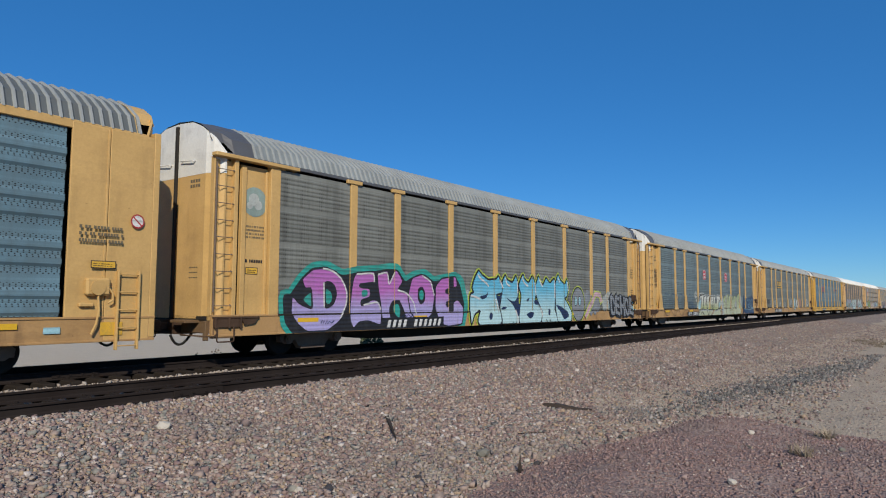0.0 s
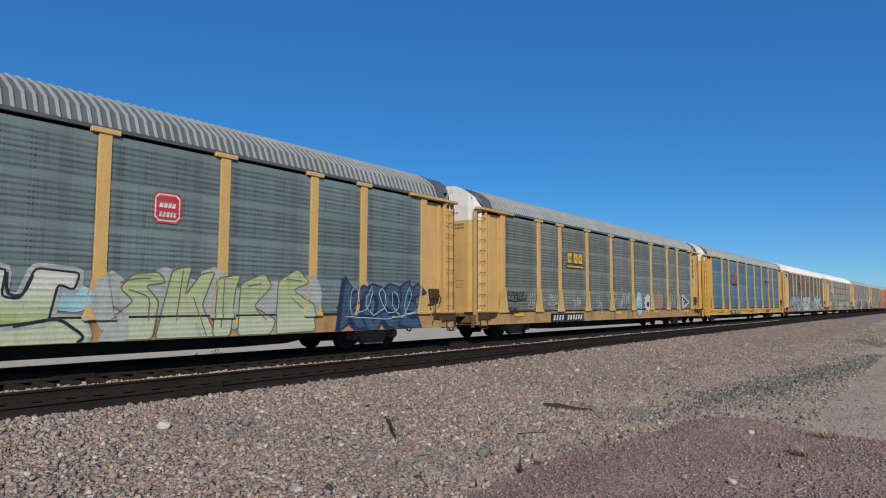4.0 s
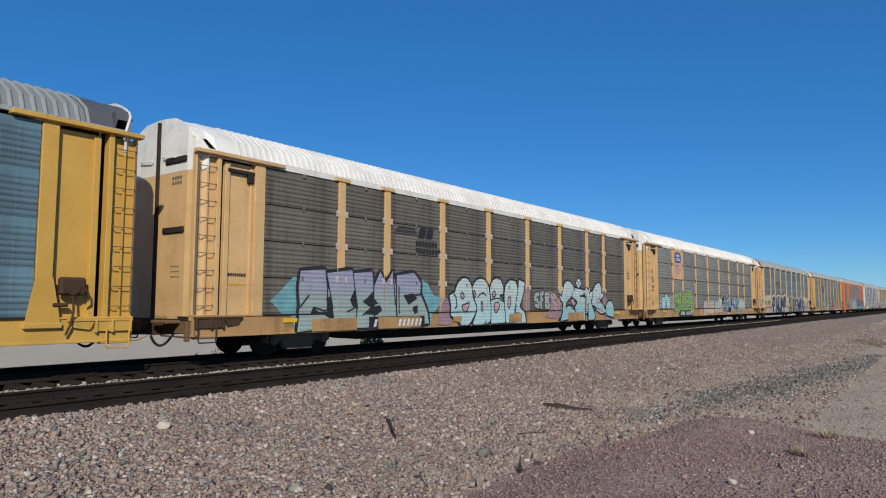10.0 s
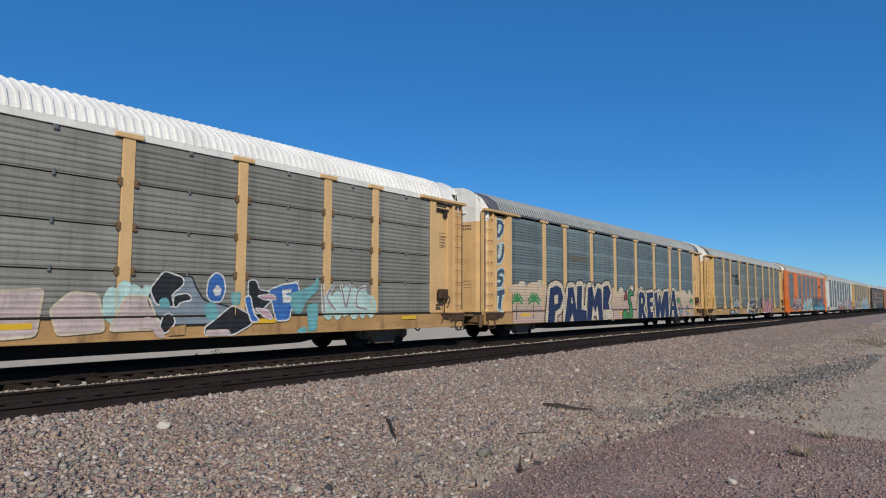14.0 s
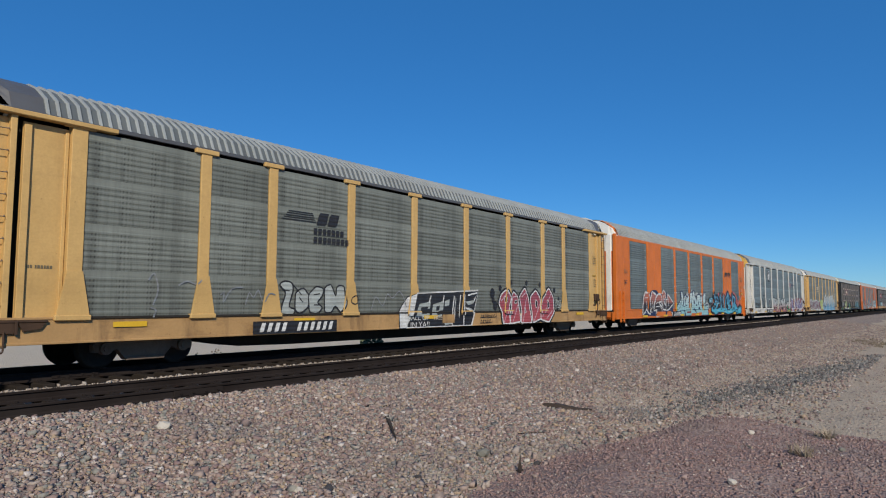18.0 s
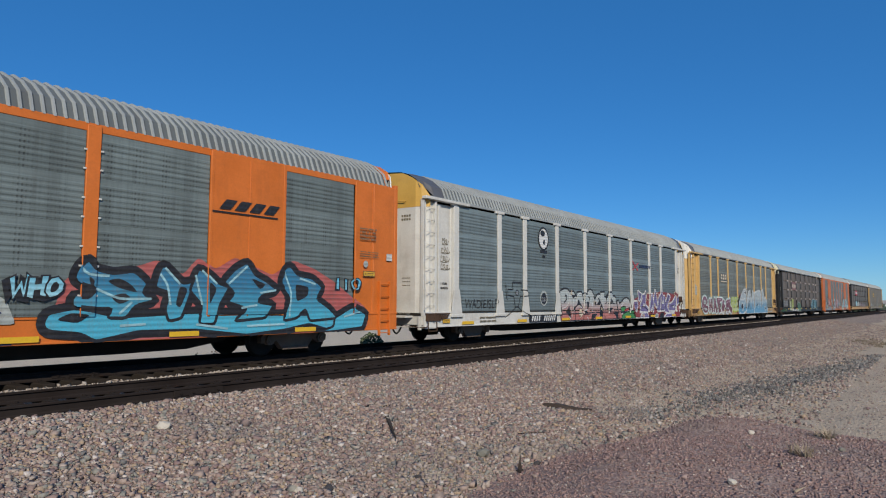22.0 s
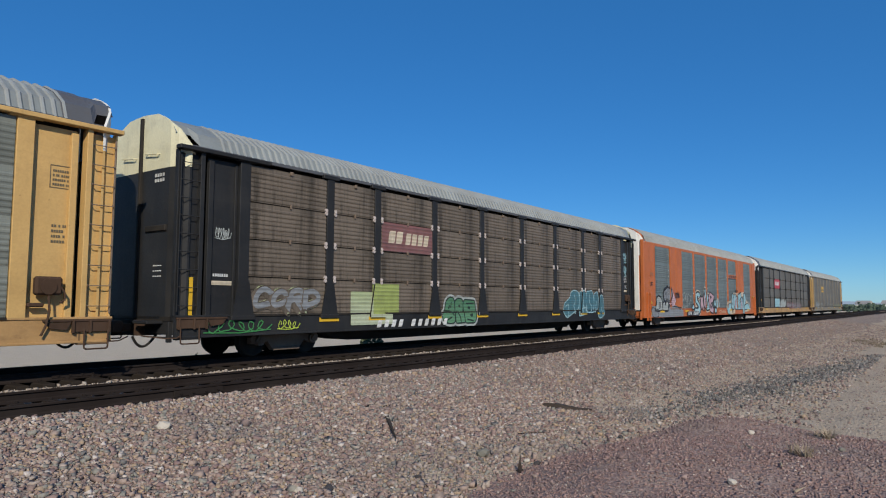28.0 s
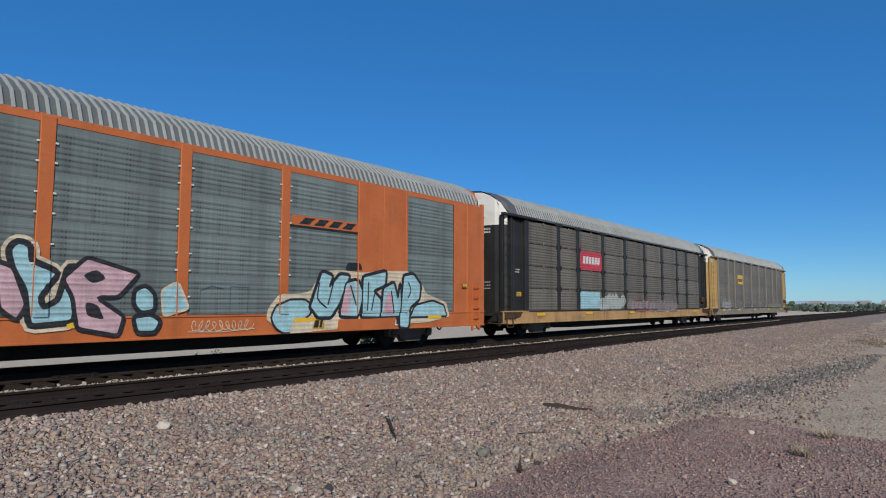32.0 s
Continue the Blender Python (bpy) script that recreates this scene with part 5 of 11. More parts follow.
    def stroke(self, path, w, mat, cut=0.0, flare=0.0):
        """A fat stroke with mitred corners and slanted ends."""
        n, loop = len(path), path[0] == path[-1]
        pts = []
        for i, (u, z) in enumerate(path):
            a = path[i - 1] if i else (path[-2] if loop else None)
            b = path[i + 1] if i < n - 1 else (path[1] if loop else None)
            d0 = Vector((u - a[0], z - a[1])).normalized() if a else None
            d1 = Vector((b[0] - u, b[1] - z)).normalized() if b else None
            t = (d0 + d1) if d0 and d1 else (d0 or d1)
            t = t.normalized() if t.length > 0.15 else d1
            m = 1.0 / max(0.62, abs(t.dot(d1 or d0)))
            e = (1 + flare) if (not a or not b) else 1.0
            out, slip = 0.5 * w, 0.0
            if not loop and i == 0:
                u, z = u - t.x * out, z - t.y * out
                slip = cut
            if not loop and i == n - 1:
                u, z = u + t.x * out, z + t.y * out
                slip = -cut
            h = 0.5 * w * m * e
            pts += [(u - t.y * h + t.x * slip * w, z + t.x * h + t.y * slip * w), (u + t.y * h - t.x * slip * w, z - t.x * h - t.y * slip * w)]
        return self.layer(pts, [(2 * i, 2 * i + 1, 2 * i + 3, 2 * i + 2) for i in range(n - 1)], mat, 0.3 / n)

    def burner(self, text, u0, u1, z0, z1, layers, lean, dash, seed):
        """Big fat lettering: each letter outlined and filled in turn, over a shared shadow."""
        rng = random.Random(seed)
        n, h = len(text), z1 - z0
        narrow = [0.62 if ch in "I1" else 1.15 if ch in "MW" else 1.0 for ch in text]
        cell = (u1 - u0) / sum(narrow)
        sw = min(0.27 * cell, 0.25 * h)
        base = layers[-1][0]
        glyphs, u = [], u0
        for ch, k in zip(text, narrow):
            w, tilt = cell * k * 1.10, rng.uniform(-0.12, 0.12) * h
            top, low = z1 - sw * 0.62 + rng.uniform(-0.07, 0.05) * h, z0 + sw * 0.62 + rng.uniform(-0.01, 0.06) * h
            uu = u - 0.05 * cell * k
            strokes = []
            for path in GLYPHS[ch]:
                if text in ROUND:
                    path = soften(soften(path))
                strokes.append([(uu + sw * 0.6 + x * (w - 1.2 * sw) + (lean + tilt) * (z - 0.5) * 0.6 + 0.03 * h * math.sin(5 * z + seed), low + (top - low) * z + 0.05 * h * math.sin(4 * x + seed)) for x, z in path])
            glyphs.append((strokes, rng.uniform(-0.45, 0.45), rng.uniform(0.0, 0.35)))
            u += cell * k

        def draw(g, grow, mat, du=0.0, dz=0.0):
            strokes, cut, flare = g
            for s in strokes:
                self.stroke([(a + du, b + dz) for a, b in s], sw + 2 * grow, mat, cut, flare)
                self.step -= 0.55
            self.step += 0.1

        for grow, mat in layers[:-2]:
            for g in glyphs:
                draw(g, min(0.8 * (grow - base), 0.16), mat, -0.04, -0.02)
            self.step += 0.6
        if len(layers) > 1:
            grow, mat = layers[-2]
            rim = min(max(0.8 * (grow - base), 0.03), 0.10, 0.4 * sw)
            for g in glyphs:
                draw(g, rim, mat, -0.10, -0.05)
            self.step += 0.6
        first = max((o[5] for o in self.out), default=0) + 1
        for i, g in enumerate(glyphs):
            self.who = first + i
            if len(layers) > 1:
                draw(g, rim, mat)
            draw(g, 0.0, layers[-1][1])
        self.who = 0
        if dash:
            for i, (strokes, cut, flare) in enumerate(glyphs):
                self.who = first + i
                for j, s in enumerate(strokes):
                    for q in range(len(s) - 1):
                        if rng.random() < 0.6:
                            (a, b), (c, e) = s[q], s[q + 1]
                            f0, f1, o = rng.uniform(0.0, 0.3), rng.uniform(0.5, 1.0), rng.choice((-1, 1)) * sw * rng.uniform(0.1, 0.36)
                            ln = math.hypot(c - a, e - b) or 1
                            nu, nz = -(e - b) / ln * o, (c - a) / ln * o
                            bend = rng.uniform(-0.06, 0.06)
                            self.ribbon([(a + (c - a) * f0 + nu, b + (e - b) * f0 + nz), (a + (c - a) * (f0 + f1) / 2 + nu * 1.1 + bend, b + (e - b) * (f0 + f1) / 2 + nz * 1.1 + bend), (a + (c - a) * f1 + nu * 0.7, b + (e - b) * f1 + nz * 0.7)], rng.uniform(0.02, 0.05), dash[(i + j + q) % len(dash)])
                            self.step -= 0.97
            self.step += 1
            self.who = 0
        return self

    def word(self, text, u0, u1, z0, z1, layers, lean=0.0, wob=0.06, close=0.92, phase=0.0, dash=(), fat=None):
        """Letters fitted between u0..u1 and z0..z1. layers: (how far it grows in metres, paint), back to front."""
        if z0 < 0.75:
            z0 -= 0.06
        if z1 - z0 > 0.25 and len(layers) > 1 and all(ch in GLYPHS for ch in text):
            return self.burner(text, u0, u1, z0, z1, layers, lean, dash, len(text) + int(u0 * 10))
        close = max(close, 0.97)
        base, _ = letters(text, 0.0, close)
        bx0, bx1 = min(p[0] for p in base), max(p[0] for p in base)
        bz0, bz1 = min(p[1] for p in base), max(p[1] for p in base)
        su, sz = (u1 - u0) / (bx1 - bx0), (z1 - z0) / (bz1 - bz0)
        for grow, mat in layers:
            pts, faces = letters(text, min(grow * 0.72, 0.13) / math.sqrt(su * sz), close)
            out = []
            for x, z in pts:
                a, b = (x - bx0) / (bx1 - bx0), (z - bz0) / (bz1 - bz0)
                up = b * (1 + wob * math.sin(2 * math.pi * a * len(text) * 0.5 + phase)) + wob * 0.6 * math.sin(2 * math.pi * a * len(text) * 0.37 + 1 + phase)
                out.append((u0 + a * (u1 - u0) + lean * (b - 0.5) + wob * 0.5 * math.sin(7 * b + 9 * a), z0 + up * (z1 - z0)))
            self.layer(out, faces, mat)
        return self

    def bars(self, u0, u1, z0, z1, mat, rows=3, seed=1, lean=0.0, fill=0.55):
        """Writing too small to read: plain bars."""
        rng = random.Random(seed)
        h = (z1 - z0) / rows
        for r in range(rows):
            u = u0
            while u < u1 - 0.03:
                w = min(rng.uniform(0.5, 0.85) * max(h * fill, 0.03), u1 - u)
                self.rect(u, u + w, z0 + r * h, z0 + (r + fill) * h, mat, lean)
                self.step -= 1
                u += w + (0.22 if rng.random() < 0.85 else 0.8) * max(h * fill, 0.03)
        self.step += 1
        return self

    def blocks(self, u0, u1, z0, z1, n, mat, lean=0.0, gap=0.18):
        """A drawn mark of n plain blocks, one to a character."""
        w = (u1 - u0) / n
        for i in range(n):
            a, b = u0 + w * (i + gap / 2), u0 + w * (i + 1 - gap / 2)
            c = 0.18 * (b - a)
            self.poly([(a, z0), (b - c, z0), (b, z0 + c), (b + lean, z1), (a + c + lean, z1), (a + lean, z1 - c)], mat)
            self.step -= 1
        self.step += 0.4
        return self

    def face_y(self, u, z):
        spec = CARS[self.k]
        if z < 1.095 and not spec.get("flare"):
            return -1.619
        if spec.get("smooth"):
            bare = u < P0 - 0.03 or u > P1 + 0.03 or 4.43 < u < 6.64 or 20.56 < u < 22.77 or min(abs(u - p) for p in POSTS) < 0.142
            return -1.649 if bare else -1.600
        near = min(abs(u - p) for p in POSTS)
        v = min(u, LEN - u)
        if spec.get("flare"):
            foot = spec["foot"]
            plate = min(near, abs(v - (P0 - 0.155)) - 0.015)
            if plate < 0.326 and foot - 0.10 < z < foot + 0.006:
                return -1.680
            if plate < 0.136 + 0.16 * min(1.0, max(0.0, (foot + 0.85 - z) / 0.85)) and foot < z < foot + 0.86:
                return -1.650
        if near < 0.136 or P0 - 0.31 < v < P0 + 0.0:
            return -1.621
        if z < 1.095:
            return -1.619
        if v < 0.56:
            return -1.496
        if v < P0 - 0.31:
            return -1.492
        return -1.600

    def done(self):
        groups = {}
        spec = CARS[self.k]
        for pts, fs, slot, step, fan, who in self.out:
            verts, faces, mats = groups.setdefault(who, ([], [], []))
            bm = bmesh.new()
            vs = [bm.verts.new((u, 0, z)) for u, z in pts]
            for j, f in enumerate(fs):
                try:
                    bm.faces.new([vs[i] for i in f]).material_index = j
                except ValueError:
                    pass
            lo, hi = min(p[0] for p in pts), max(p[0] for p in pts)
            zl, zh = min(p[1] for p in pts), max(p[1] for p in pts)
            cuts = [(p + s * 0.136, 0) for p in POSTS for s in (-1, 1)] + [(P0, 0), (P0 - 0.31, 0), (P1, 0), (P1 + 0.31, 0), (0.56, 0), (LEN - 0.56, 0)]
            if spec.get("smooth"):
                cuts += [(4.43, 0), (6.64, 0), (20.56, 0), (22.77, 0)]
            cuts = [(c, (1, 0, 0)) for c, _ in cuts if lo < c < hi]
            if zl < SILL_LO < zh:
                cuts.append((SILL_LO, (0, 0, 1)))
            if zl < 1.095 < zh:
                cuts.append((1.095, (0, 0, 1)))
            if spec.get("flare") and zl < spec["foot"] + 0.86 < zh:
                cuts.append((spec["foot"] + 0.86, (0, 0, 1)))
            slants = []
            if spec.get("flare") and zl < spec["foot"] + 0.86:
                foot = spec["foot"]
                cuts += [(c, (0, 0, 1)) for c in (foot - 0.10, foot + 0.006) if zl < c < zh]
                for q in POSTS:
                    for s in (-1, 1):
                        if lo < q + s * 0.33 and q + s * 0.13 < hi or lo < q + s * 0.13 and q + s * 0.33 < hi:
                            slants.append((q + s * 0.136, foot + 0.85, s))
                            if lo < q + s * 0.326 < hi:
                                cuts.append((q + s * 0.326, (1, 0, 0)))
            for cu_, cz_, s in slants:
                bmesh.ops.bisect_plane(bm, geom=bm.verts[:] + bm.edges[:] + bm.faces[:], plane_co=(cu_, 0, cz_), plane_no=(0.85, 0, 0.16 * s), dist=1e-5)
            for c, nrm in cuts:
                bmesh.ops.bisect_plane(bm, geom=bm.verts[:] + bm.edges[:] + bm.faces[:], plane_co=(c * nrm[0], 0, c * nrm[2]), plane_no=nrm, dist=1e-5)
            for f in bm.faces:
                mid = f.calc_center_median()
                if mid.z < SILL_LO - 0.01:
                    continue
                y, o = self.face_y(mid.x, mid.z) - 0.0016 * (step + fan * f.material_index), len(verts)
                verts += [(v.co.x - LEN / 2, y, v.co.z) for v in f.verts]
                faces.append(tuple(range(o, len(verts))))
                mats.append(slot)
            bm.free()
        base = None
        for who in sorted(groups):
            verts, faces, mats = groups[who]
            used = sorted(set(mats))
            me = bpy.data.meshes.new(self.name if base is None else "letter")
            me.from_pydata(verts, [], faces)
            for i in used:
                me.materials.append(self.slots[i])
            me.polygons.foreach_set("material_index", [used.index(i) for i in mats])
            if base is None:
                base = part(self.name, me, TRAIN[self.k], label=self.label)
            else:
                part("letter", me, base)
        return base


def plate_number(k, u0, u1, z0=0.64, z1=0.90, dark=True):
    p = Paint(k, "reporting_mark", "white marks on a black panel" if dark else "white marks")
    p.step = 10
    if dark:
        p.rect(u0 - 0.15, u1 + 0.15, SILL_LO + 0.01, z1 + 0.06, K_BLACK)
    split = u0 + (u1 - u0) * 0.36
    p.blocks(u0, split, z0 + 0.02, z0 + 0.24, 4, K_WHITE, 0.06, 0.42)
    p.blocks(split + 0.28, u1, z0 + 0.02, z0 + 0.24, 6, K_WHITE, 0.06, 0.42)
    p.done()


def data_block(k, u0, u1, z0, z1, rows=4, boxed=False, mat=None):
    p = Paint(k, "stencilled_data", "small worn stencilled data")
    mat = mat or K_STEN
    if boxed:
        for a, b, c, d in ((u0 - 0.05, u1 + 0.05, z1 + 0.03, z1 + 0.045), (u0 - 0.05, u1 + 0.05, z0 - 0.05, z0 - 0.035), (u0 - 0.05, u0 - 0.035, z0 - 0.05, z1 + 0.045), (u1 + 0.035, u1 + 0.05, z0 - 0.05, z1 + 0.045)):
            p.rect(a, b, c, d, mat)
            p.step -= 1
    p.bars(u0, u1, z0, z1, mat, rows, k + rows, 0.0, 0.5)
    p.done()


def placard(k, u, z, w=0.36, h=0.17):
    p = Paint(k, "placard", "yellow placard with a dark border")
    p.rect(u - w / 2, u + w / 2, z - h / 2, z + h / 2, K_BLACK)
    p.rect(u - w / 2 + 0.015, u + w / 2 - 0.015, z - h / 2 + 0.015, z + h / 2 - 0.015, K_YLW)
    p.bars(u - w / 2 + 0.05, u + w / 2 - 0.05, z - h / 2 + 0.04, z + h / 2 - 0.03, K_BLACK, 2, k, 0, 0.4)
    p.done()


# wagon 0
data_block(0, 25.55, 26.45, 2.55, 2.95, 3)
placard(0, 26.05, 2.12, 0.5, 0.15)
p = Paint(0, "warning_sticker", "round white sticker with a red ring")
p.disc(26.72, 3.05, 0.15, K_RED).disc(26.72, 3.05, 0.12, K_WHITE)
p.ribbon([(26.62, 3.14), (26.82, 2.95)], 0.03, K_RED).done()
p = Paint(0, "sill_sign", "pale sign on the sill")
p.rect(25.0, 25.3, 0.78, 0.90, K_SKYB)
p.rect(26.05, 26.5, 0.72, 0.98, K_YLW).done()

# wagon 1: violet and blue lettering
p = Paint(1, "graffiti", "violet and lilac bubble lettering with teal edge")
p.form([(2.07, 1.58), (2.30, 1.55), (2.68, 2.02), (3.04, 2.29), (3.53, 2.36), (4.15, 2.14), (4.74, 2.26), (5.47, 2.32), (6.11, 2.41), (6.46, 2.43), (6.87, 2.04), (7.30, 2.23), (7.84, 2.32), (8.32, 2.09), (9.55, 2.29), (9.91, 2.14), (10.17, 1.32), (9.94, 0.60), (6.17, 0.60), (4.58, 0.60), (2.42, 0.60), (2.13, 0.87)], K_TEAL, K_TEAL, 0.34)
p.form([(2.10, 1.56), (2.30, 1.52), (2.68, 1.97), (3.04, 2.25), (3.53, 2.31), (4.16, 2.08), (4.74, 2.20), (5.47, 2.26), (6.11, 2.35), (6.46, 2.35), (6.87, 1.98), (7.31, 2.17), (7.84, 2.26), (8.32, 2.03), (9.55, 2.23), (9.79, 1.98), (10.05, 1.32), (9.82, 0.67), (6.17, 0.60), (4.57, 0.60), (2.43, 0.61), (2.16, 0.90)], K_BLACK, K_BLACK, 0.12)
marks = [[(2.66, 1.99), (3.04, 2.27), (3.53, 2.33), (3.94, 2.22), (4.26, 1.89), (4.39, 1.57), (4.29, 1.19), (4.06, 0.88), (3.60, 0.62), (2.84, 0.62), (2.53, 0.83), (2.32, 1.09), (2.35, 1.57), (2.62, 1.34), (3.06, 1.21), (3.00, 1.79), (2.79, 1.73)],
         [(4.56, 2.07), (4.66, 2.23), (5.47, 2.31), (5.50, 1.99), (4.82, 1.91), (4.86, 1.82), (5.29, 1.81), (5.30, 1.55), (4.89, 1.45), (4.92, 1.28), (5.39, 1.49), (5.68, 1.43), (5.79, 1.21), (5.75, 0.71), (5.20, 0.86), (4.79, 0.83), (4.60, 0.63), (4.45, 0.88), (4.43, 1.26), (4.50, 1.77)],
         [(5.57, 2.27), (6.07, 2.36), (6.12, 2.02), (6.41, 2.42), (6.78, 2.04), (6.48, 1.79), (6.94, 1.72), (7.33, 1.47), (7.43, 1.10), (7.25, 0.74), (6.91, 0.72), (6.82, 1.15), (6.58, 1.46), (6.26, 1.43), (6.14, 1.21), (6.23, 0.63), (5.82, 0.67), (5.75, 1.32), (5.62, 1.86)],
         [(7.00, 1.61), (7.21, 2.17), (7.70, 2.31), (8.22, 2.12), (8.40, 1.63), (8.28, 1.09), (7.88, 0.75), (7.44, 0.81), (7.15, 1.06)],
         [(8.43, 1.94), (8.75, 2.20), (9.59, 2.30), (9.67, 1.94), (8.98, 1.83), (9.01, 1.70), (9.42, 1.71), (9.42, 1.48), (9.01, 1.42), (9.06, 1.23), (9.68, 1.52), (10.05, 1.24), (9.94, 0.66), (9.12, 0.60), (8.63, 0.70), (8.41, 1.24)]]
for i, q in enumerate(marks):
    p.who = i + 1
    p.form(q, K_PURPLE, K_BLACK, 0.05, soft=1)
p.who = 0
p.form([(3.46, 1.95), (3.68, 1.97), (3.89, 1.82), (3.94, 1.57), (3.81, 1.32), (3.57, 1.22), (3.48, 1.26)], K_BLACK, K_BLACK, 0.02)
p.form([(3.51, 1.77), (3.71, 1.69), (3.78, 1.50), (3.65, 1.32), (3.53, 1.37)], K_TEAL)
p.form([(7.51, 1.84), (7.71, 1.92), (7.87, 1.74), (7.86, 1.44), (7.66, 1.32), (7.50, 1.50)], K_BLACK, K_BLACK, 0.02)
p.form([(7.57, 1.77), (7.75, 1.80), (7.82, 1.62), (7.72, 1.44), (7.58, 1.53)], K_TEAL)
p.form([(6.30, 1.35), (6.53, 1.39), (6.64, 1.18), (6.61, 0.90), (6.43, 0.95), (6.29, 1.15)], K_TEAL, K_BLACK, 0.05)
p.form([(4.91, 1.75), (5.17, 1.76), (5.18, 1.59), (4.93, 1.53)], K_TEAL)
p.form([(2.70, 1.46), (2.98, 1.67), (3.01, 1.25)], K_TEAL)
p.lines([[(3.40, 2.30), (3.73, 2.27), (4.09, 2.07), (4.33, 1.70), (4.31, 1.32), (4.06, 0.95)],
         [(3.44, 1.93), (3.47, 1.25)],
         [(4.71, 2.20), (5.44, 2.26), (5.45, 1.99)],
         [(5.61, 2.22), (6.04, 2.32), (6.09, 1.88), (6.36, 2.31)],
         [(6.48, 1.77), (6.94, 1.70), (7.31, 1.39), (7.40, 1.03)],
         [(7.70, 2.26), (8.17, 2.09), (8.35, 1.63)],
         [(5.00, 1.32), (5.63, 1.42), (5.74, 1.18)]], 0.05, K_WHITE)
p.lines([[(3.34, 0.83), (3.39, 0.91), (3.42, 0.82), (3.45, 0.91), (3.51, 0.81), (3.56, 0.91), (3.59, 0.81), (3.65, 0.88), (3.73, 0.83), (3.83, 0.90)],
         [(6.72, 0.95), (6.83, 1.03), (6.94, 0.95), (7.01, 1.03), (7.13, 0.94), (7.24, 1.03)]], 0.03, K_NAVY, 0)
p.done()
p = Paint(1, "graffiti", "ice blue pointed lettering with a yellow edge")
p.cloud(9.7, 11.0, 1.0, 1.9, K_SOFT, 3, 5)
marks = [[(10.55, 1.93), (10.74, 2.29), (10.99, 2.58), (11.16, 2.43), (11.62, 2.23), (12.19, 2.29), (12.30, 2.45), (12.55, 2.16), (12.74, 1.93), (12.63, 1.78), (12.12, 1.71), (12.35, 1.32), (12.49, 0.96), (12.56, 0.72), (12.46, 0.60), (11.03, 0.60), (10.92, 0.73), (10.96, 0.89), (11.11, 1.16), (10.70, 1.00), (10.51, 0.60), (10.42, 1.11), (10.42, 1.58), (10.48, 1.73), (10.71, 1.75)],
         [(12.61, 2.22), (12.83, 2.49), (12.91, 2.30), (13.35, 2.17), (13.63, 2.49), (13.79, 2.09), (13.80, 1.71), (13.60, 1.45), (13.85, 1.26), (13.81, 0.81), (13.85, 0.60), (12.55, 0.60), (12.58, 0.78), (12.49, 0.96), (12.43, 1.26), (12.59, 1.80)],
         [(13.82, 2.09), (14.00, 2.36), (14.20, 2.56), (14.27, 2.35), (14.63, 2.19), (14.92, 2.52), (15.13, 2.15), (15.19, 1.80), (15.07, 1.46), (15.41, 1.39), (15.77, 1.04), (15.61, 0.60), (13.85, 0.60), (13.81, 0.87), (13.94, 1.26), (14.03, 1.71)],
         [(15.18, 2.08), (15.46, 2.55), (15.56, 2.28), (15.83, 2.13), (16.10, 2.47), (16.44, 2.23), (16.87, 2.48), (16.93, 1.62), (16.86, 1.10), (17.16, 0.60), (15.65, 0.60), (15.77, 1.04), (15.41, 1.43), (15.23, 1.73)],
         [(16.93, 2.22), (17.20, 2.66), (17.38, 2.42), (17.81, 2.21), (18.02, 2.48), (18.25, 2.11), (18.04, 1.71), (17.76, 1.60), (18.20, 1.32), (18.48, 1.00), (18.44, 0.60), (17.12, 0.60), (16.96, 1.02)]]
for q in marks:
    p.form(q, K_LIME, K_LIME, 0.22)
for q in marks:
    p.form(q, K_BLACK, K_BLACK, 0.11)
for i, q in enumerate(marks):
    p.who = i + 1
    p.form(q, K_BLUE, K_BLACK, 0.045, soft=1)
p.who = 0
p.form([(11.04, 1.63), (11.47, 1.69), (11.61, 1.82), (11.54, 1.60), (11.20, 1.50)], K_NAVY)
p.form([(11.63, 0.87), (11.75, 1.09), (11.94, 0.95), (11.77, 0.73)], K_NAVY)
p.form([(12.10, 1.69), (12.37, 1.65), (12.66, 1.80), (12.44, 1.50), (12.39, 1.23), (12.26, 1.44)], K_NAVY)
p.form([(12.85, 1.62), (13.24, 1.48), (13.52, 1.45), (13.83, 1.73), (13.78, 1.45), (13.97, 1.26), (13.78, 0.84), (13.54, 1.13), (13.39, 1.32)], K_NAVY)
p.form([(12.48, 1.18), (12.71, 1.26), (12.98, 1.22), (12.65, 1.13)], K_NAVY)
p.form([(14.39, 1.52), (14.73, 1.62), (14.55, 1.43)], K_NAVY)
p.form([(14.36, 0.95), (14.75, 1.05), (15.05, 1.02), (14.92, 0.83), (14.68, 0.76)], K_NAVY)
p.form([(14.99, 1.46), (15.23, 1.57), (15.55, 1.35), (15.11, 1.32)], K_NAVY)
p.form([(16.28, 1.18), (16.45, 1.15), (16.42, 0.88), (16.23, 0.92)], K_NAVY)
p.form([(16.95, 1.35), (17.51, 1.24), (18.05, 1.04), (18.21, 0.82), (17.73, 0.67), (17.37, 1.02)], K_NAVY)
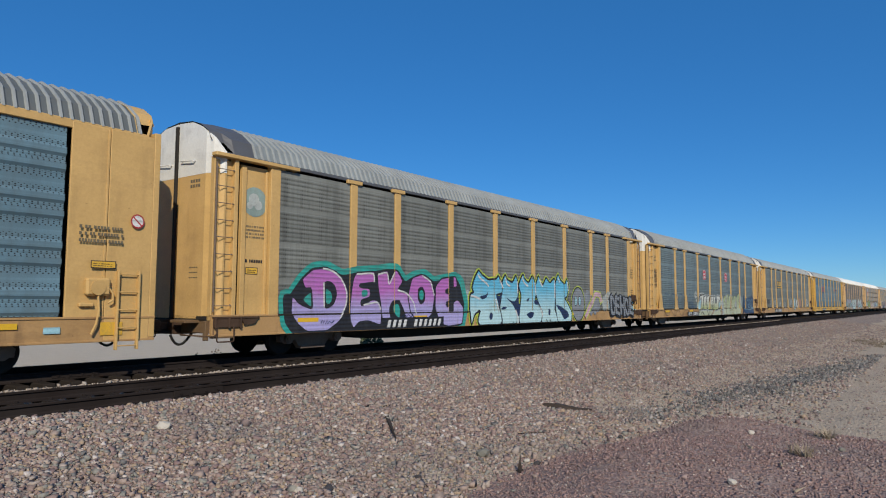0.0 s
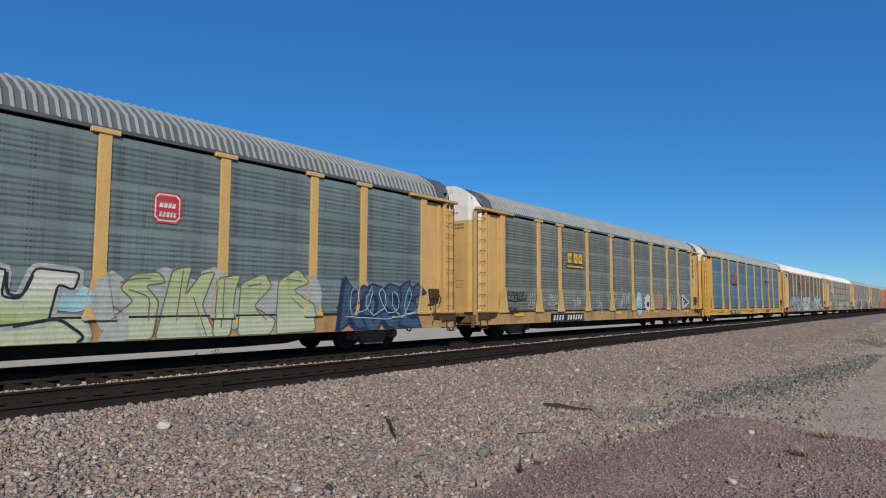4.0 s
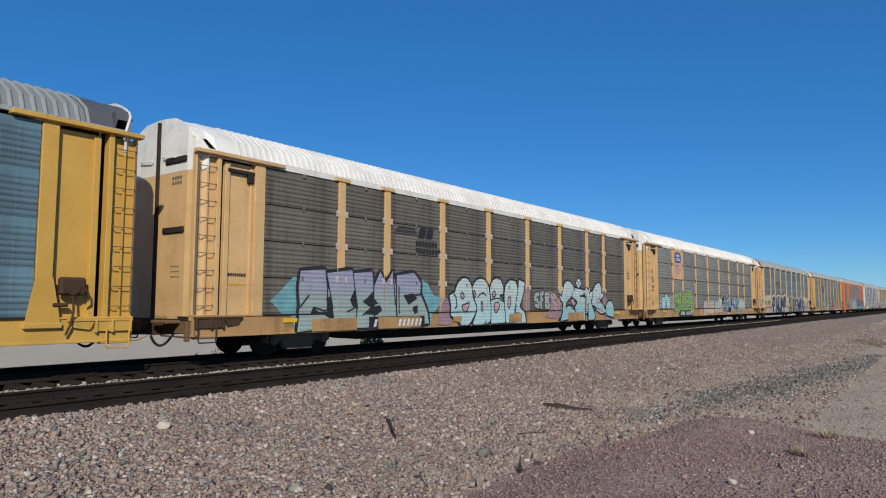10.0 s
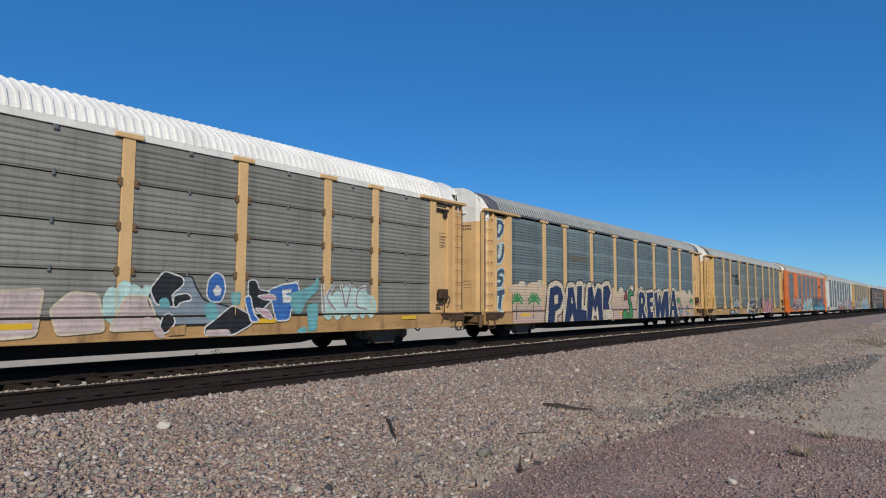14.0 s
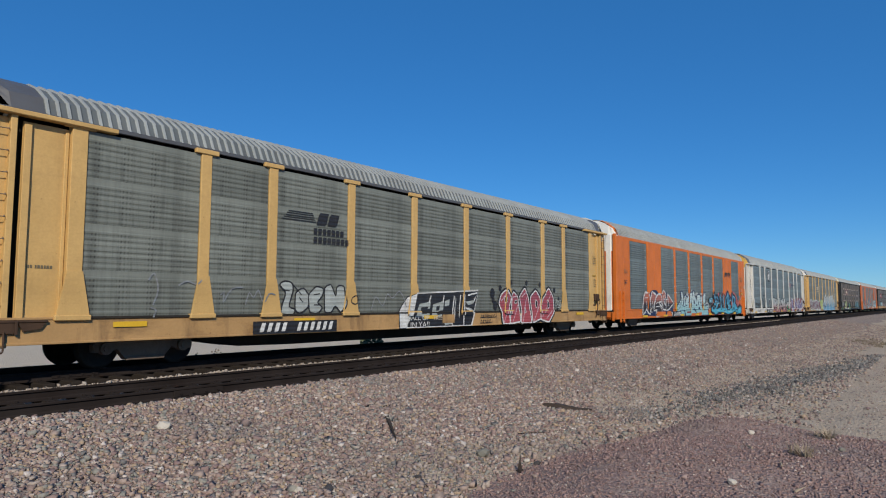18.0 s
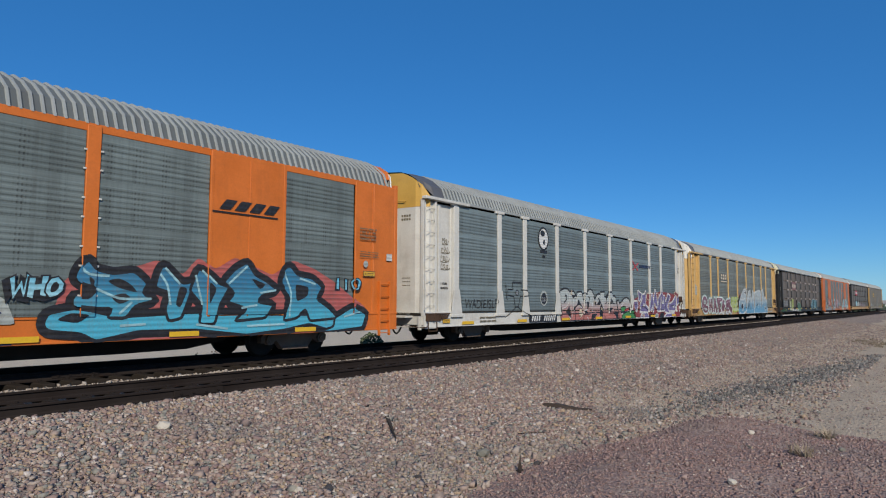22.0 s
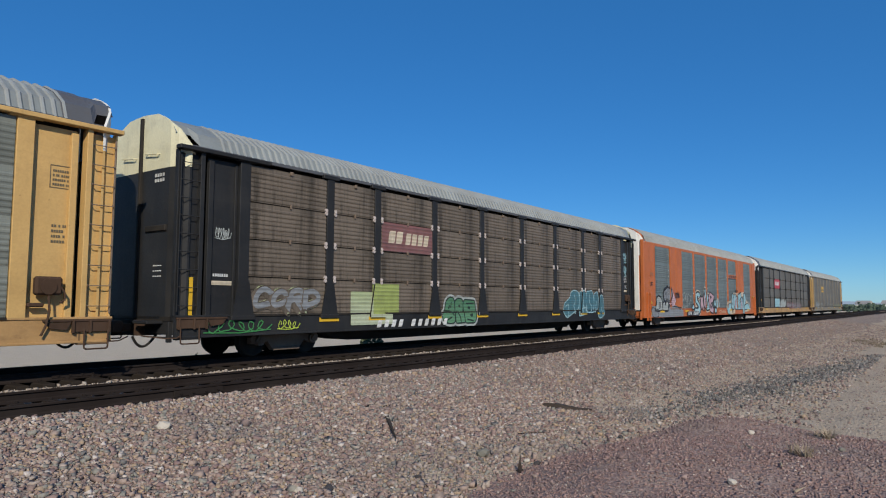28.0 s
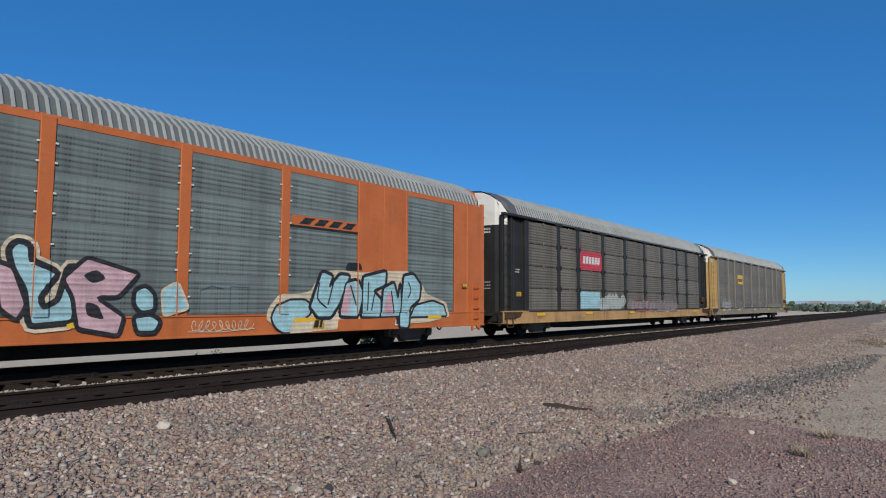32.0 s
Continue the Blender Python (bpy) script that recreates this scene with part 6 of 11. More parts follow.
p.lines([[(10.92, 2.41), (11.12, 2.25), (11.46, 2.13), (11.65, 2.00)],
         [(12.41, 2.27), (12.66, 1.95)],
         [(12.83, 2.36), (12.89, 2.12), (13.16, 2.04)],
         [(13.70, 2.24), (13.74, 1.77)],
         [(14.08, 2.43), (14.24, 2.18), (14.56, 2.07)],
         [(15.08, 2.24), (15.18, 1.71)],
         [(15.47, 2.41), (15.65, 2.19), (15.78, 2.09)],
         [(16.87, 2.37), (16.87, 1.62)],
         [(17.17, 2.50), (17.34, 2.30)],
         [(18.09, 2.34), (18.16, 1.95)],
         [(10.46, 1.64), (10.82, 1.60), (11.04, 1.54)],
         [(12.07, 1.55), (12.31, 1.06)],
         [(13.54, 1.12), (13.72, 0.81), (13.73, 0.60)],
         [(15.59, 1.25), (15.74, 0.83)]], 0.07, K_WHITE)
p.lines([[(13.30, 0.60), (13.36, 0.67), (13.44, 0.60), (13.36, 0.60)],
         [(13.53, 0.60), (13.58, 0.66), (13.67, 0.60)],
         [(15.97, 0.60), (16.07, 0.72), (16.19, 0.60)],
         [(16.26, 0.60), (16.37, 0.74), (16.45, 0.60)]], 0.03, K_BLACK, 0)
p.done()
p = Paint(1, "graffiti", "grey rounded figure with pink stripe")
p.cloud(19.2, 21.6, 0.8, 2.0, K_GREY, 5, 6)
p.disc(19.2, 1.35, 0.75, K_LIME, 0.85).disc(19.2, 1.35, 0.70, K_BLACK, 0.80).disc(19.2, 1.35, 0.64, K_GREY, 0.74)
p.disc(18.95, 1.5, 0.14, K_BLACK, 0.24).disc(19.35, 1.5, 0.14, K_BLACK, 0.24).disc(18.95, 1.5, 0.11, K_SKYB, 0.2).disc(19.35, 1.5, 0.11, K_SKYB, 0.2)
p.ribbon([(19.9, 0.75), (20.5, 1.3), (21.1, 1.85), (21.6, 1.8), (21.8, 1.4)], 0.36, K_LIME).ribbon([(19.9, 0.75), (20.5, 1.3), (21.1, 1.85), (21.6, 1.8), (21.8, 1.45)], 0.24, K_PINK).done()
p = Paint(1, "graffiti", "silver outlined lettering on pale blue")
p.cloud(22.0, 22.9, 1.0, 2.0, K_SOFT, 4, 4)
p.cloud(22.8, 26.2, 0.8, 1.75, K_SKYB, 6, 6)
p.word("DEHOE", 22.9, 25.9, 0.75, 1.75, [(0.07, K_BLACK), (0.0, K_GREY)], 0.0, 0.05).done()
p = Paint(1, "emblem", "faded round green emblem")
K_EMB = spray("faded_teal_emblem", (0.24, 0.32, 0.29), rib=0.0)
K_EMBW = spray("faded_pale_emblem", (0.42, 0.45, 0.42), rib=0.0)
p.disc(1.2, 3.85, 0.37, K_EMB).disc(1.17, 3.9, 0.16, K_EMBW).disc(1.3, 3.78, 0.12, K_EMBW).disc(1.05, 3.75, 0.09, K_EMBW).done()
plate_number(1, 5.95, 8.7, 0.63, 0.88)
placard(1, 1.15, 2.15)
data_block(1, 0.95, 1.5, 2.35, 2.5, 1, mat=K_BLACK)
data_block(1, 0.95, 1.5, 2.95, 3.3, 4)
data_block(1, 26.0, 26.32, 2.8, 3.3, 4, True)
data_block(1, 26.0, 26.35, 1.6, 2.2, 5)

# wagon 2
p = Paint(2, "graffiti", "white and olive outlined lettering on pale blue")
p.form([(8.89, 1.44), (9.51, 1.71), (10.05, 1.63), (9.93, 1.32), (9.34, 1.06), (8.97, 0.97)], K_SKYB, soft=2)
p.form([(13.90, 1.74), (14.53, 1.81), (15.01, 1.56), (14.76, 1.16), (14.12, 1.24)], K_SKYB, soft=2)
p.form([(9.19, 0.75), (9.67, 1.08), (10.21, 1.26), (11.41, 1.16), (13.14, 1.18), (14.76, 1.07), (14.90, 0.70), (14.78, 0.60), (11.43, 0.60), (9.30, 0.60)], K_OLIVE, None, glow=K_SOFT, gw=0.12)
marks = [[(9.15, 1.70), (9.22, 1.86), (9.50, 1.99), (10.04, 2.07), (10.55, 2.06), (10.47, 1.83), (10.37, 1.38), (10.29, 1.04), (9.67, 0.96), (9.73, 1.14), (9.95, 1.44), (10.00, 1.82), (9.64, 1.78), (9.39, 1.63)],
         [(10.56, 1.90), (11.16, 1.98), (10.96, 1.45), (10.91, 1.24), (11.16, 1.61), (11.30, 1.45), (11.13, 1.03), (10.30, 1.02), (10.43, 1.45)],
         [(11.32, 1.92), (11.87, 2.00), (11.69, 1.39), (12.01, 1.93), (12.28, 1.91), (12.21, 1.02), (11.33, 0.98), (11.27, 1.45)],
         [(12.22, 1.85), (12.78, 1.96), (13.14, 1.00), (12.28, 0.96)],
         [(12.89, 1.89), (13.38, 1.98), (13.32, 1.47), (13.63, 1.42), (13.86, 2.00), (14.67, 1.94), (14.57, 1.60), (14.27, 1.72), (14.13, 1.02), (13.14, 0.94)]]
for q in marks:
    p.form(q, K_SOFT, K_SOFT, 0.22)
for i, q in enumerate(marks):
    p.who = i + 1
    p.form(q, K_WHGREEN, K_BLACK, 0.045, soft=1)
p.who = 0
p.lines([[(10.50, 1.96), (10.37, 1.51), (10.30, 1.07)],
         [(11.16, 1.91), (10.96, 1.42), (10.94, 1.22), (11.21, 1.48), (11.16, 1.03)],
         [(11.72, 1.39), (12.04, 1.87)],
         [(12.41, 1.21), (12.61, 1.67), (12.81, 1.04)],
         [(12.37, 1.21), (12.84, 1.25)],
         [(13.39, 1.91), (13.40, 1.50), (13.67, 1.47), (13.82, 1.87)],
         [(9.21, 1.65), (9.32, 1.85), (9.77, 1.96), (10.49, 2.03)],
         [(9.19, 0.73), (9.67, 1.05), (10.29, 1.04)],
         [(9.68, 0.69), (9.97, 0.88), (10.55, 0.60)],
         [(11.13, 0.99), (11.53, 0.60)],
         [(11.84, 0.97), (11.72, 0.60)],
         [(12.78, 0.95), (12.26, 0.60)],
         [(13.53, 0.94), (14.29, 1.08), (14.81, 0.70), (14.65, 0.60)]], 0.06, K_BLACK)
p.form([(12.12, 0.60), (12.78, 0.95), (13.00, 0.92), (12.43, 0.60)], K_ROSY, K_BLACK, 0.03, soft=0)
p.done()
p = Paint(2, "graffiti", "pale olive lettering with thin dark outlines")
p.cloud(15.0, 20.9, 0.75, 2.1, K_SOFT, 10, 10)
marks = [[(15.21, 0.60), (15.25, 1.00), (15.77, 1.40), (15.46, 1.67), (15.76, 1.97), (16.32, 2.02), (16.48, 1.79), (16.01, 1.73), (16.33, 1.40), (16.20, 0.60)],
         [(16.25, 0.60), (16.62, 2.08), (17.09, 2.18), (16.94, 1.52), (17.31, 2.01), (17.69, 2.09), (17.37, 1.32), (17.76, 0.60)],
         [(17.65, 0.60), (17.74, 1.94), (18.40, 2.04), (18.26, 1.68), (18.13, 0.60)],
         [(18.33, 0.60), (18.40, 1.83), (19.09, 2.10), (19.34, 1.79), (18.79, 1.28), (19.47, 0.95), (19.32, 0.60)],
         [(19.47, 0.60), (19.53, 1.92), (20.17, 2.25), (20.58, 1.91), (20.01, 1.70), (20.72, 1.32), (20.79, 0.63)]]
for i, q in enumerate(marks):
    p.who = i + 1
    p.form(q, K_OLIVE, K_STEN, 0.035, soft=1)
p.who = 0
p.lines([[(15.46, 1.77), (15.77, 1.87), (16.13, 1.88)],
         [(15.65, 1.64), (16.13, 1.49), (16.09, 0.99)],
         [(16.88, 2.09), (16.74, 0.98)],
         [(17.15, 1.49), (17.49, 0.63)],
         [(17.91, 1.92), (17.87, 0.79)],
         [(18.61, 1.77), (19.00, 1.84)],
         [(18.85, 1.23), (19.16, 0.95)],
         [(19.78, 1.98), (20.31, 1.94)],
         [(19.95, 1.51), (20.38, 1.22)],
         [(15.31, 1.32), (15.66, 1.08)]], 0.03, K_STEN)
p.form([(15.04, 0.60), (15.25, 1.00), (15.66, 1.24), (15.67, 0.60)], K_SOFT)
p.form([(17.16, 0.98), (17.49, 0.71), (17.30, 0.60)], K_SOFT)
p.done()
p = Paint(2, "graffiti", "dark navy scribbled lettering")
p.word("KOSE", 21.8, 25.2, 0.68, 1.95, [(0.10, K_NAVY), (0.02, K_BLUEL)], 0.2, 0.12).scrawl(21.9, 25.3, 0.9, 1.9, K_SKYB, 5, 0.03, 5).done()
p = Paint(2, "graffiti", "thin dark blue outline lettering")
for i, u in enumerate((2.3, 3.6, 5.0, 6.9)):
    p.ribbon([(u, 1.15), (u, 1.8), (u + 0.3, 2.0), (u + 0.9, 1.95), (u + 1.05, 1.6), (u + 1.0, 1.2)], 0.03, K_BLUEL)
    p.ribbon([(u + 0.3, 1.2), (u + 0.45, 1.6), (u + 0.7, 1.55), (u + 0.75, 1.2)], 0.03, K_BLUEL)
    p.ribbon([(u - 0.1, 1.05), (u + 0.3, 0.72), (u + 0.8, 0.66), (u + 1.1, 1.0)], 0.03, K_BLACK)
p.scrawl(7.0, 8.3, 1.15, 1.6, K_BLUEL, 3, 0.025, 6).done()
p = Paint(2, "graffiti", "white oval with black scribble")
p.disc(8.7, 2.0, 0.32, K_SOFT, 0.24).scrawl(8.48, 8.92, 1.93, 2.1, K_BLACK, 2, 0.02, 3).disc(8.78, 1.62, 0.09, K_CREAM).done()
for u in (10.8, 16.45):
    p = Paint(2, "emblem", "red rounded square emblem with white outline")
    w = 0.34
    oct_ = [(-w, -w + 0.1), (-w + 0.1, -w), (w - 0.1, -w), (w, -w + 0.1), (w, w - 0.1), (w - 0.1, w), (-w + 0.1, w), (-w, w - 0.1)]
    for s, m in ((1.0, K_RED2), (0.88, K_WHITE), (0.78, K_RED2)):
        p.poly([(u + a * s, 3.42 + b * s) for a, b in oct_], m)
    p.bars(u - 0.2, u + 0.2, 3.22, 3.62, K_WHITE, 2, 3, 0.02, 0.5).done()
plate_number(2, 6.9, 9.0, 0.61, 0.82)
data_block(2, 0.95, 1.45, 3.9, 4.25, 4)
p = Paint(2, "graffiti", "black handstyle tags on the corner bay")
for i in range(4):
    p.scrawl(0.95, 1.55, 2.35 + 0.28 * i, 2.62 + 0.28 * i, K_BLACK, 11 + i, 0.025, 4)
p.done()
placard(2, 1.45, 1.35, 0.2, 0.2)

# wagon 3
p = Paint(3, "emblem", "yellow block emblem with dark edge and underline")
for i, u in enumerate((7.2, 7.8, 8.3)):
    p.rect(u - 0.02, u + 0.5, 3.17, 3.70, K_BLACK)
    p.step -= 1
p.step += 1
for i, u in enumerate((7.2, 7.8, 8.3)):
    p.rect(u + 0.02, u + 0.44, 3.21, 3.66, K_YLW)
    p.rect(u + 0.16, u + (0.44 if i == 0 else 0.3), 3.36, 3.5, SCREEN_OLIVE)
p.rect(7.12, 8.84, 2.98, 3.12, K_BLACK).rect(7.16, 8.80, 3.01, 3.09, K_YLW).done()
p = Paint(3, "graffiti", "pale handstyle tags sprayed on the screens")
p.lines([[(12.27, 2.04), (12.84, 1.72), (12.25, 1.39)],
         [(12.93, 1.25), (13.17, 1.59), (13.27, 1.05), (13.50, 1.88), (13.43, 1.32)],
         [(13.49, 2.30), (13.49, 1.25), (13.76, 2.02), (13.84, 1.32), (13.94, 2.17)],
         [(14.13, 1.89), (14.05, 1.25), (14.31, 1.97), (14.27, 1.39), (14.59, 1.98)],
         [(14.40, 2.05), (14.33, 1.32), (14.57, 1.61), (14.52, 1.03), (14.15, 1.01), (14.46, 1.25)]], 0.07, K_SOFT)
p.lines([[(20.75, 2.17), (20.91, 1.13)],
         [(21.23, 1.99), (21.07, 1.04), (21.56, 1.80)],
         [(21.90, 2.20), (21.80, 1.22), (22.35, 1.92)],
         [(21.56, 1.71), (21.90, 1.32)],
         [(22.71, 1.92), (22.42, 1.12), (23.15, 1.42), (22.60, 1.22)],
         [(23.34, 1.52), (23.99, 1.63), (23.45, 1.22), (24.11, 1.42)]], 0.07, K_SOFT)
p.lines([[(10.23, 1.67), (10.38, 1.14)],
         [(10.48, 1.74), (10.36, 1.44)],
         [(10.61, 1.68), (10.57, 1.14), (10.81, 1.56)],
         [(10.80, 1.62), (10.94, 1.50), (10.79, 1.26), (10.97, 1.32)],
         [(10.64, 0.96), (10.82, 1.08), (11.03, 1.02), (10.83, 0.90), (10.64, 0.99)]], 0.05, K_SOFT)
p.lines([[(7.72, 1.52), (7.81, 1.62), (7.88, 1.12)],
         [(7.95, 1.57), (7.92, 1.17), (8.05, 1.42)],
         [(8.13, 1.63), (8.14, 1.12), (8.20, 1.73)],
         [(8.32, 1.68), (8.30, 1.16), (8.47, 1.69), (8.54, 1.16)],
         [(8.24, 1.42), (8.55, 1.37)]], 0.06, K_SOFT)
p.done()
for u0, u1, z0, z1, m, sd, w, lp in ((2.0, 3.5, 1.45, 1.9, K_BLACK, 1, 0.045, 6), (2.05, 2.9, 0.98, 1.28, K_BLACK, 2, 0.04, 4), (3.6, 4.35, 1.15, 1.85, K_SOFT, 3, 0.04, 4), (4.75, 5.2, 1.45, 1.7, K_SOFT, 14, 0.03, 3), (5.3, 6.35, 1.3, 1.85, K_SOFT, 4, 0.05, 6), (5.55, 6.1, 1.02, 1.25, K_SOFT, 15, 0.035, 3), (10.4, 11.0, 0.98, 1.3, K_SOFT, 7, 0.045, 3)):
    Paint(3, "graffiti", "quick black tag" if m is K_BLACK else "thin pale tag").scrawl(u0, u1, z0, z1, m, sd, w, lp).done()
p = Paint(3, "graffiti", "pale blue and white rounded shapes with black edge")
p.disc(15.9, 1.4, 0.50, K_BLACK, 0.72).disc(15.9, 1.4, 0.46, K_SKYB, 0.68)
p.disc(15.75, 1.65, 0.12, K_WHITE).disc(16.05, 1.65, 0.12, K_WHITE).ribbon([(15.6, 1.2), (15.9, 1.1), (16.2, 1.2)], 0.05, K_BLACK)
p.poly([(17.2 + (0.62 if i % 2 else 0.42) * math.cos(i * math.pi / 11), 1.45 + (0.56 if i % 2 else 0.38) * math.sin(i * math.pi / 11)) for i in range(22)], K_WHITE)
p.disc(17.25, 1.35, 0.2, K_BLACK, 0.16).done()
p = Paint(3, "graffiti", "faded pinkish round patch")
K_ROSE = spray("dusty_rose_spray", (0.36, 0.20, 0.13))
p.disc(18.6, 1.55, 0.45, K_ROSE, 0.45).disc(18.98, 1.68, 0.42, K_ROSE, 0.46).disc(19.38, 1.55, 0.45, K_ROSE, 0.42).disc(18.98, 1.35, 0.62, K_ROSE, 0.42).done()
p = Paint(3, "graffiti", "black arrow shape with white edge")
p.poly([(23.45, 2.02), (24.95, 1.5), (23.45, 1.0)], K_WHITE).poly([(23.58, 1.86), (24.62, 1.5), (23.58, 1.17)], K_BLACK).poly([(23.45, 1.68), (23.98, 1.5), (23.45, 1.36)], K_WHITE).done()
plate_number(3, 5.7, 8.6)
p = Paint(3, "graffiti", "black handwritten tag on the end panel")
for i in range(4):
    p.scrawl(25.95, 26.4, 3.15 + 0.33 * i, 3.4 + 0.33 * i, K_BLACK, 31 + i, 0.03, 3)
p.done()
data_block(3, 26.0, 26.3, 2.5, 2.8, 3, True)
placard(3, 26.1, 1.35, 0.4, 0.16)

# wagon 4
p = Paint(4, "emblem", "red rounded worm-like emblem over a dark bar")
for u in (7.3, 8.15):
    p.ribbon([(u + 0.72, 3.68), (u + 0.12, 3.70), (u, 3.6), (u, 3.28), (u + 0.12, 3.17), (u + 0.72, 3.17)] if u < 8 else [(u, 3.17), (u, 3.62), (u + 0.08, 3.70), (u + 0.2, 3.66), (u + 0.5, 3.22), (u + 0.62, 3.18), (u + 0.7, 3.28), (u + 0.7, 3.72)], 0.13, K_RED2)
p.blocks(7.25, 8.9, 2.86, 3.02, 9, K_BLACK, 0.0).done()
for k in (4, 10):
    p = Paint(k, "emblem", "red crossed strokes beside a dark bar")
    p.ribbon([(18.12, 3.68), (18.5, 3.42), (18.9, 3.2)], 0.09, K_RED2).ribbon([(18.1, 3.2), (18.5, 3.42), (19.0, 3.62)], 0.07, K_RED2)
    p.blocks(19.05, 20.75, 3.36, 3.54, 9, K_NAVY, 0.04).done()
plate_number(4, 6.9, 9.2, 0.64, 0.86)
placard(4, 1.2, 0.86, 0.5, 0.13)
data_block(4, 9.9, 11.6, 0.86, 0.98, 1, mat=K_STEN)
data_block(4, 3.2, 4.4, 0.74, 0.98, 2, mat=K_STEN)
data_block(4, 12.8, 14.4, 0.74, 0.98, 2, mat=K_STEN)
p = Paint(4, "sill_sign", "brown block mark beside a white square sign")
p.bars(19.0, 20.4, 0.66, 0.98, K_DKRED, 1, 2, 0.06, 0.8).rect(20.9, 21.5, 0.68, 0.96, K_WHITE).rect(20.96, 21.2, 0.72, 0.9, K_NAVY).done()

# wagon 5
p = Paint(5, "graffiti", "lavender and mint block lettering with a turquoise arrow")
p.form([(2.13, 1.42), (2.42, 1.65), (2.69, 1.89), (2.89, 2.07), (3.06, 1.96), (3.05, 1.09), (2.92, 0.73), (2.78, 1.09), (2.50, 1.10), (2.32, 1.27)], K_AQUA, soft=0)
p.form([(7.94, 2.21), (8.50, 2.01), (8.82, 1.63), (9.30, 1.56), (9.05, 1.24), (8.73, 1.01), (8.63, 0.65), (8.25, 1.25)], K_AQUA, soft=0)
marks = [[(3.09, 2.23), (3.98, 2.30), (4.06, 1.81), (4.23, 1.69), (4.31, 0.70), (3.00, 0.60), (3.00, 0.75), (3.07, 1.32), (3.02, 1.78)],
         [(4.02, 2.20), (5.01, 2.33), (5.18, 1.84), (4.95, 1.45), (5.26, 1.22), (5.10, 0.65), (4.31, 0.65), (4.25, 1.32)],
         [(5.04, 2.23), (5.85, 2.32), (5.94, 1.73), (5.53, 1.43), (5.92, 1.19), (5.91, 0.65), (5.10, 0.65), (5.23, 1.26)],
         [(5.90, 1.86), (6.18, 2.34), (6.43, 2.01), (6.77, 2.38), (6.93, 1.89), (6.93, 0.69), (5.97, 0.65)],
         [(6.92, 2.23), (7.78, 2.36), (8.15, 2.04), (8.12, 1.69), (8.45, 1.20), (8.55, 0.71), (6.97, 0.67)]]
for q in marks:
    p.form(q, K_BLACK, K_BLACK, 0.16)
for i, q in enumerate(marks):
    p.who = i + 1
    p.form(q, K_LAV, K_BLACK, 0.05, soft=0)
p.who = 0
p.form([(3.48, 1.06), (3.56, 1.26), (3.76, 1.13), (4.02, 1.13), (4.25, 1.25), (4.29, 0.88), (3.89, 1.08)], K_BLACK, soft=0)
p.form([(4.02, 1.50), (4.21, 1.57), (4.25, 1.26), (4.06, 1.17)], K_BLACK, soft=0)
p.form([(4.92, 1.47), (5.22, 1.45), (5.26, 1.19), (5.05, 1.26)], K_BLACK, soft=0)
p.form([(5.47, 1.06), (5.78, 1.25), (6.18, 1.32), (6.29, 1.16), (6.03, 1.02)], K_BLACK, soft=0)
p.form([(5.50, 1.48), (5.88, 1.56), (6.12, 1.35), (5.69, 1.29)], K_BLACK, soft=0)
p.form([(7.27, 1.61), (7.70, 1.69), (7.96, 1.53), (7.52, 1.32)], K_BLACK, soft=0)
p.form([(7.71, 1.25), (7.97, 1.32), (7.97, 1.08), (7.78, 1.03)], K_BLACK, soft=0)
p.lines([[(3.09, 1.26), (3.40, 1.58)],
         [(3.47, 1.06), (3.56, 1.26), (3.96, 1.16), (4.29, 1.26)],
         [(4.06, 1.81), (4.06, 1.26)],
         [(4.95, 1.45), (5.20, 1.26), (4.82, 1.13)],
         [(5.45, 1.43), (5.89, 1.21), (5.42, 1.03)],
         [(6.77, 2.31), (6.88, 1.32)],
         [(7.04, 1.89), (7.06, 1.04)],
         [(7.27, 1.61), (8.12, 1.65)]], 0.05, K_BLACK, 0)
p.rect(6.1, 8.1, 0.62, 0.96, YELLOW_SILL).rect(3.5, 5.2, 0.62, 0.96, YELLOW_SILL)
p.done()
p = Paint(5, "graffiti", "mint white bubble lettering with pink ground")
p.form([(9.00, 0.66), (9.13, 1.27), (9.46, 1.60), (9.75, 1.44), (9.81, 0.63)], K_PINKY)
p.form([(14.60, 1.91), (15.10, 2.08), (15.23, 1.02), (14.72, 1.02)], K_PINKY)
marks = [[(9.65, 1.66), (10.00, 1.76), (10.05, 1.91), (10.24, 2.15), (10.52, 2.29), (10.79, 2.25), (11.03, 2.04), (11.13, 1.57), (11.38, 1.22), (11.25, 1.01), (10.98, 0.71), (10.79, 0.60), (10.34, 0.60), (10.20, 0.83), (9.72, 0.93), (9.78, 1.26)],
         [(11.03, 1.94), (11.27, 2.20), (11.58, 2.30), (11.93, 2.23), (12.14, 1.98), (12.21, 1.58), (12.33, 0.92), (12.18, 0.67), (11.84, 0.60), (11.20, 0.60), (11.03, 0.63), (11.29, 1.05), (11.39, 1.22), (11.16, 1.57)],
         [(12.17, 1.98), (12.39, 2.23), (12.66, 2.35), (13.00, 2.28), (13.19, 1.98), (13.18, 1.73), (12.88, 1.67), (13.26, 1.46), (13.29, 0.63), (12.69, 0.62), (12.25, 0.61), (12.27, 1.32)],
         [(13.22, 1.74), (13.31, 2.09), (13.66, 2.30), (14.06, 2.27), (14.25, 2.02), (14.23, 1.47), (14.06, 0.89), (13.85, 0.60), (13.29, 0.63)],
         [(14.26, 1.90), (14.30, 2.34), (14.83, 2.22), (14.70, 1.77), (14.39, 1.25), (14.78, 1.02), (14.87, 0.60), (13.89, 0.60), (13.96, 1.03)]]
for q in marks:
    p.form(q, K_BLACK, K_BLACK, 0.12)
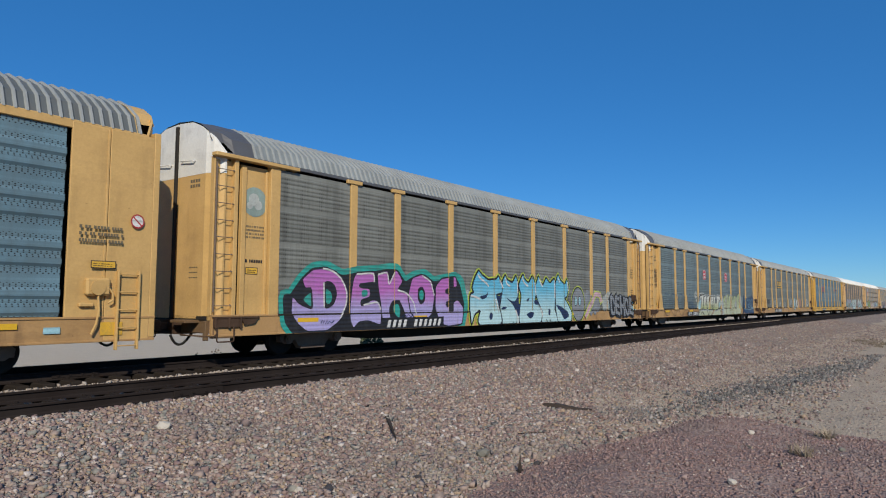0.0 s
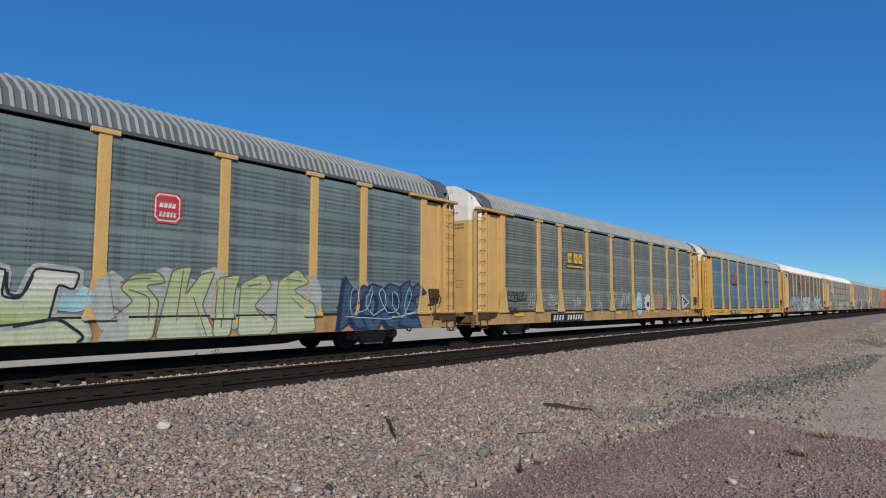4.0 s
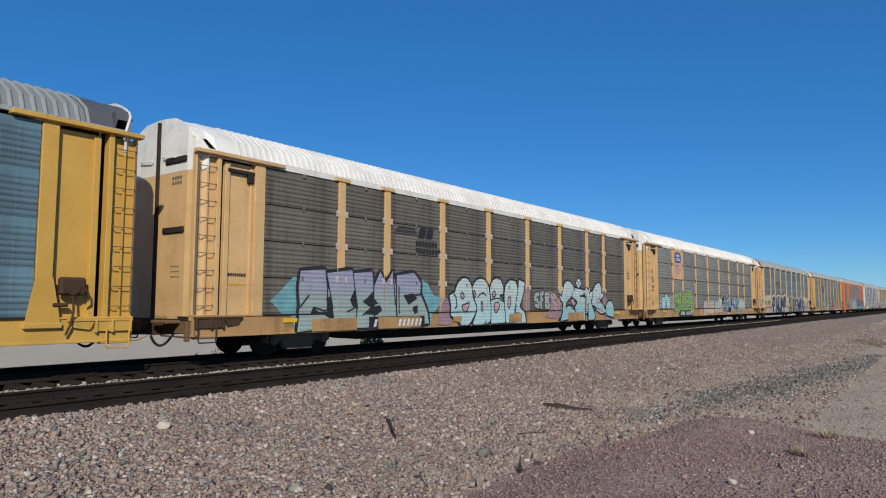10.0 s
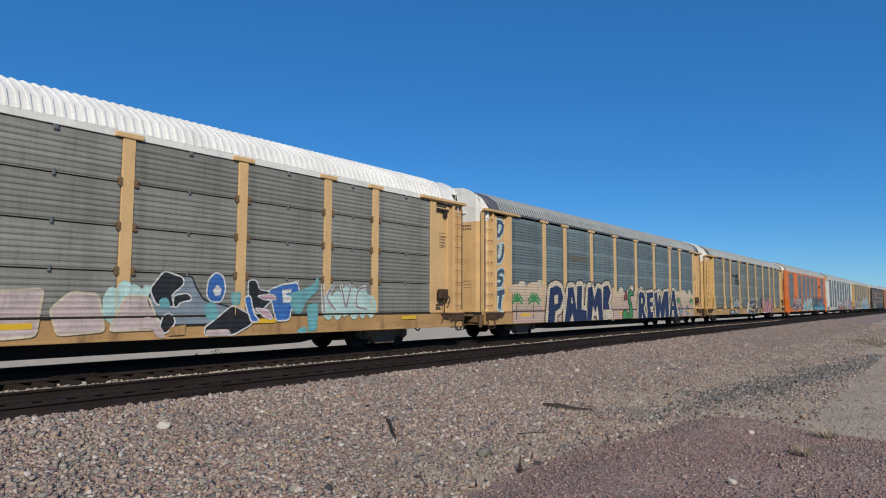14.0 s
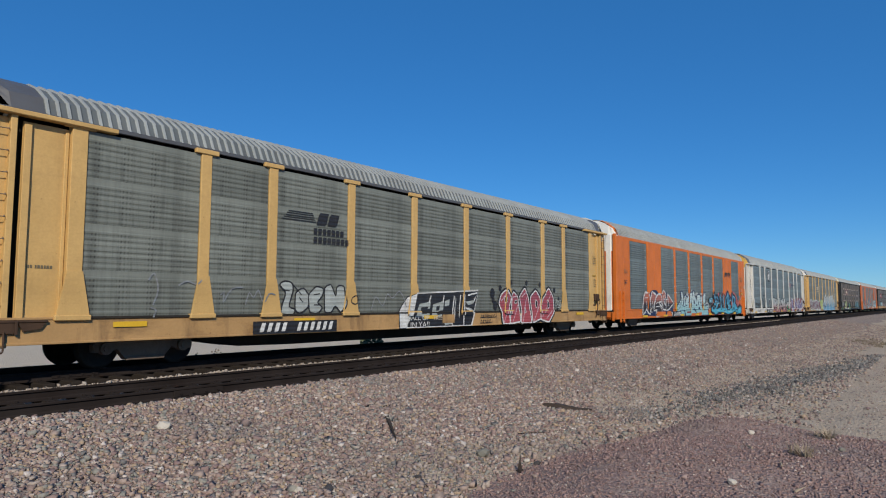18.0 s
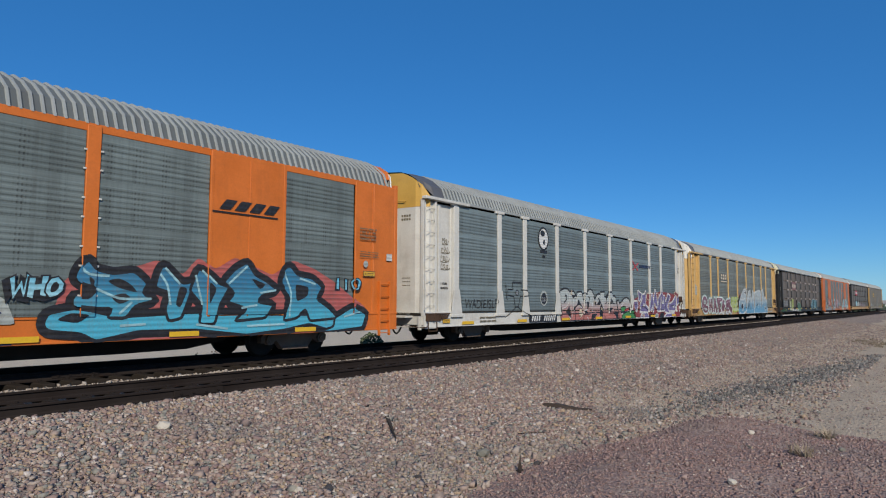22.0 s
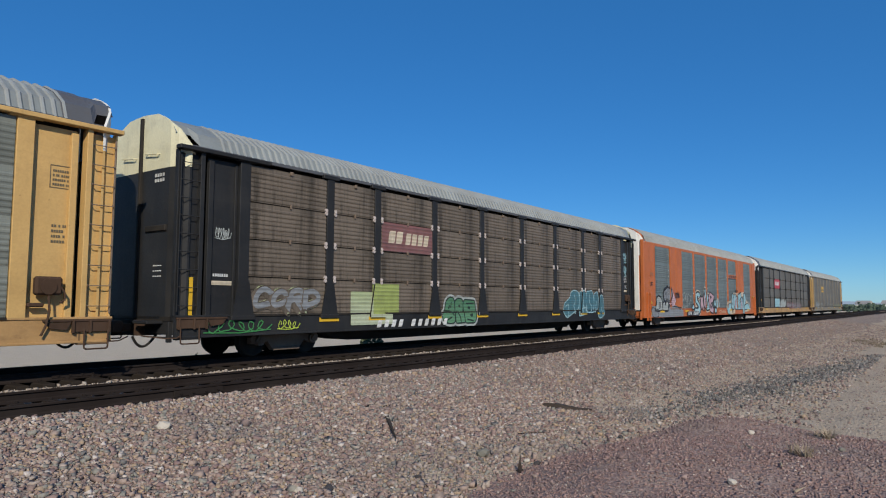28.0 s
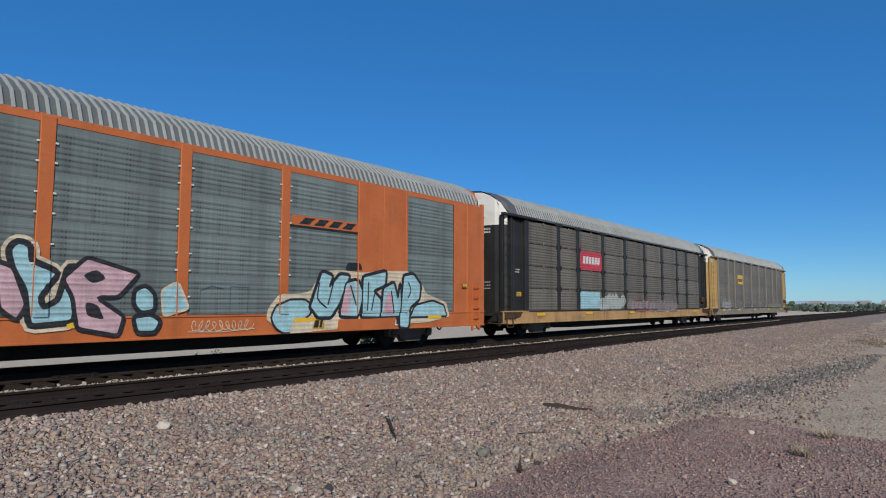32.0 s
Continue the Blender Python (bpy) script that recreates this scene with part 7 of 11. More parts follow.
for i, q in enumerate(marks):
    p.who = i + 1
    p.form(q, K_ICE, K_BLACK, 0.05, soft=1)
p.who = 0
p.form([(10.33, 1.68), (10.42, 1.77), (10.53, 1.71), (10.57, 1.54), (10.39, 1.53)], K_PINK, K_BLACK, 0.05)
p.form([(10.40, 1.30), (10.92, 1.42), (10.74, 1.10), (10.57, 1.06), (10.45, 1.18)], K_PINK, K_BLACK, 0.05)
p.form([(11.14, 1.88), (11.32, 1.70), (11.19, 1.51)], K_PINK, K_BLACK, 0.05)
p.form([(11.62, 1.45), (11.73, 1.42), (11.75, 1.12), (11.63, 1.07)], K_PINK, K_BLACK, 0.05)
p.form([(12.36, 1.74), (12.52, 1.86), (12.65, 1.75), (12.56, 1.61), (12.37, 1.61)], K_PINK, K_BLACK, 0.05)
p.form([(12.50, 1.39), (12.82, 1.43), (12.90, 1.25), (12.67, 1.05), (12.51, 1.03)], K_PINK, K_BLACK, 0.05)
p.form([(13.50, 1.60), (13.64, 1.69), (13.72, 1.46), (13.62, 1.18), (13.47, 1.25)], K_PINK, K_BLACK, 0.05)
p.lines([[(11.37, 1.57), (11.58, 1.73), (11.84, 1.77), (11.93, 1.64)],
         [(9.92, 1.67), (10.05, 1.65), (10.12, 1.26), (10.00, 1.20)],
         [(12.26, 1.52), (12.82, 1.59), (13.19, 1.43)],
         [(14.14, 1.32), (13.97, 0.96), (14.28, 1.03)],
         [(10.28, 0.60), (10.15, 0.74)],
         [(11.79, 0.60), (11.94, 0.74)]], 0.05, K_BLACK)
p.form([(9.84, 0.77), (9.89, 0.93), (10.39, 0.94), (10.37, 0.73)], YELLOW_SILL, soft=0)
p.form([(13.53, 0.65), (13.55, 0.97), (14.55, 1.00), (14.48, 0.65)], YELLOW_SILL, soft=0)
p.done()
p = Paint(5, "graffiti", "white small lettering on a dull red patch")
p.form([(16.83, 1.93), (17.41, 1.80), (18.04, 1.26), (18.19, 0.88), (17.58, 0.71), (16.46, 0.81), (16.81, 1.09), (17.04, 1.44)], K_PINKY)
p.lines([[(17.05, 1.73), (17.29, 1.56)],
         [(17.16, 1.50), (17.56, 1.32)],
         [(17.37, 1.26), (17.64, 1.08)],
         [(17.22, 1.80), (17.55, 1.62)]], 0.1, K_PINK)
marks = [[(15.52, 1.62), (15.64, 1.82), (15.96, 1.90), (16.06, 1.71), (15.86, 1.63), (16.07, 1.49), (16.02, 1.15), (15.67, 1.19), (15.56, 1.32), (15.72, 1.41), (15.57, 1.48)],
         [(16.05, 1.88), (16.44, 1.92), (16.42, 1.72), (16.22, 1.68), (16.38, 1.60), (16.38, 1.46), (16.25, 1.43), (16.26, 1.14), (16.06, 1.14)],
         [(16.44, 1.87), (16.84, 1.91), (16.95, 1.73), (16.86, 1.55), (16.98, 1.32), (16.86, 1.13), (16.47, 1.14)]]
for i, q in enumerate(marks):
    p.who = i + 1
    p.form(q, K_SOFT, K_BLACK, 0.04, soft=1)
p.who = 0
p.lines([[(15.86, 1.65), (15.76, 1.61)],
         [(15.72, 1.41), (15.88, 1.36)],
         [(16.64, 1.72), (16.76, 1.69)],
         [(16.65, 1.38), (16.75, 1.34)]], 0.05, K_BLACK)
p.done()
p = Paint(5, "graffiti", "ice blue bubble lettering with black edge")
p.form([(17.59, 0.60), (17.98, 0.89), (18.23, 0.94), (18.44, 0.69)], K_BLACK)
p.form([(22.31, 2.09), (22.64, 1.94), (23.57, 1.00), (23.58, 0.60), (22.67, 0.60)], K_PINKY)
marks = [[(17.73, 1.84), (17.98, 1.67), (18.15, 1.98), (18.30, 2.29), (18.59, 2.41), (18.95, 2.35), (19.24, 2.15), (19.22, 1.85), (18.98, 1.69), (18.48, 1.40), (18.40, 1.17), (18.72, 1.32), (18.96, 1.25), (19.39, 1.03), (19.51, 0.78), (18.71, 0.68), (17.86, 0.60), (18.09, 1.07), (18.17, 1.42), (17.89, 1.49)],
         [(19.28, 2.12), (20.32, 2.02), (20.29, 1.77), (19.78, 1.73), (20.51, 1.67), (20.42, 1.18), (20.37, 0.60), (19.65, 0.60), (19.40, 0.85), (19.31, 1.21), (19.62, 1.46), (19.01, 1.69)],
         [(20.25, 1.96), (20.55, 2.12), (20.90, 1.98), (20.88, 1.58), (20.71, 1.04), (20.50, 0.87), (20.38, 1.32), (20.58, 1.60)],
         [(20.91, 1.90), (21.44, 2.06), (21.07, 1.47), (21.53, 0.80), (21.34, 0.60), (20.69, 0.60), (20.74, 1.25)],
         [(21.32, 2.03), (21.59, 2.31), (22.03, 2.42), (22.29, 2.18), (22.26, 1.86), (22.64, 1.98), (22.47, 1.69), (22.06, 1.55), (22.70, 1.20), (22.93, 0.97), (22.34, 0.89), (21.82, 1.10), (21.52, 1.25), (21.13, 1.32)],
         [(22.75, 1.20), (23.01, 1.48), (23.46, 1.56), (23.80, 1.24), (23.76, 0.67), (22.80, 0.82)]]
for q in marks:
    p.form(q, K_BLACK, K_BLACK, 0.12)
for i, q in enumerate(marks):
    p.who = i + 1
    p.form(q, K_ICE2, K_BLACK, 0.05, soft=1)
p.who = 0
p.form([(18.91, 1.52), (19.17, 1.61), (19.38, 1.39), (19.18, 1.25)], K_PINK, K_BLACK, 0.03)
p.form([(20.42, 1.25), (20.55, 1.39), (20.67, 1.25), (20.50, 0.97)], K_PINK, K_BLACK, 0.03)
p.form([(21.67, 1.47), (21.91, 1.70), (22.12, 1.62), (22.06, 1.40)], K_PINK, K_BLACK, 0.03)
p.form([(21.52, 1.10), (21.82, 1.17), (22.45, 0.98), (22.24, 0.86)], K_PINK, K_BLACK, 0.03)
p.form([(19.46, 2.29), (19.52, 2.46), (19.72, 2.55), (19.92, 2.49), (20.02, 2.32), (19.90, 2.15), (19.70, 2.08), (19.53, 2.16)], K_ICE2, K_BLACK, 0.035)
p.lines([[(19.52, 2.46), (19.94, 2.12)],
         [(19.50, 2.16), (20.13, 2.55)]], 0.035, K_BLACK)
p.rect(18.6, 20.2, 0.62, 0.98, YELLOW_SILL)
p.done()
for k in (5, 8):
    p = Paint(k, "emblem", "black stripes and block emblem with bars below")
    for i in range(5):
        p.rect(6.8 + 0.05 * i, 7.95 - 0.03 * i, 3.52 + 0.055 * i, 3.545 + 0.055 * i, K_BLACK)
        p.step -= 1
    p.step += 1
    p.blocks(7.95, 8.75, 3.46, 3.80, 2, K_BLACK, 0.08, 0.08)
    p.blocks(7.85, 9.0, 3.20, 3.37, 7, K_BLACK).blocks(7.85, 9.2, 2.97, 3.14, 8, K_BLACK).done()
plate_number(5, 5.85, 8.15, 0.66, 0.92)
data_block(5, 0.95, 1.5, 2.0, 2.15, 1, mat=K_BLACK)
data_block(5, 0.9, 1.5, 1.78, 1.88, 1, mat=K_YLW)
data_block(5, 26.0, 26.4, 2.7, 3.1, 3, True)

# wagon 6
p = Paint(6, "graffiti", "mint circles with black edge over a painted lattice")
p.rect(1.95, 4.38, 1.1, 1.85, K_SOFT)
for i in range(9):
    a = 1.95 + 0.30 * i
    p.ribbon([(a, 1.1), (min(a + 0.55, 4.4), 1.1 + 0.75 * min(1, (4.4 - a) / 0.55))], 0.022, K_BLACK)
    p.step -= 1
    p.ribbon([(a, 1.85), (min(a + 0.55, 4.4), 1.85 - 0.75 * min(1, (4.4 - a) / 0.55))], 0.022, K_BLACK)
    p.step -= 1
p.step += 1
for u, z, r in ((2.75, 1.45, 0.36), (3.6, 1.45, 0.36), (3.2, 1.75, 0.24)):
    p.disc(u, z, r + 0.05, K_BLACK)
    p.step -= 1
p.step += 1
for u, z, r in ((2.75, 1.45, 0.36), (3.6, 1.45, 0.36), (3.2, 1.75, 0.24)):
    p.disc(u, z, r, K_MINT)
    p.step -= 1
for u in (2.02, 4.05):
    p.rect(u, u + 0.24, 1.1, 1.9, K_BLACK).rect(u + 0.05, u + 0.19, 1.12, 1.4, K_ICE).rect(u + 0.05, u + 0.19, 1.45, 1.66, K_ICE).rect(u + 0.05, u + 0.19, 1.7, 1.85, K_ICE)
p.done()
p = Paint(6, "graffiti", "apple green block lettering with dark shadow")
p.form([(5.56, 0.65), (5.56, 0.93), (8.49, 0.98), (8.47, 0.67)], K_BLACK, soft=0)
marks = [[(4.59, 1.40), (4.72, 1.75), (4.69, 1.90), (4.91, 2.14), (5.38, 2.19), (5.67, 2.02), (5.71, 1.77), (5.64, 1.54), (5.75, 1.32), (5.72, 1.04), (5.55, 0.91), (4.76, 0.90), (4.63, 1.16)],
         [(5.72, 2.06), (6.01, 2.22), (6.06, 1.55), (6.00, 1.15), (6.19, 1.32), (6.21, 2.16), (6.44, 2.15), (6.50, 1.56), (6.57, 1.08), (6.37, 0.91), (5.78, 0.94)],
         [(6.53, 2.15), (7.35, 2.29), (7.41, 1.94), (7.03, 1.84), (7.06, 1.71), (7.37, 1.75), (7.34, 1.51), (7.05, 1.44), (7.08, 1.20), (7.46, 1.32), (7.47, 0.95), (6.68, 0.87), (6.60, 1.08)],
         [(7.36, 2.09), (7.63, 2.25), (8.12, 2.23), (8.38, 1.97), (8.35, 1.69), (8.60, 1.39), (8.73, 1.06), (8.57, 0.90), (8.26, 1.06), (8.12, 0.91), (7.50, 0.92), (7.45, 1.44)]]
for q in marks:
    p.form(q, K_NAVY, K_NAVY, 0.2)
for q in marks:
    p.form(q, K_WHITE, K_WHITE, 0.11)
for i, q in enumerate(marks):
    p.who = i + 1
    p.form(q, K_APPLE, K_NAVY, 0.035, soft=1)
p.who = 0
p.form([(5.13, 1.76), (5.32, 1.85), (5.42, 1.74), (5.33, 1.63), (5.16, 1.63)], K_NAVY, K_WHITE, 0.03)
p.form([(5.17, 1.43), (5.42, 1.52), (5.48, 1.32), (5.32, 1.19), (5.18, 1.21)], K_NAVY, K_WHITE, 0.03)
p.form([(7.80, 1.76), (7.95, 1.86), (8.09, 1.77), (7.99, 1.64), (7.81, 1.65)], K_NAVY, K_WHITE, 0.03)
p.form([(7.76, 1.45), (7.97, 1.38), (7.95, 1.00), (7.78, 0.99)], K_NAVY, K_WHITE, 0.03)
p.form([(6.00, 1.89), (6.11, 2.13), (6.17, 1.78), (6.13, 1.21), (6.01, 1.18)], K_NAVY, K_WHITE, 0.03)
p.lines([[(4.72, 1.69), (4.92, 1.80), (4.83, 1.53), (5.05, 1.23), (5.27, 1.18)],
         [(7.03, 1.81), (7.44, 1.84), (7.25, 1.69)],
         [(7.05, 1.26), (7.18, 1.44), (7.43, 1.44)],
         [(5.01, 2.10), (5.44, 2.12)],
         [(6.63, 2.11), (7.29, 2.19)]], 0.045, K_NAVY)
p.rect(7.9, 8.5, 0.86, 0.97, STENCIL_Y)
p.done()
p = Paint(6, "graffiti", "pale pinkish white lettering")
marks = [[(10.88, 1.00), (11.14, 1.54), (11.67, 1.60), (11.83, 1.32), (12.14, 1.60), (12.59, 1.56), (12.72, 0.76), (12.27, 0.70), (12.15, 1.01), (11.95, 0.70), (11.63, 0.71), (11.48, 1.02), (11.29, 0.60), (11.03, 0.61)],
         [(12.70, 1.56), (13.53, 1.62), (13.42, 0.75), (12.79, 0.71)],
         [(13.65, 1.24), (14.02, 1.57), (14.55, 1.53), (14.69, 0.80), (13.79, 0.75)],
         [(14.77, 0.80), (15.09, 1.50), (15.59, 1.50), (15.89, 0.81)]]
for i, q in enumerate(marks):
    p.who = i + 1
    p.form(q, K_PINKW, K_CREAM, 0.05, soft=1)
p.who = 0
p.done()
p = Paint(6, "graffiti", "blue, turquoise and black abstract lettering")
p.cloud(14.7, 16.2, 0.8, 1.8, K_MINT, 3, 6)
p.form([(15.70, 1.68), (15.93, 2.06), (16.30, 1.95), (16.62, 1.96), (16.68, 1.76), (16.92, 1.43), (17.69, 1.26), (18.34, 1.08), (18.75, 0.89), (16.04, 0.88), (15.78, 1.11), (15.57, 1.42)], K_GREYB, K_BLACK, 0.04)
p.form([(15.61, 1.65), (15.93, 2.06), (16.40, 1.92), (16.41, 1.76), (16.11, 1.53), (16.22, 1.27), (15.77, 1.32)], K_BLACK, K_WHITE, 0.035)
p.form([(16.16, 1.53), (16.52, 1.59), (16.64, 1.43), (16.32, 1.37), (16.27, 1.27), (16.17, 1.27)], K_BLACK, K_WHITE, 0.035)
p.form([(15.93, 1.11), (16.12, 1.16), (16.24, 0.94), (16.00, 0.69), (15.84, 0.80)], K_BLACK, K_WHITE, 0.035)
p.form([(16.94, 0.82), (17.11, 0.92), (17.69, 1.32), (18.07, 1.14), (18.34, 1.08), (18.22, 0.84), (17.72, 0.62), (16.95, 0.63)], K_BLACK, K_WHITE, 0.035)
p.form([(18.11, 1.92), (18.37, 1.93), (18.45, 1.69), (19.00, 1.64), (19.73, 1.98), (19.59, 1.78), (19.01, 1.57), (18.40, 1.08), (18.13, 1.44)], K_BLACK, K_WHITE, 0.035)
p.form([(16.97, 1.55), (17.01, 1.89), (17.20, 2.08), (17.42, 1.99), (17.49, 1.67), (17.38, 1.38), (17.09, 1.38)], K_COBALT, K_WHITE, 0.04)
p.form([(18.00, 1.50), (18.19, 1.56), (18.31, 1.08), (18.48, 0.93), (18.21, 0.90)], K_COBALT, K_WHITE, 0.04)
p.form([(18.72, 1.69), (19.14, 1.83), (19.66, 1.91), (19.75, 1.58), (19.46, 1.19), (19.39, 0.93), (18.96, 0.92), (18.88, 1.26)], K_COBALT, K_WHITE, 0.04)
p.form([(16.92, 1.32), (17.15, 1.43), (17.34, 1.09), (17.11, 0.92), (16.93, 1.10)], K_TURQ)
p.form([(15.81, 1.43), (16.01, 1.51), (16.12, 1.27), (15.87, 1.22)], K_TURQ)
p.form([(17.61, 1.61), (17.90, 1.65), (17.89, 1.32), (17.67, 1.30)], K_TURQ)
p.form([(19.30, 1.58), (19.82, 1.72), (20.21, 1.86), (20.37, 2.13), (20.41, 1.73), (19.99, 1.45), (19.77, 1.06), (19.54, 1.13)], K_TURQ)
p.form([(19.63, 0.67), (19.93, 0.79), (20.02, 0.60), (19.71, 0.60)], K_TURQ)
p.form([(19.99, 1.32), (20.39, 1.39), (20.34, 0.65), (20.02, 0.60)], K_TURQ)
p.form([(17.14, 1.66), (17.25, 1.78), (17.37, 1.69), (17.34, 1.55), (17.20, 1.53)], K_WHITE, soft=0)
p.form([(19.15, 1.70), (19.47, 1.73), (19.44, 1.64), (19.27, 1.60), (19.48, 1.51), (19.42, 1.38), (19.19, 1.37)], K_WHITE, soft=0)
p.form([(18.36, 1.54), (18.86, 1.60), (19.01, 1.45), (18.59, 1.44)], K_PINK, K_WHITE, 0.03)
p.form([(18.30, 1.26), (18.74, 1.20), (18.89, 0.95), (18.61, 1.01)], K_PINK, K_WHITE, 0.03)
p.form([(15.36, 1.02), (15.63, 1.09), (15.94, 0.79), (16.00, 0.60), (15.80, 0.63), (15.65, 0.86), (15.37, 0.81)], K_PINKW)
p.form([(16.95, 0.76), (17.59, 0.76), (17.66, 0.62), (17.01, 0.61)], K_PINKW)
p.form([(16.05, 0.66), (16.08, 0.84), (16.47, 0.89), (16.44, 0.67)], YELLOW_SILL, soft=0)
p.done()
p = Paint(6, "graffiti", "grey and lilac lettering with pale mint dots")
p.cloud(20.6, 22.6, 0.9, 1.85, K_MINT, 4, 6)
p.lines([[(20.54, 1.87), (20.60, 1.12)],
         [(20.97, 1.88), (20.64, 1.53), (21.04, 1.18)],
         [(21.24, 1.89), (21.44, 1.18), (21.64, 1.90)],
         [(22.27, 1.84), (21.89, 1.76), (21.84, 1.25), (22.29, 1.20)]], 0.12, K_WHITE)
p.lines([[(20.54, 1.87), (20.60, 1.12)],
         [(20.97, 1.88), (20.64, 1.53), (21.04, 1.18)],
         [(21.24, 1.89), (21.44, 1.18), (21.64, 1.90)],
         [(22.27, 1.84), (21.89, 1.76), (21.84, 1.25), (22.29, 1.20)]], 0.06, K_GREY)
p.done()
p = Paint(6, "graffiti", "black scrawled tags on the corner bay")
p.word("COOLE", 0.95, 1.55, 2.62, 2.95, [(0.0, K_STEN)], 0.02, 0.1)
p.word("DAYCARE", 0.92, 1.55, 2.28, 2.48, [(0.0, K_STEN)], 0.0, 0.1).scrawl(0.95, 1.55, 2.14, 2.22, K_STEN, 3, 0.02, 5)
for a in range(4):
    p.ribbon([(1.25 + 0.14 * math.cos(a * 0.785), 3.25 + 0.14 * math.sin(a * 0.785)), (1.25 - 0.14 * math.cos(a * 0.785), 3.25 - 0.14 * math.sin(a * 0.785))], 0.02, K_STEN)
p.done()
plate_number(6, 5.75, 8.25, 0.66, 0.92)
placard(6, 1.2, 1.42, 0.45, 0.16)
data_block(6, 26.0, 26.3, 3.3, 3.7, 4, True)
placard(6, 26.1, 1.5, 0.3, 0.18)
board = part("shield_board", stock("shield_board", lambda g: g.cbox(-0.97, 0.97, -0.035, 0.03, 2.94, 4.80, 0.012).cbox(-0.97, 0.97, -0.05, -0.03, 2.92, 2.98, 0.006), YELLOW_PALE), TRAIN[6], x=5.535 - LEN / 2, y=-HALF + 0.02, label="plain yellow board behind the shield")


def shield():
    u, pts = 5.5, [(-0.62, 0.62), (-0.5, 0.66), (-0.36, 0.74), (0.36, 0.74), (0.5, 0.66), (0.62, 0.62), (0.68, 0.35), (0.56, 0.05), (0.60, -0.25), (0.48, -0.5), (0.2, -0.66), (0.0, -0.74), (-0.2, -0.66), (-0.48, -0.5), (-0.60, -0.25), (-0.56, 0.05), (-0.68, 0.35)]
    g = Geo()
    layers = [(pts, K_WHITE, 0.0), ([(x * 0.97, z) for x, z in pts[:8]] + [(-0.55, 0.05)] + [(x * 0.97, z) for x, z in pts[16:]], spray("shield_blue", (0.01, 0.05, 0.30)), 0.003)]
    red = spray("shield_red", (0.55, 0.03, 0.03))
    for i in range(6):
        x = -0.47 + 0.19 * i
        low = -0.70 + 0.30 * abs(x) ** 1.6 / 0.35 * 0.6
        layers.append(([(x - 0.045, low), (x + 0.045, low), (x + 0.045, 0.03), (x - 0.045, 0.03)], red, 0.003))
    for r, w in ((0.52, 0.36), (0.26, 0.42)):
        for i in range(5):
            x = -w + i * 2 * w / 5
            layers.append(([(x, r - 0.09), (x + w * 0.3, r - 0.09), (x + w * 0.3, r + 0.09), (x, r + 0.09)], K_WHITE, 0.006))
    me = bpy.data.meshes.new("shield_emblem")
    v, f, mi, slots = [], [], [], []
    for poly, mat, d in layers:
        if mat not in slots:
            slots.append(mat)
        o = len(v)
        v += [(u + x * 0.95 - LEN / 2, -HALF - 0.020 - d, 3.92 + z * 0.95) for x, z in poly]
        f.append(tuple(range(o, len(v))))
        mi.append(slots.index(mat))
    me.from_pydata(v, [], f)
    for m in slots:
        me.materials.append(m)
    me.polygons.foreach_set("material_index", mi)
    part("shield_emblem", me, TRAIN[6], label="blue, white and red striped shield")


shield()

# wagon 7: beach mural
p = Paint(7, "graffiti", "cream and pink beach mural along the wagon's foot")
p.rect(1.95, 25.25, 0.62, 1.95, K_SAND)
for i in range(18):
    p.disc(2.4 + 1.3 * i, 1.93 + 0.05 * math.sin(i * 2.1), 0.72, K_SAND, 0.22 + 0.07 * math.sin(i * 1.3), 14)
    p.step -= 0.9
for i in range(16):
    p.disc(2.7 + 1.45 * i, 2.12 + 0.08 * math.sin(i * 1.7), 0.3, K_CREAM, 0.16, 12)
    p.step -= 0.9
p.step += 1
for i in range(6):
    p.poly([(12.9 + 0.1 * i, 1.7 - 0.1 * i), (14.4, 1.75 - 0.12 * i), (14.4, 1.71 - 0.12 * i)], K_PINK)
p.done()
p = Paint(7, "graffiti", "navy block lettering with cream edge")
p.step = 14
marks = [[(4.73, 0.60), (5.01, 2.01), (5.53, 2.14), (5.99, 2.05), (6.19, 1.63), (5.91, 1.20), (5.42, 1.05), (5.31, 0.60)],
         [(6.30, 0.60), (6.71, 2.07), (7.21, 2.12), (7.66, 0.60), (7.20, 0.60), (7.07, 0.98), (6.78, 0.60)],
         [(7.53, 0.62), (7.63, 2.15), (8.12, 2.21), (8.02, 1.10), (8.55, 1.05), (8.55, 0.60)],
         [(8.59, 0.60), (8.79, 2.12), (9.17, 2.17), (9.45, 1.55), (9.84, 2.14), (10.29, 2.08), (10.37, 0.60), (9.92, 0.60), (9.83, 1.32), (9.53, 0.97), (9.25, 1.32), (9.05, 0.60)],
         [(10.42, 0.60), (10.55, 2.20), (11.12, 2.29), (11.43, 1.93), (11.11, 1.44), (11.51, 0.61), (10.98, 0.60), (10.73, 1.13), (10.67, 0.60)]]
for q in marks:
    p.form(q, K_BLACK, K_BLACK, 0.6)
for q in marks:
    p.form(q, K_CREAM, K_CREAM, 0.48)
for i, q in enumerate(marks):
    p.who = i + 1
    p.form(q, K_NAVY, K_NAVY, 0.03, soft=0)
p.who = 0
p.form([(5.35, 1.73), (5.68, 1.77), (5.72, 1.42), (5.38, 1.32)], K_CREAM, soft=0)
p.form([(6.95, 1.43), (7.04, 1.71), (7.16, 1.36)], K_CREAM, soft=0)
p.done()
p = Paint(7, "graffiti", "navy block lettering with black and cream edge")
p.step = 14
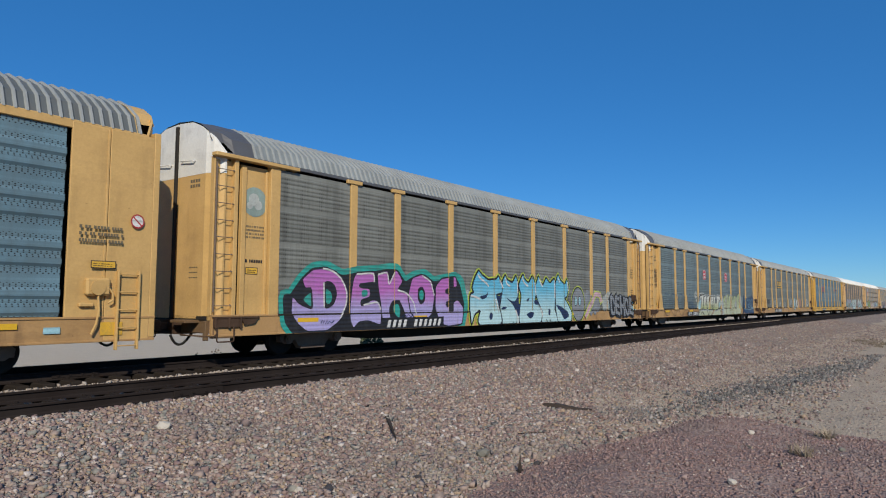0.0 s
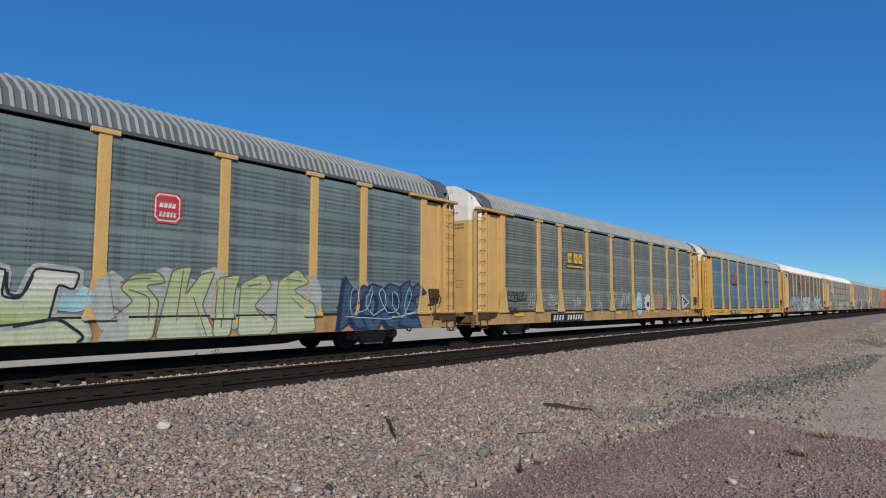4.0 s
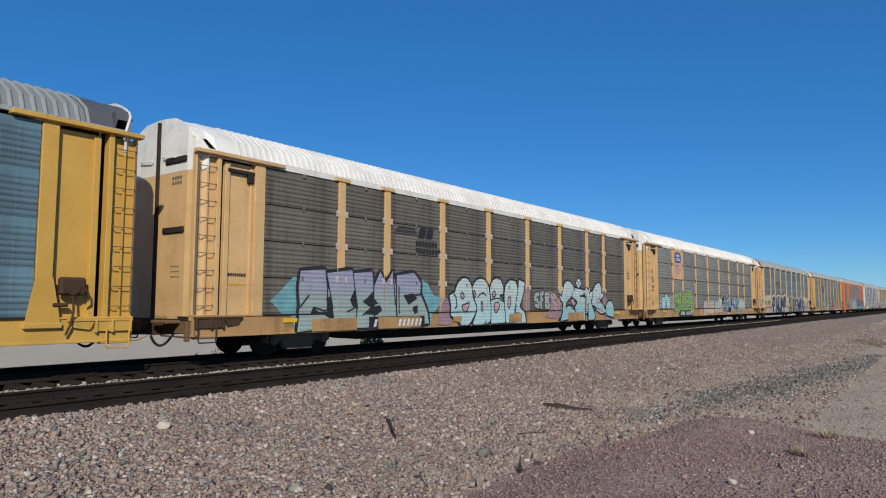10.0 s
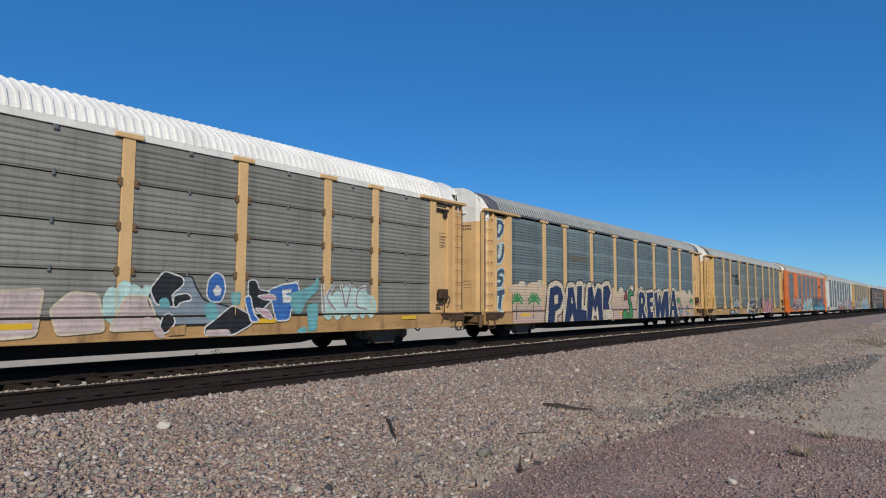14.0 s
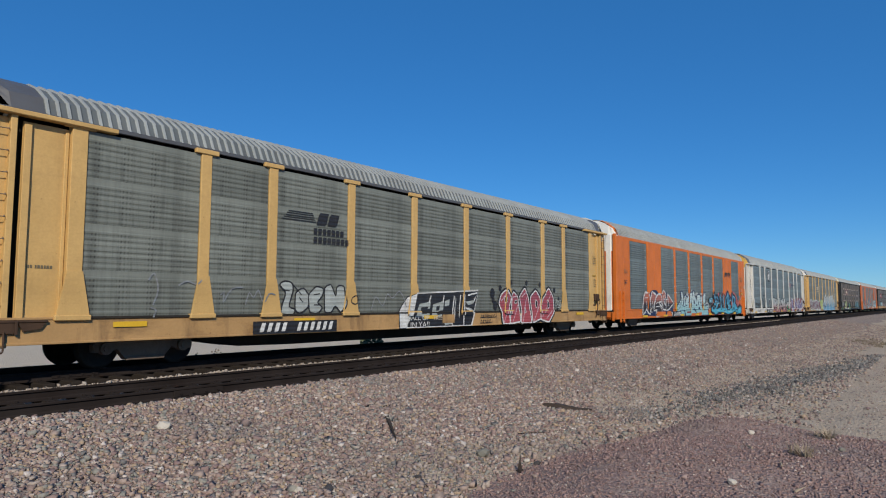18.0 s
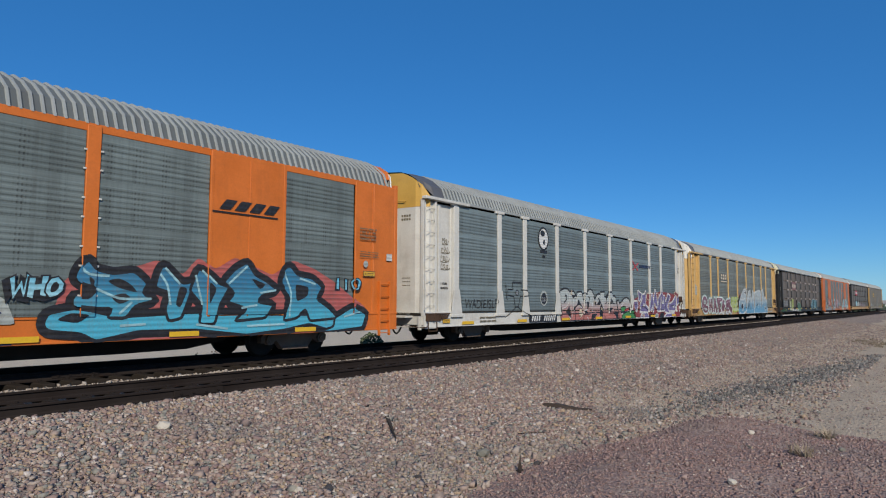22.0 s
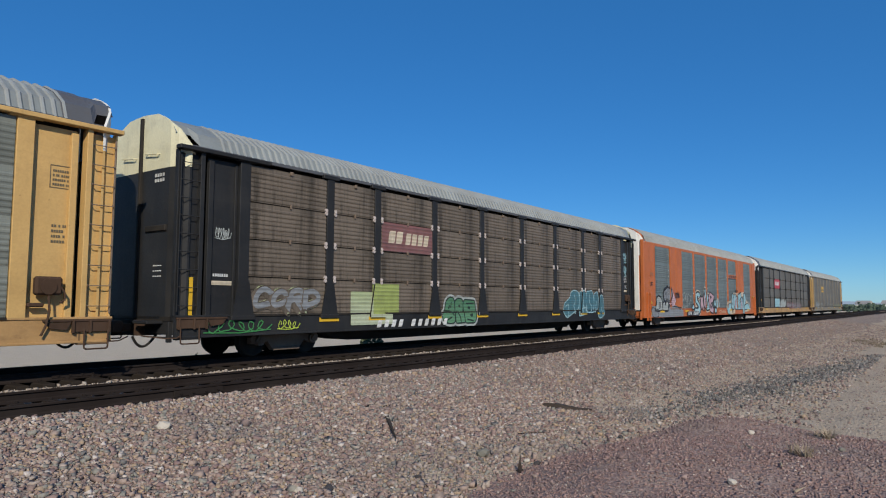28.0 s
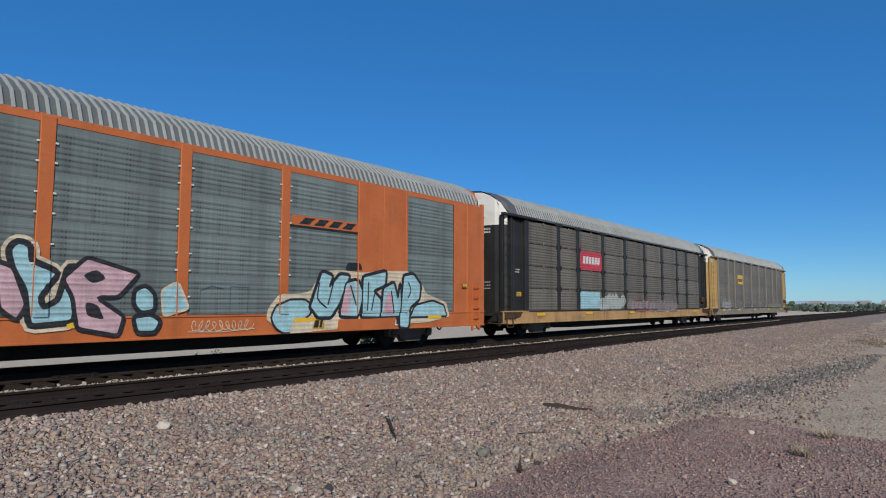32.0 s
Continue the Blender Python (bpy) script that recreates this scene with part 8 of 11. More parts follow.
marks = [[(15.13, 0.60), (15.20, 1.54), (15.27, 1.90), (15.56, 2.02), (16.02, 1.98), (16.26, 1.68), (16.15, 1.32), (15.94, 1.09), (16.31, 0.60), (15.86, 0.60), (15.65, 0.95), (15.64, 0.60)],
         [(16.51, 1.98), (17.51, 2.05), (17.55, 1.77), (17.01, 1.69), (17.02, 1.49), (17.47, 1.45), (17.41, 1.24), (17.03, 1.25), (17.04, 0.95), (17.42, 0.87), (17.41, 0.60), (16.50, 0.60), (16.57, 1.08)],
         [(17.73, 1.97), (18.19, 2.06), (18.31, 1.32), (18.51, 1.86), (18.74, 1.93), (18.86, 1.32), (19.45, 2.11), (19.86, 2.09), (19.29, 0.60), (18.78, 0.60), (18.60, 1.05), (18.46, 0.60), (17.96, 0.60)],
         [(19.63, 2.11), (20.18, 2.14), (20.19, 1.25), (20.11, 0.60), (19.53, 0.60), (19.58, 1.32)],
         [(20.88, 2.16), (21.27, 2.25), (21.85, 0.60), (21.17, 0.60), (21.06, 1.02), (20.75, 0.99), (20.65, 0.60), (20.26, 0.60), (20.55, 1.32)]]
for q in marks:
    p.form(q, K_BLACK, K_BLACK, 0.42)
for q in marks:
    p.form(q, K_CREAM, K_CREAM, 0.34)
for i, q in enumerate(marks):
    p.who = i + 1
    p.form(q, K_NAVY, K_NAVY, 0.03, soft=0)
p.who = 0
p.form([(15.60, 1.69), (15.81, 1.71), (15.85, 1.44), (15.62, 1.37)], K_CREAM, soft=0)
p.form([(20.87, 1.25), (20.98, 1.62), (21.11, 1.24)], K_CREAM, soft=0)
p.done()
p = Paint(7, "graffiti", "green serpent with black edge")
p.step = 14
p.form([(13.75, 1.81), (13.84, 2.04), (14.09, 2.15), (14.37, 2.01), (14.55, 1.97), (14.55, 2.15), (14.67, 1.97), (14.58, 1.83), (14.30, 1.82), (14.11, 1.84), (14.07, 1.63), (14.30, 1.32), (14.41, 0.98), (14.37, 0.67), (14.12, 0.60), (12.95, 0.60), (12.93, 0.98), (13.44, 1.10), (13.63, 0.90), (13.89, 0.89), (13.97, 1.22), (13.74, 1.61)], K_GREEN, K_BLACK, 0.06)
p.form([(13.16, 1.52), (13.39, 2.02), (13.62, 2.03), (13.64, 1.62), (13.42, 1.60)], K_DKRED, K_BLACK, 0.05, soft=0)
p.lines([[(13.95, 1.99), (13.99, 1.92), (14.01, 2.00)],
         [(13.46, 0.72), (13.82, 0.81), (14.11, 0.70)],
         [(14.17, 1.43), (14.27, 1.11)],
         [(13.83, 1.53), (13.99, 1.11)]], 0.03, K_BLACK)
p.done()
for u, s in ((22.05, 1.0), (24.75, 0.85), (2.2, 0.9), (3.55, 1.0)):
    p = Paint(7, "graffiti", "painted green palm with thin trunk")
    p.ribbon([(u, 0.75), (u + 0.05, 1.2), (u + 0.1, 1.45)], 0.07 * s, K_STEN)
    for i in range(7):
        a = -0.5 + i * 0.68
        p.ribbon([(u + 0.1, 1.5), (u + 0.1 + 0.3 * s * math.cos(a), 1.58 + 0.25 * s * math.sin(a)), (u + 0.1 + 0.52 * s * math.cos(a), 1.45 + 0.22 * s * math.sin(a))], 0.11 * s, K_GREEN)
    p.done()
p = Paint(7, "graffiti", "grey boulders with black edge")
for u, r in ((22.6, 0.42), (23.9, 0.36)):
    p.disc(u, 0.98, r, K_BLACK, r * 0.9).disc(u, 0.98, r - 0.04, K_GREY, r * 0.9 - 0.04)
p.done()
p = Paint(7, "graffiti", "ice blue letters down the corner bay")
for word_, z in (("D", 3.86), ("U", 2.90), ("S", 1.98), ("T", 1.15)):
    p.word(word_, 0.90, 1.46, z, z + 0.74, [(0.10, K_ICE), (0.0, K_BLUEL)], 0.12, 0.03)
p.done()
p = Paint(7, "sill_sign", "brown block mark on a yellow patch and a square sign")
p.rect(18.6, 20.2, 0.68, 0.98, K_YLW).bars(18.8, 20.0, 0.72, 1.04, K_DKRED, 1, 2, 0.05, 0.65).rect(21.6, 22.1, 0.7, 0.95, K_WHITE).rect(21.66, 21.85, 0.74, 0.9, K_BLACK).done()
p = Paint(7, "emblem", "small black emblem")
p.blocks(6.9, 8.85, 3.30, 3.56, 8, K_STEN, 0.0, 0.35).done()
data_block(7, 26.0, 26.35, 3.0, 3.35, 4, True)
data_block(7, 26.02, 26.3, 2.3, 2.7, 4)
placard(7, 25.7, 0.82, 0.5, 0.2)

# wagon 8
p = Paint(8, "graffiti", "black and white slab lettering")
p.form([(11.40, 1.12), (11.65, 1.42), (11.82, 1.57), (12.25, 1.68), (12.07, 1.12), (11.78, 0.60), (11.43, 0.60)], K_WHITE, K_BLACK, 0.04, soft=0)
p.form([(12.25, 1.69), (15.80, 1.84), (15.54, 1.07), (15.32, 0.60), (11.78, 0.60), (12.07, 1.12)], K_BLACK, K_WHITE, 0.05, soft=0)
p.form([(12.35, 1.34), (13.01, 1.43), (12.91, 0.93), (12.15, 0.93)], K_SOFT, soft=0)
p.form([(12.52, 1.24), (12.87, 1.27), (12.80, 1.04), (12.43, 1.03)], K_BLACK, soft=0)
p.form([(12.61, 1.17), (13.02, 1.21), (12.95, 1.08), (12.59, 1.09)], K_BLACK, soft=0)
p.form([(13.14, 1.34), (13.75, 1.46), (13.66, 1.09), (13.54, 0.92), (13.03, 0.93)], K_SOFT, soft=0)
p.form([(13.32, 1.28), (13.50, 1.30), (13.46, 1.14), (13.28, 1.12)], K_BLACK, soft=0)
p.form([(13.24, 1.08), (13.74, 1.16), (13.69, 1.03), (13.38, 0.99)], K_BLACK, soft=0)
p.form([(13.79, 1.46), (14.05, 1.51), (14.03, 1.32), (13.77, 1.27)], K_SOFT, soft=0)
p.form([(13.70, 0.89), (14.12, 0.97), (14.18, 0.69), (13.76, 0.64)], K_SOFT, soft=0)
p.form([(14.91, 1.44), (15.62, 1.50), (15.46, 1.37), (15.07, 1.32)], K_SOFT, soft=0)
p.form([(14.99, 1.26), (15.58, 1.12), (15.47, 1.00)], K_SOFT, soft=0)
p.lines([[(13.02, 1.63), (12.91, 1.39)],
         [(13.73, 1.64), (13.67, 1.41)],
         [(14.32, 1.63), (14.17, 0.86)],
         [(14.29, 0.85), (14.41, 1.56), (14.57, 0.90), (14.69, 1.66)],
         [(14.87, 1.71), (14.86, 0.60)],
         [(14.18, 0.62), (14.12, 0.91)],
         [(15.06, 1.66), (15.73, 1.75), (15.52, 1.47)],
         [(14.92, 1.22), (15.54, 1.04), (15.35, 0.60)]], 0.06, K_WHITE, 0)
p.rect(13.62, 14.3, 0.72, 1.0, YELLOW_SILL)
p.word("ALL UP", 11.95, 12.9, 0.84, 0.97, [(0.0, K_WHITE)], 0.0, 0.0).word("IN YA!!", 11.95, 12.9, 0.66, 0.79, [(0.0, K_WHITE)], 0.0, 0.0).word("FREE", 13.15, 13.6, 0.84, 0.96, [(0.0, K_CREAM)], 0.0, 0.0)
p.done()
p = Paint(8, "graffiti", "red and pink lettering with white edge and black drips")
for u, z, r in ((16.75, 1.75, 0.16), (16.8, 1.5, 0.1), (16.95, 1.3, 0.15), (17.3, 1.95, 0.1), (18.1, 2.18, 0.08), (19.3, 2.2, 0.09), (20.4, 2.15, 0.08), (21.7, 1.95, 0.1), (22.0, 1.2, 0.1), (22.1, 1.6, 0.07)):
    p.disc(u, z, r, K_BLACK, r * 1.2)
    p.step -= 0.9
marks = [[(17.19, 1.36), (17.35, 1.71), (17.73, 1.91), (18.05, 1.61), (17.87, 1.25), (18.00, 0.60), (17.48, 0.60), (17.39, 1.11)],
         [(18.08, 1.61), (18.28, 1.85), (18.61, 1.61), (18.79, 0.67), (18.00, 0.60), (18.02, 1.18)],
         [(18.72, 1.66), (19.15, 2.01), (19.43, 1.62), (19.68, 0.60), (18.83, 0.60), (18.87, 1.17)],
         [(19.57, 1.63), (20.04, 1.93), (20.40, 1.64), (20.55, 0.78), (19.77, 0.60), (19.67, 1.17)],
         [(20.54, 1.56), (21.18, 2.04), (21.58, 1.65), (21.64, 1.04), (21.16, 0.60), (20.46, 0.72), (20.41, 1.24)]]
for q in marks:
    p.form(q, K_BLACK, K_BLACK, 0.22)
for i, q in enumerate(marks):
    p.who = i + 1
    p.form(q, K_REDW, K_WHITE, 0.06, soft=1)
p.who = 0
p.form([(17.58, 1.60), (17.72, 1.66), (17.76, 1.46), (17.62, 1.38)], K_BLACK, K_WHITE, 0.03)
p.form([(18.34, 1.49), (18.53, 1.52), (18.54, 1.41), (18.35, 1.35)], K_BLACK, K_WHITE, 0.03)
p.form([(19.13, 1.32), (19.22, 1.02), (19.10, 0.99)], K_BLACK, K_WHITE, 0.03)
p.form([(20.00, 1.55), (20.18, 1.48), (20.14, 1.19), (20.01, 1.23)], K_BLACK, K_WHITE, 0.03)
p.form([(20.93, 1.48), (21.14, 1.55), (21.22, 1.22), (20.99, 1.13)], K_BLACK, K_WHITE, 0.03)
p.lines([[(17.51, 0.63), (17.84, 1.18)],
         [(17.34, 1.46), (17.82, 1.82)],
         [(18.13, 0.61), (18.58, 1.32)],
         [(18.95, 0.65), (19.26, 1.62)],
         [(19.81, 0.63), (20.34, 1.32)],
         [(20.57, 0.84), (21.38, 1.82)],
         [(18.19, 1.61), (18.57, 1.69)],
         [(18.86, 1.62), (19.26, 1.85)],
         [(20.92, 0.75), (21.44, 1.07)]], 0.05, K_PINK)
p.done()
p = Paint(8, "graffiti", "grey outlined lettering with dark edge")
marks = [[(6.73, 1.83), (6.91, 1.94), (7.17, 1.90), (7.22, 1.71), (7.06, 1.26), (7.30, 1.22), (7.24, 1.06), (6.80, 1.09), (6.85, 1.32), (6.98, 1.64)],
         [(7.28, 1.65), (7.56, 1.78), (7.80, 1.52), (7.73, 1.25), (7.43, 1.08), (7.27, 1.19)],
         [(7.77, 1.12), (7.72, 1.59), (8.00, 1.83), (8.29, 1.76), (8.21, 1.53), (8.02, 1.39), (8.26, 1.25), (8.06, 1.08)],
         [(8.31, 1.11), (8.29, 1.80), (8.54, 1.90), (8.73, 1.53), (8.75, 1.85), (9.04, 1.86), (9.13, 1.32), (8.92, 1.09), (8.70, 1.32), (8.57, 1.10)]]
for i, q in enumerate(marks):
    p.who = i + 1
    p.form(q, K_SOFT, K_BLACK, 0.045, soft=1)
p.who = 0
p.lines([[(7.17, 1.87), (7.49, 1.58)],
         [(6.88, 1.70), (7.10, 1.68)],
         [(7.91, 1.59), (8.13, 1.62)],
         [(7.92, 1.32), (8.14, 1.32)],
         [(7.41, 1.52), (7.54, 1.39)],
         [(9.31, 1.54), (9.55, 1.61), (9.65, 1.47), (9.46, 1.32), (9.27, 1.39), (9.31, 1.54)]], 0.03, K_BLACK)
p.lines([[(5.73, 1.32), (5.84, 1.68), (5.96, 1.44), (6.10, 1.75), (6.26, 1.32), (6.38, 1.63), (6.59, 1.57)],
         [(3.26, 1.84), (3.39, 2.05), (3.51, 1.64), (3.38, 1.32)],
         [(3.96, 1.75), (4.17, 1.87), (4.39, 1.76), (4.50, 1.88)],
         [(3.33, 1.27), (3.48, 1.22), (3.39, 1.06)],
         [(5.03, 1.55), (5.15, 1.67), (5.08, 1.32), (5.33, 1.73), (5.64, 1.74)],
         [(10.15, 1.17), (10.34, 1.62), (10.66, 1.24), (10.86, 1.71), (11.08, 1.48), (11.40, 1.79), (11.63, 1.56), (11.76, 1.24)]], 0.035, K_GREY)
p.done()
Paint(8, "graffiti", "thin pale tag").scrawl(21.8, 22.4, 1.2, 1.6, K_SOFT, 7, 0.03, 4).done()
plate_number(8, 6.1, 8.6, 0.64, 0.86)
p = Paint(8, "graffiti", "black marker writing on the sill")
p.scrawl(15.9, 17.0, 0.86, 0.98, K_BLACK, 3, 0.02, 7).scrawl(15.9, 16.7, 0.66, 0.8, K_BLACK, 4, 0.02, 5).done()
data_block(8, 0.95, 1.4, 2.0, 2.12, 1, mat=K_STEN)
data_block(8, 26.0, 26.38, 3.3, 3.65, 4, True)
data_block(8, 26.02, 26.3, 2.2, 2.6, 4)
placard(8, 26.15, 2.72, 0.55, 0.07)

# wagon 9
p = Paint(9, "graffiti", "brick red and black sharp lettering with white lines")
p.form([(3.50, 0.75), (3.64, 1.80), (3.97, 2.01), (4.61, 1.94), (4.90, 2.14), (5.35, 2.18), (5.72, 2.18), (6.12, 2.00), (6.66, 1.96), (6.93, 2.06), (7.82, 2.07), (8.57, 1.45), (8.90, 0.60)], K_NAVY)
marks = [[(3.57, 0.80), (3.78, 1.71), (4.04, 2.01), (4.52, 1.98), (4.69, 1.63), (4.78, 0.80), (4.39, 0.92), (4.20, 1.12), (3.94, 0.93)],
         [(4.73, 1.61), (5.00, 2.08), (5.65, 1.89), (5.45, 1.54), (5.25, 1.43), (5.17, 0.98), (4.88, 0.93), (4.99, 1.27), (4.73, 1.09)],
         [(5.32, 1.30), (5.54, 1.54), (5.58, 1.70), (5.96, 1.92), (6.39, 1.94), (6.59, 1.78), (6.58, 1.53), (6.09, 1.49), (6.27, 1.32), (6.67, 1.15), (6.68, 0.74), (5.68, 0.66), (5.86, 1.04), (5.37, 1.02)],
         [(6.53, 1.47), (6.72, 1.91), (7.10, 2.18), (7.45, 1.99), (7.38, 1.68), (7.04, 1.74), (7.21, 1.38), (7.47, 1.26), (7.62, 1.05), (6.92, 1.06), (6.95, 1.44), (6.74, 1.25)],
         [(7.43, 1.01), (7.49, 1.63), (7.76, 1.63), (7.77, 1.97), (8.09, 1.82), (8.83, 1.42), (7.95, 1.07)]]
for q in marks:
    p.form(q, K_WHITE, K_WHITE, 0.14)
for q in marks:
    p.form(q, K_BLACK, K_BLACK, 0.06)
for i, q in enumerate(marks):
    p.who = i + 1
    p.form(q, K_BRICK, K_WHITE, 0.06, soft=0)
p.who = 0
p.lines([[(4.95, 1.48), (4.93, 1.11)],
         [(5.02, 1.58), (4.87, 1.01)],
         [(5.60, 1.37), (5.87, 1.49), (6.21, 1.43)],
         [(5.55, 1.21), (6.21, 1.26), (6.51, 1.09)],
         [(6.97, 1.80), (7.22, 1.92)],
         [(6.95, 1.56), (6.81, 1.32)],
         [(7.57, 1.57), (7.61, 1.14)],
         [(7.86, 1.76), (7.97, 1.20)],
         [(4.18, 1.52), (4.29, 1.12)],
         [(3.99, 1.71), (4.44, 1.73)],
         [(5.78, 0.88), (6.52, 0.88)]], 0.05, K_WHITE)
p.form([(5.68, 0.66), (5.84, 0.93), (7.33, 0.93), (7.29, 0.65)], ORANGE, soft=0)
p.form([(7.47, 0.64), (7.62, 0.93), (8.22, 0.97), (8.45, 0.66)], ORANGE, soft=0)
p.done()
p = Paint(9, "graffiti", "frost and sky blue lettering with navy shadow")
p.form([(11.43, 1.89), (11.49, 2.11), (11.64, 2.16), (11.86, 2.11), (11.94, 1.90)], K_SOFT)
p.form([(12.31, 2.13), (12.49, 2.30), (12.75, 2.33), (12.91, 2.20)], K_SOFT)
p.form([(13.31, 1.94), (13.46, 2.13), (13.76, 2.18), (14.03, 2.15), (14.08, 1.96)], K_SOFT)
p.form([(14.45, 2.00), (14.54, 2.13), (14.82, 2.17), (15.02, 2.06), (15.02, 1.95)], K_SOFT)
p.form([(15.66, 1.40), (15.84, 1.54), (16.21, 1.56), (16.48, 1.41), (16.65, 0.97), (15.80, 0.98)], K_SOFT)
p.form([(9.44, 0.74), (9.47, 1.07), (9.62, 1.28), (9.91, 1.42), (10.37, 1.70), (10.41, 1.83), (10.24, 1.99), (10.24, 2.15), (10.40, 2.18), (10.68, 2.17), (10.83, 1.98), (10.91, 1.76), (10.97, 1.85), (11.42, 2.03), (11.52, 1.86), (11.68, 1.81), (12.01, 2.02), (12.20, 2.13), (12.55, 2.15), (12.83, 2.23), (12.95, 2.29), (13.20, 2.18), (13.31, 1.97), (13.60, 1.69), (13.72, 1.95), (13.94, 2.02), (14.26, 2.06), (14.49, 2.00), (14.64, 1.87), (14.97, 1.98), (15.37, 2.14), (15.78, 2.16), (15.76, 1.80), (15.68, 1.44), (15.53, 1.19), (15.84, 1.32), (16.21, 1.35), (16.38, 1.18), (16.19, 0.98), (16.38, 0.71), (16.60, 0.60), (14.57, 0.60), (12.83, 0.60), (10.17, 0.60)], K_ICE2, K_NAVY, 0.08, soft=0)
p.form([(10.24, 1.99), (10.24, 2.15), (10.43, 2.18), (10.40, 1.99), (10.48, 1.82), (10.38, 1.68), (10.32, 1.79)], K_NAVY, soft=0)
p.form([(10.62, 1.28), (10.82, 1.28), (10.91, 1.76), (10.85, 1.94), (10.83, 1.76), (10.82, 1.53), (10.74, 1.39)], K_NAVY, soft=0)
p.form([(11.24, 1.22), (11.24, 1.60), (11.35, 1.97), (11.44, 2.03), (11.47, 1.82), (11.30, 1.46), (11.34, 1.32), (11.66, 1.33)], K_NAVY, soft=0)
p.form([(11.80, 1.48), (12.06, 1.63), (12.01, 1.47), (11.90, 1.46)], K_NAVY, soft=0)
p.form([(12.38, 1.14), (12.53, 1.54), (12.70, 1.92), (12.75, 2.15), (12.95, 2.26), (12.83, 2.00), (12.64, 1.69), (12.57, 1.20)], K_NAVY, soft=0)
p.form([(13.01, 1.50), (13.07, 1.70), (13.18, 1.56), (13.32, 1.58), (13.20, 1.49), (13.26, 1.35), (13.12, 1.43), (13.04, 1.37)], K_NAVY, soft=0)
p.form([(13.44, 1.24), (13.65, 1.40), (13.66, 1.87), (13.77, 1.98), (13.81, 1.87), (13.67, 1.48), (13.78, 1.29)], K_NAVY, soft=0)
p.form([(13.98, 1.35), (14.07, 1.53), (14.20, 1.64), (14.16, 1.43), (14.05, 1.30)], K_NAVY, soft=0)
p.form([(14.54, 1.97), (14.60, 1.64), (14.55, 1.42), (14.74, 1.35), (14.64, 1.61), (14.61, 1.89)], K_NAVY, soft=0)
p.form([(13.94, 1.05), (14.14, 1.18), (14.37, 1.21), (14.28, 1.06), (14.10, 1.00)], K_NAVY, soft=0)
p.form([(10.09, 0.60), (10.04, 0.77), (9.52, 0.81), (9.54, 1.06), (9.57, 1.12), (9.64, 0.87), (10.00, 0.93), (10.19, 0.92), (10.20, 0.60)], K_NAVY, soft=0)
p.form([(10.80, 1.01), (11.05, 0.96), (11.24, 0.62), (11.40, 0.60), (10.90, 0.60), (11.01, 0.77)], K_NAVY, soft=0)
p.form([(12.01, 0.67), (12.19, 0.60), (11.90, 0.60)], K_NAVY, soft=0)
p.form([(13.31, 0.60), (13.36, 0.83), (12.86, 1.08), (13.12, 1.08), (13.49, 0.89), (13.50, 0.60)], K_NAVY, soft=0)
p.form([(15.59, 1.24), (16.05, 1.18), (16.35, 1.11), (16.11, 1.17), (15.79, 1.24)], K_NAVY, soft=0)
p.lines([[(10.38, 1.70), (10.48, 1.78), (10.56, 1.66), (10.38, 1.39), (10.18, 1.21), (9.69, 1.00)],
         [(10.05, 1.22), (10.08, 1.39), (10.29, 1.48)],
         [(10.62, 1.28), (11.13, 1.21)],
         [(10.97, 1.85), (10.93, 1.60), (10.82, 1.32)],
         [(15.32, 2.11), (15.37, 1.79), (15.23, 1.40), (14.94, 1.32)],
         [(15.38, 1.40), (15.74, 1.44)],
         [(12.01, 2.02), (12.10, 1.73), (11.95, 1.58)],
         [(14.67, 1.29), (15.23, 1.25)]], 0.04, K_NAVY)
p.lines([[(9.94, 0.98), (11.14, 0.97)],
         [(11.24, 0.99), (12.27, 1.01)],
         [(12.54, 1.01), (14.56, 1.03)],
         [(14.80, 1.03), (16.38, 1.02)]], 0.03, K_NAVY)
p.lines([[(10.53, 2.13), (10.70, 1.97), (10.73, 1.59)],
         [(11.12, 1.77), (11.06, 1.39)],
         [(11.54, 1.72), (11.65, 1.75)],
         [(13.12, 2.08), (13.25, 1.90)],
         [(13.90, 1.87), (14.17, 1.93)],
         [(15.03, 1.78), (14.98, 1.48)]], 0.04, K_WHITE)
p.form([(12.30, 0.60), (12.43, 0.78), (13.26, 0.77), (13.24, 0.60)], ORANGE, soft=0)
p.form([(13.58, 0.60), (13.58, 0.79), (14.66, 0.83), (14.62, 0.62)], ORANGE, soft=0)
p.form([(11.46, 0.90), (12.25, 0.90), (12.27, 0.81), (11.46, 0.80)], K_DKRED, soft=0)
p.done()
p = Paint(9, "graffiti", "azure spiked lettering with red glow")
p.form([(17.21, 0.82), (17.30, 1.26), (17.45, 1.78), (17.86, 2.14), (18.50, 2.05), (18.91, 2.13), (19.33, 2.28), (19.94, 1.98), (20.32, 2.39), (20.74, 2.14), (21.25, 2.44), (22.37, 2.06), (23.07, 2.47), (23.83, 2.27), (24.52, 1.97), (25.77, 1.24), (25.91, 0.72), (24.55, 0.60), (22.81, 0.60), (17.81, 0.60)], K_REDGLOW)
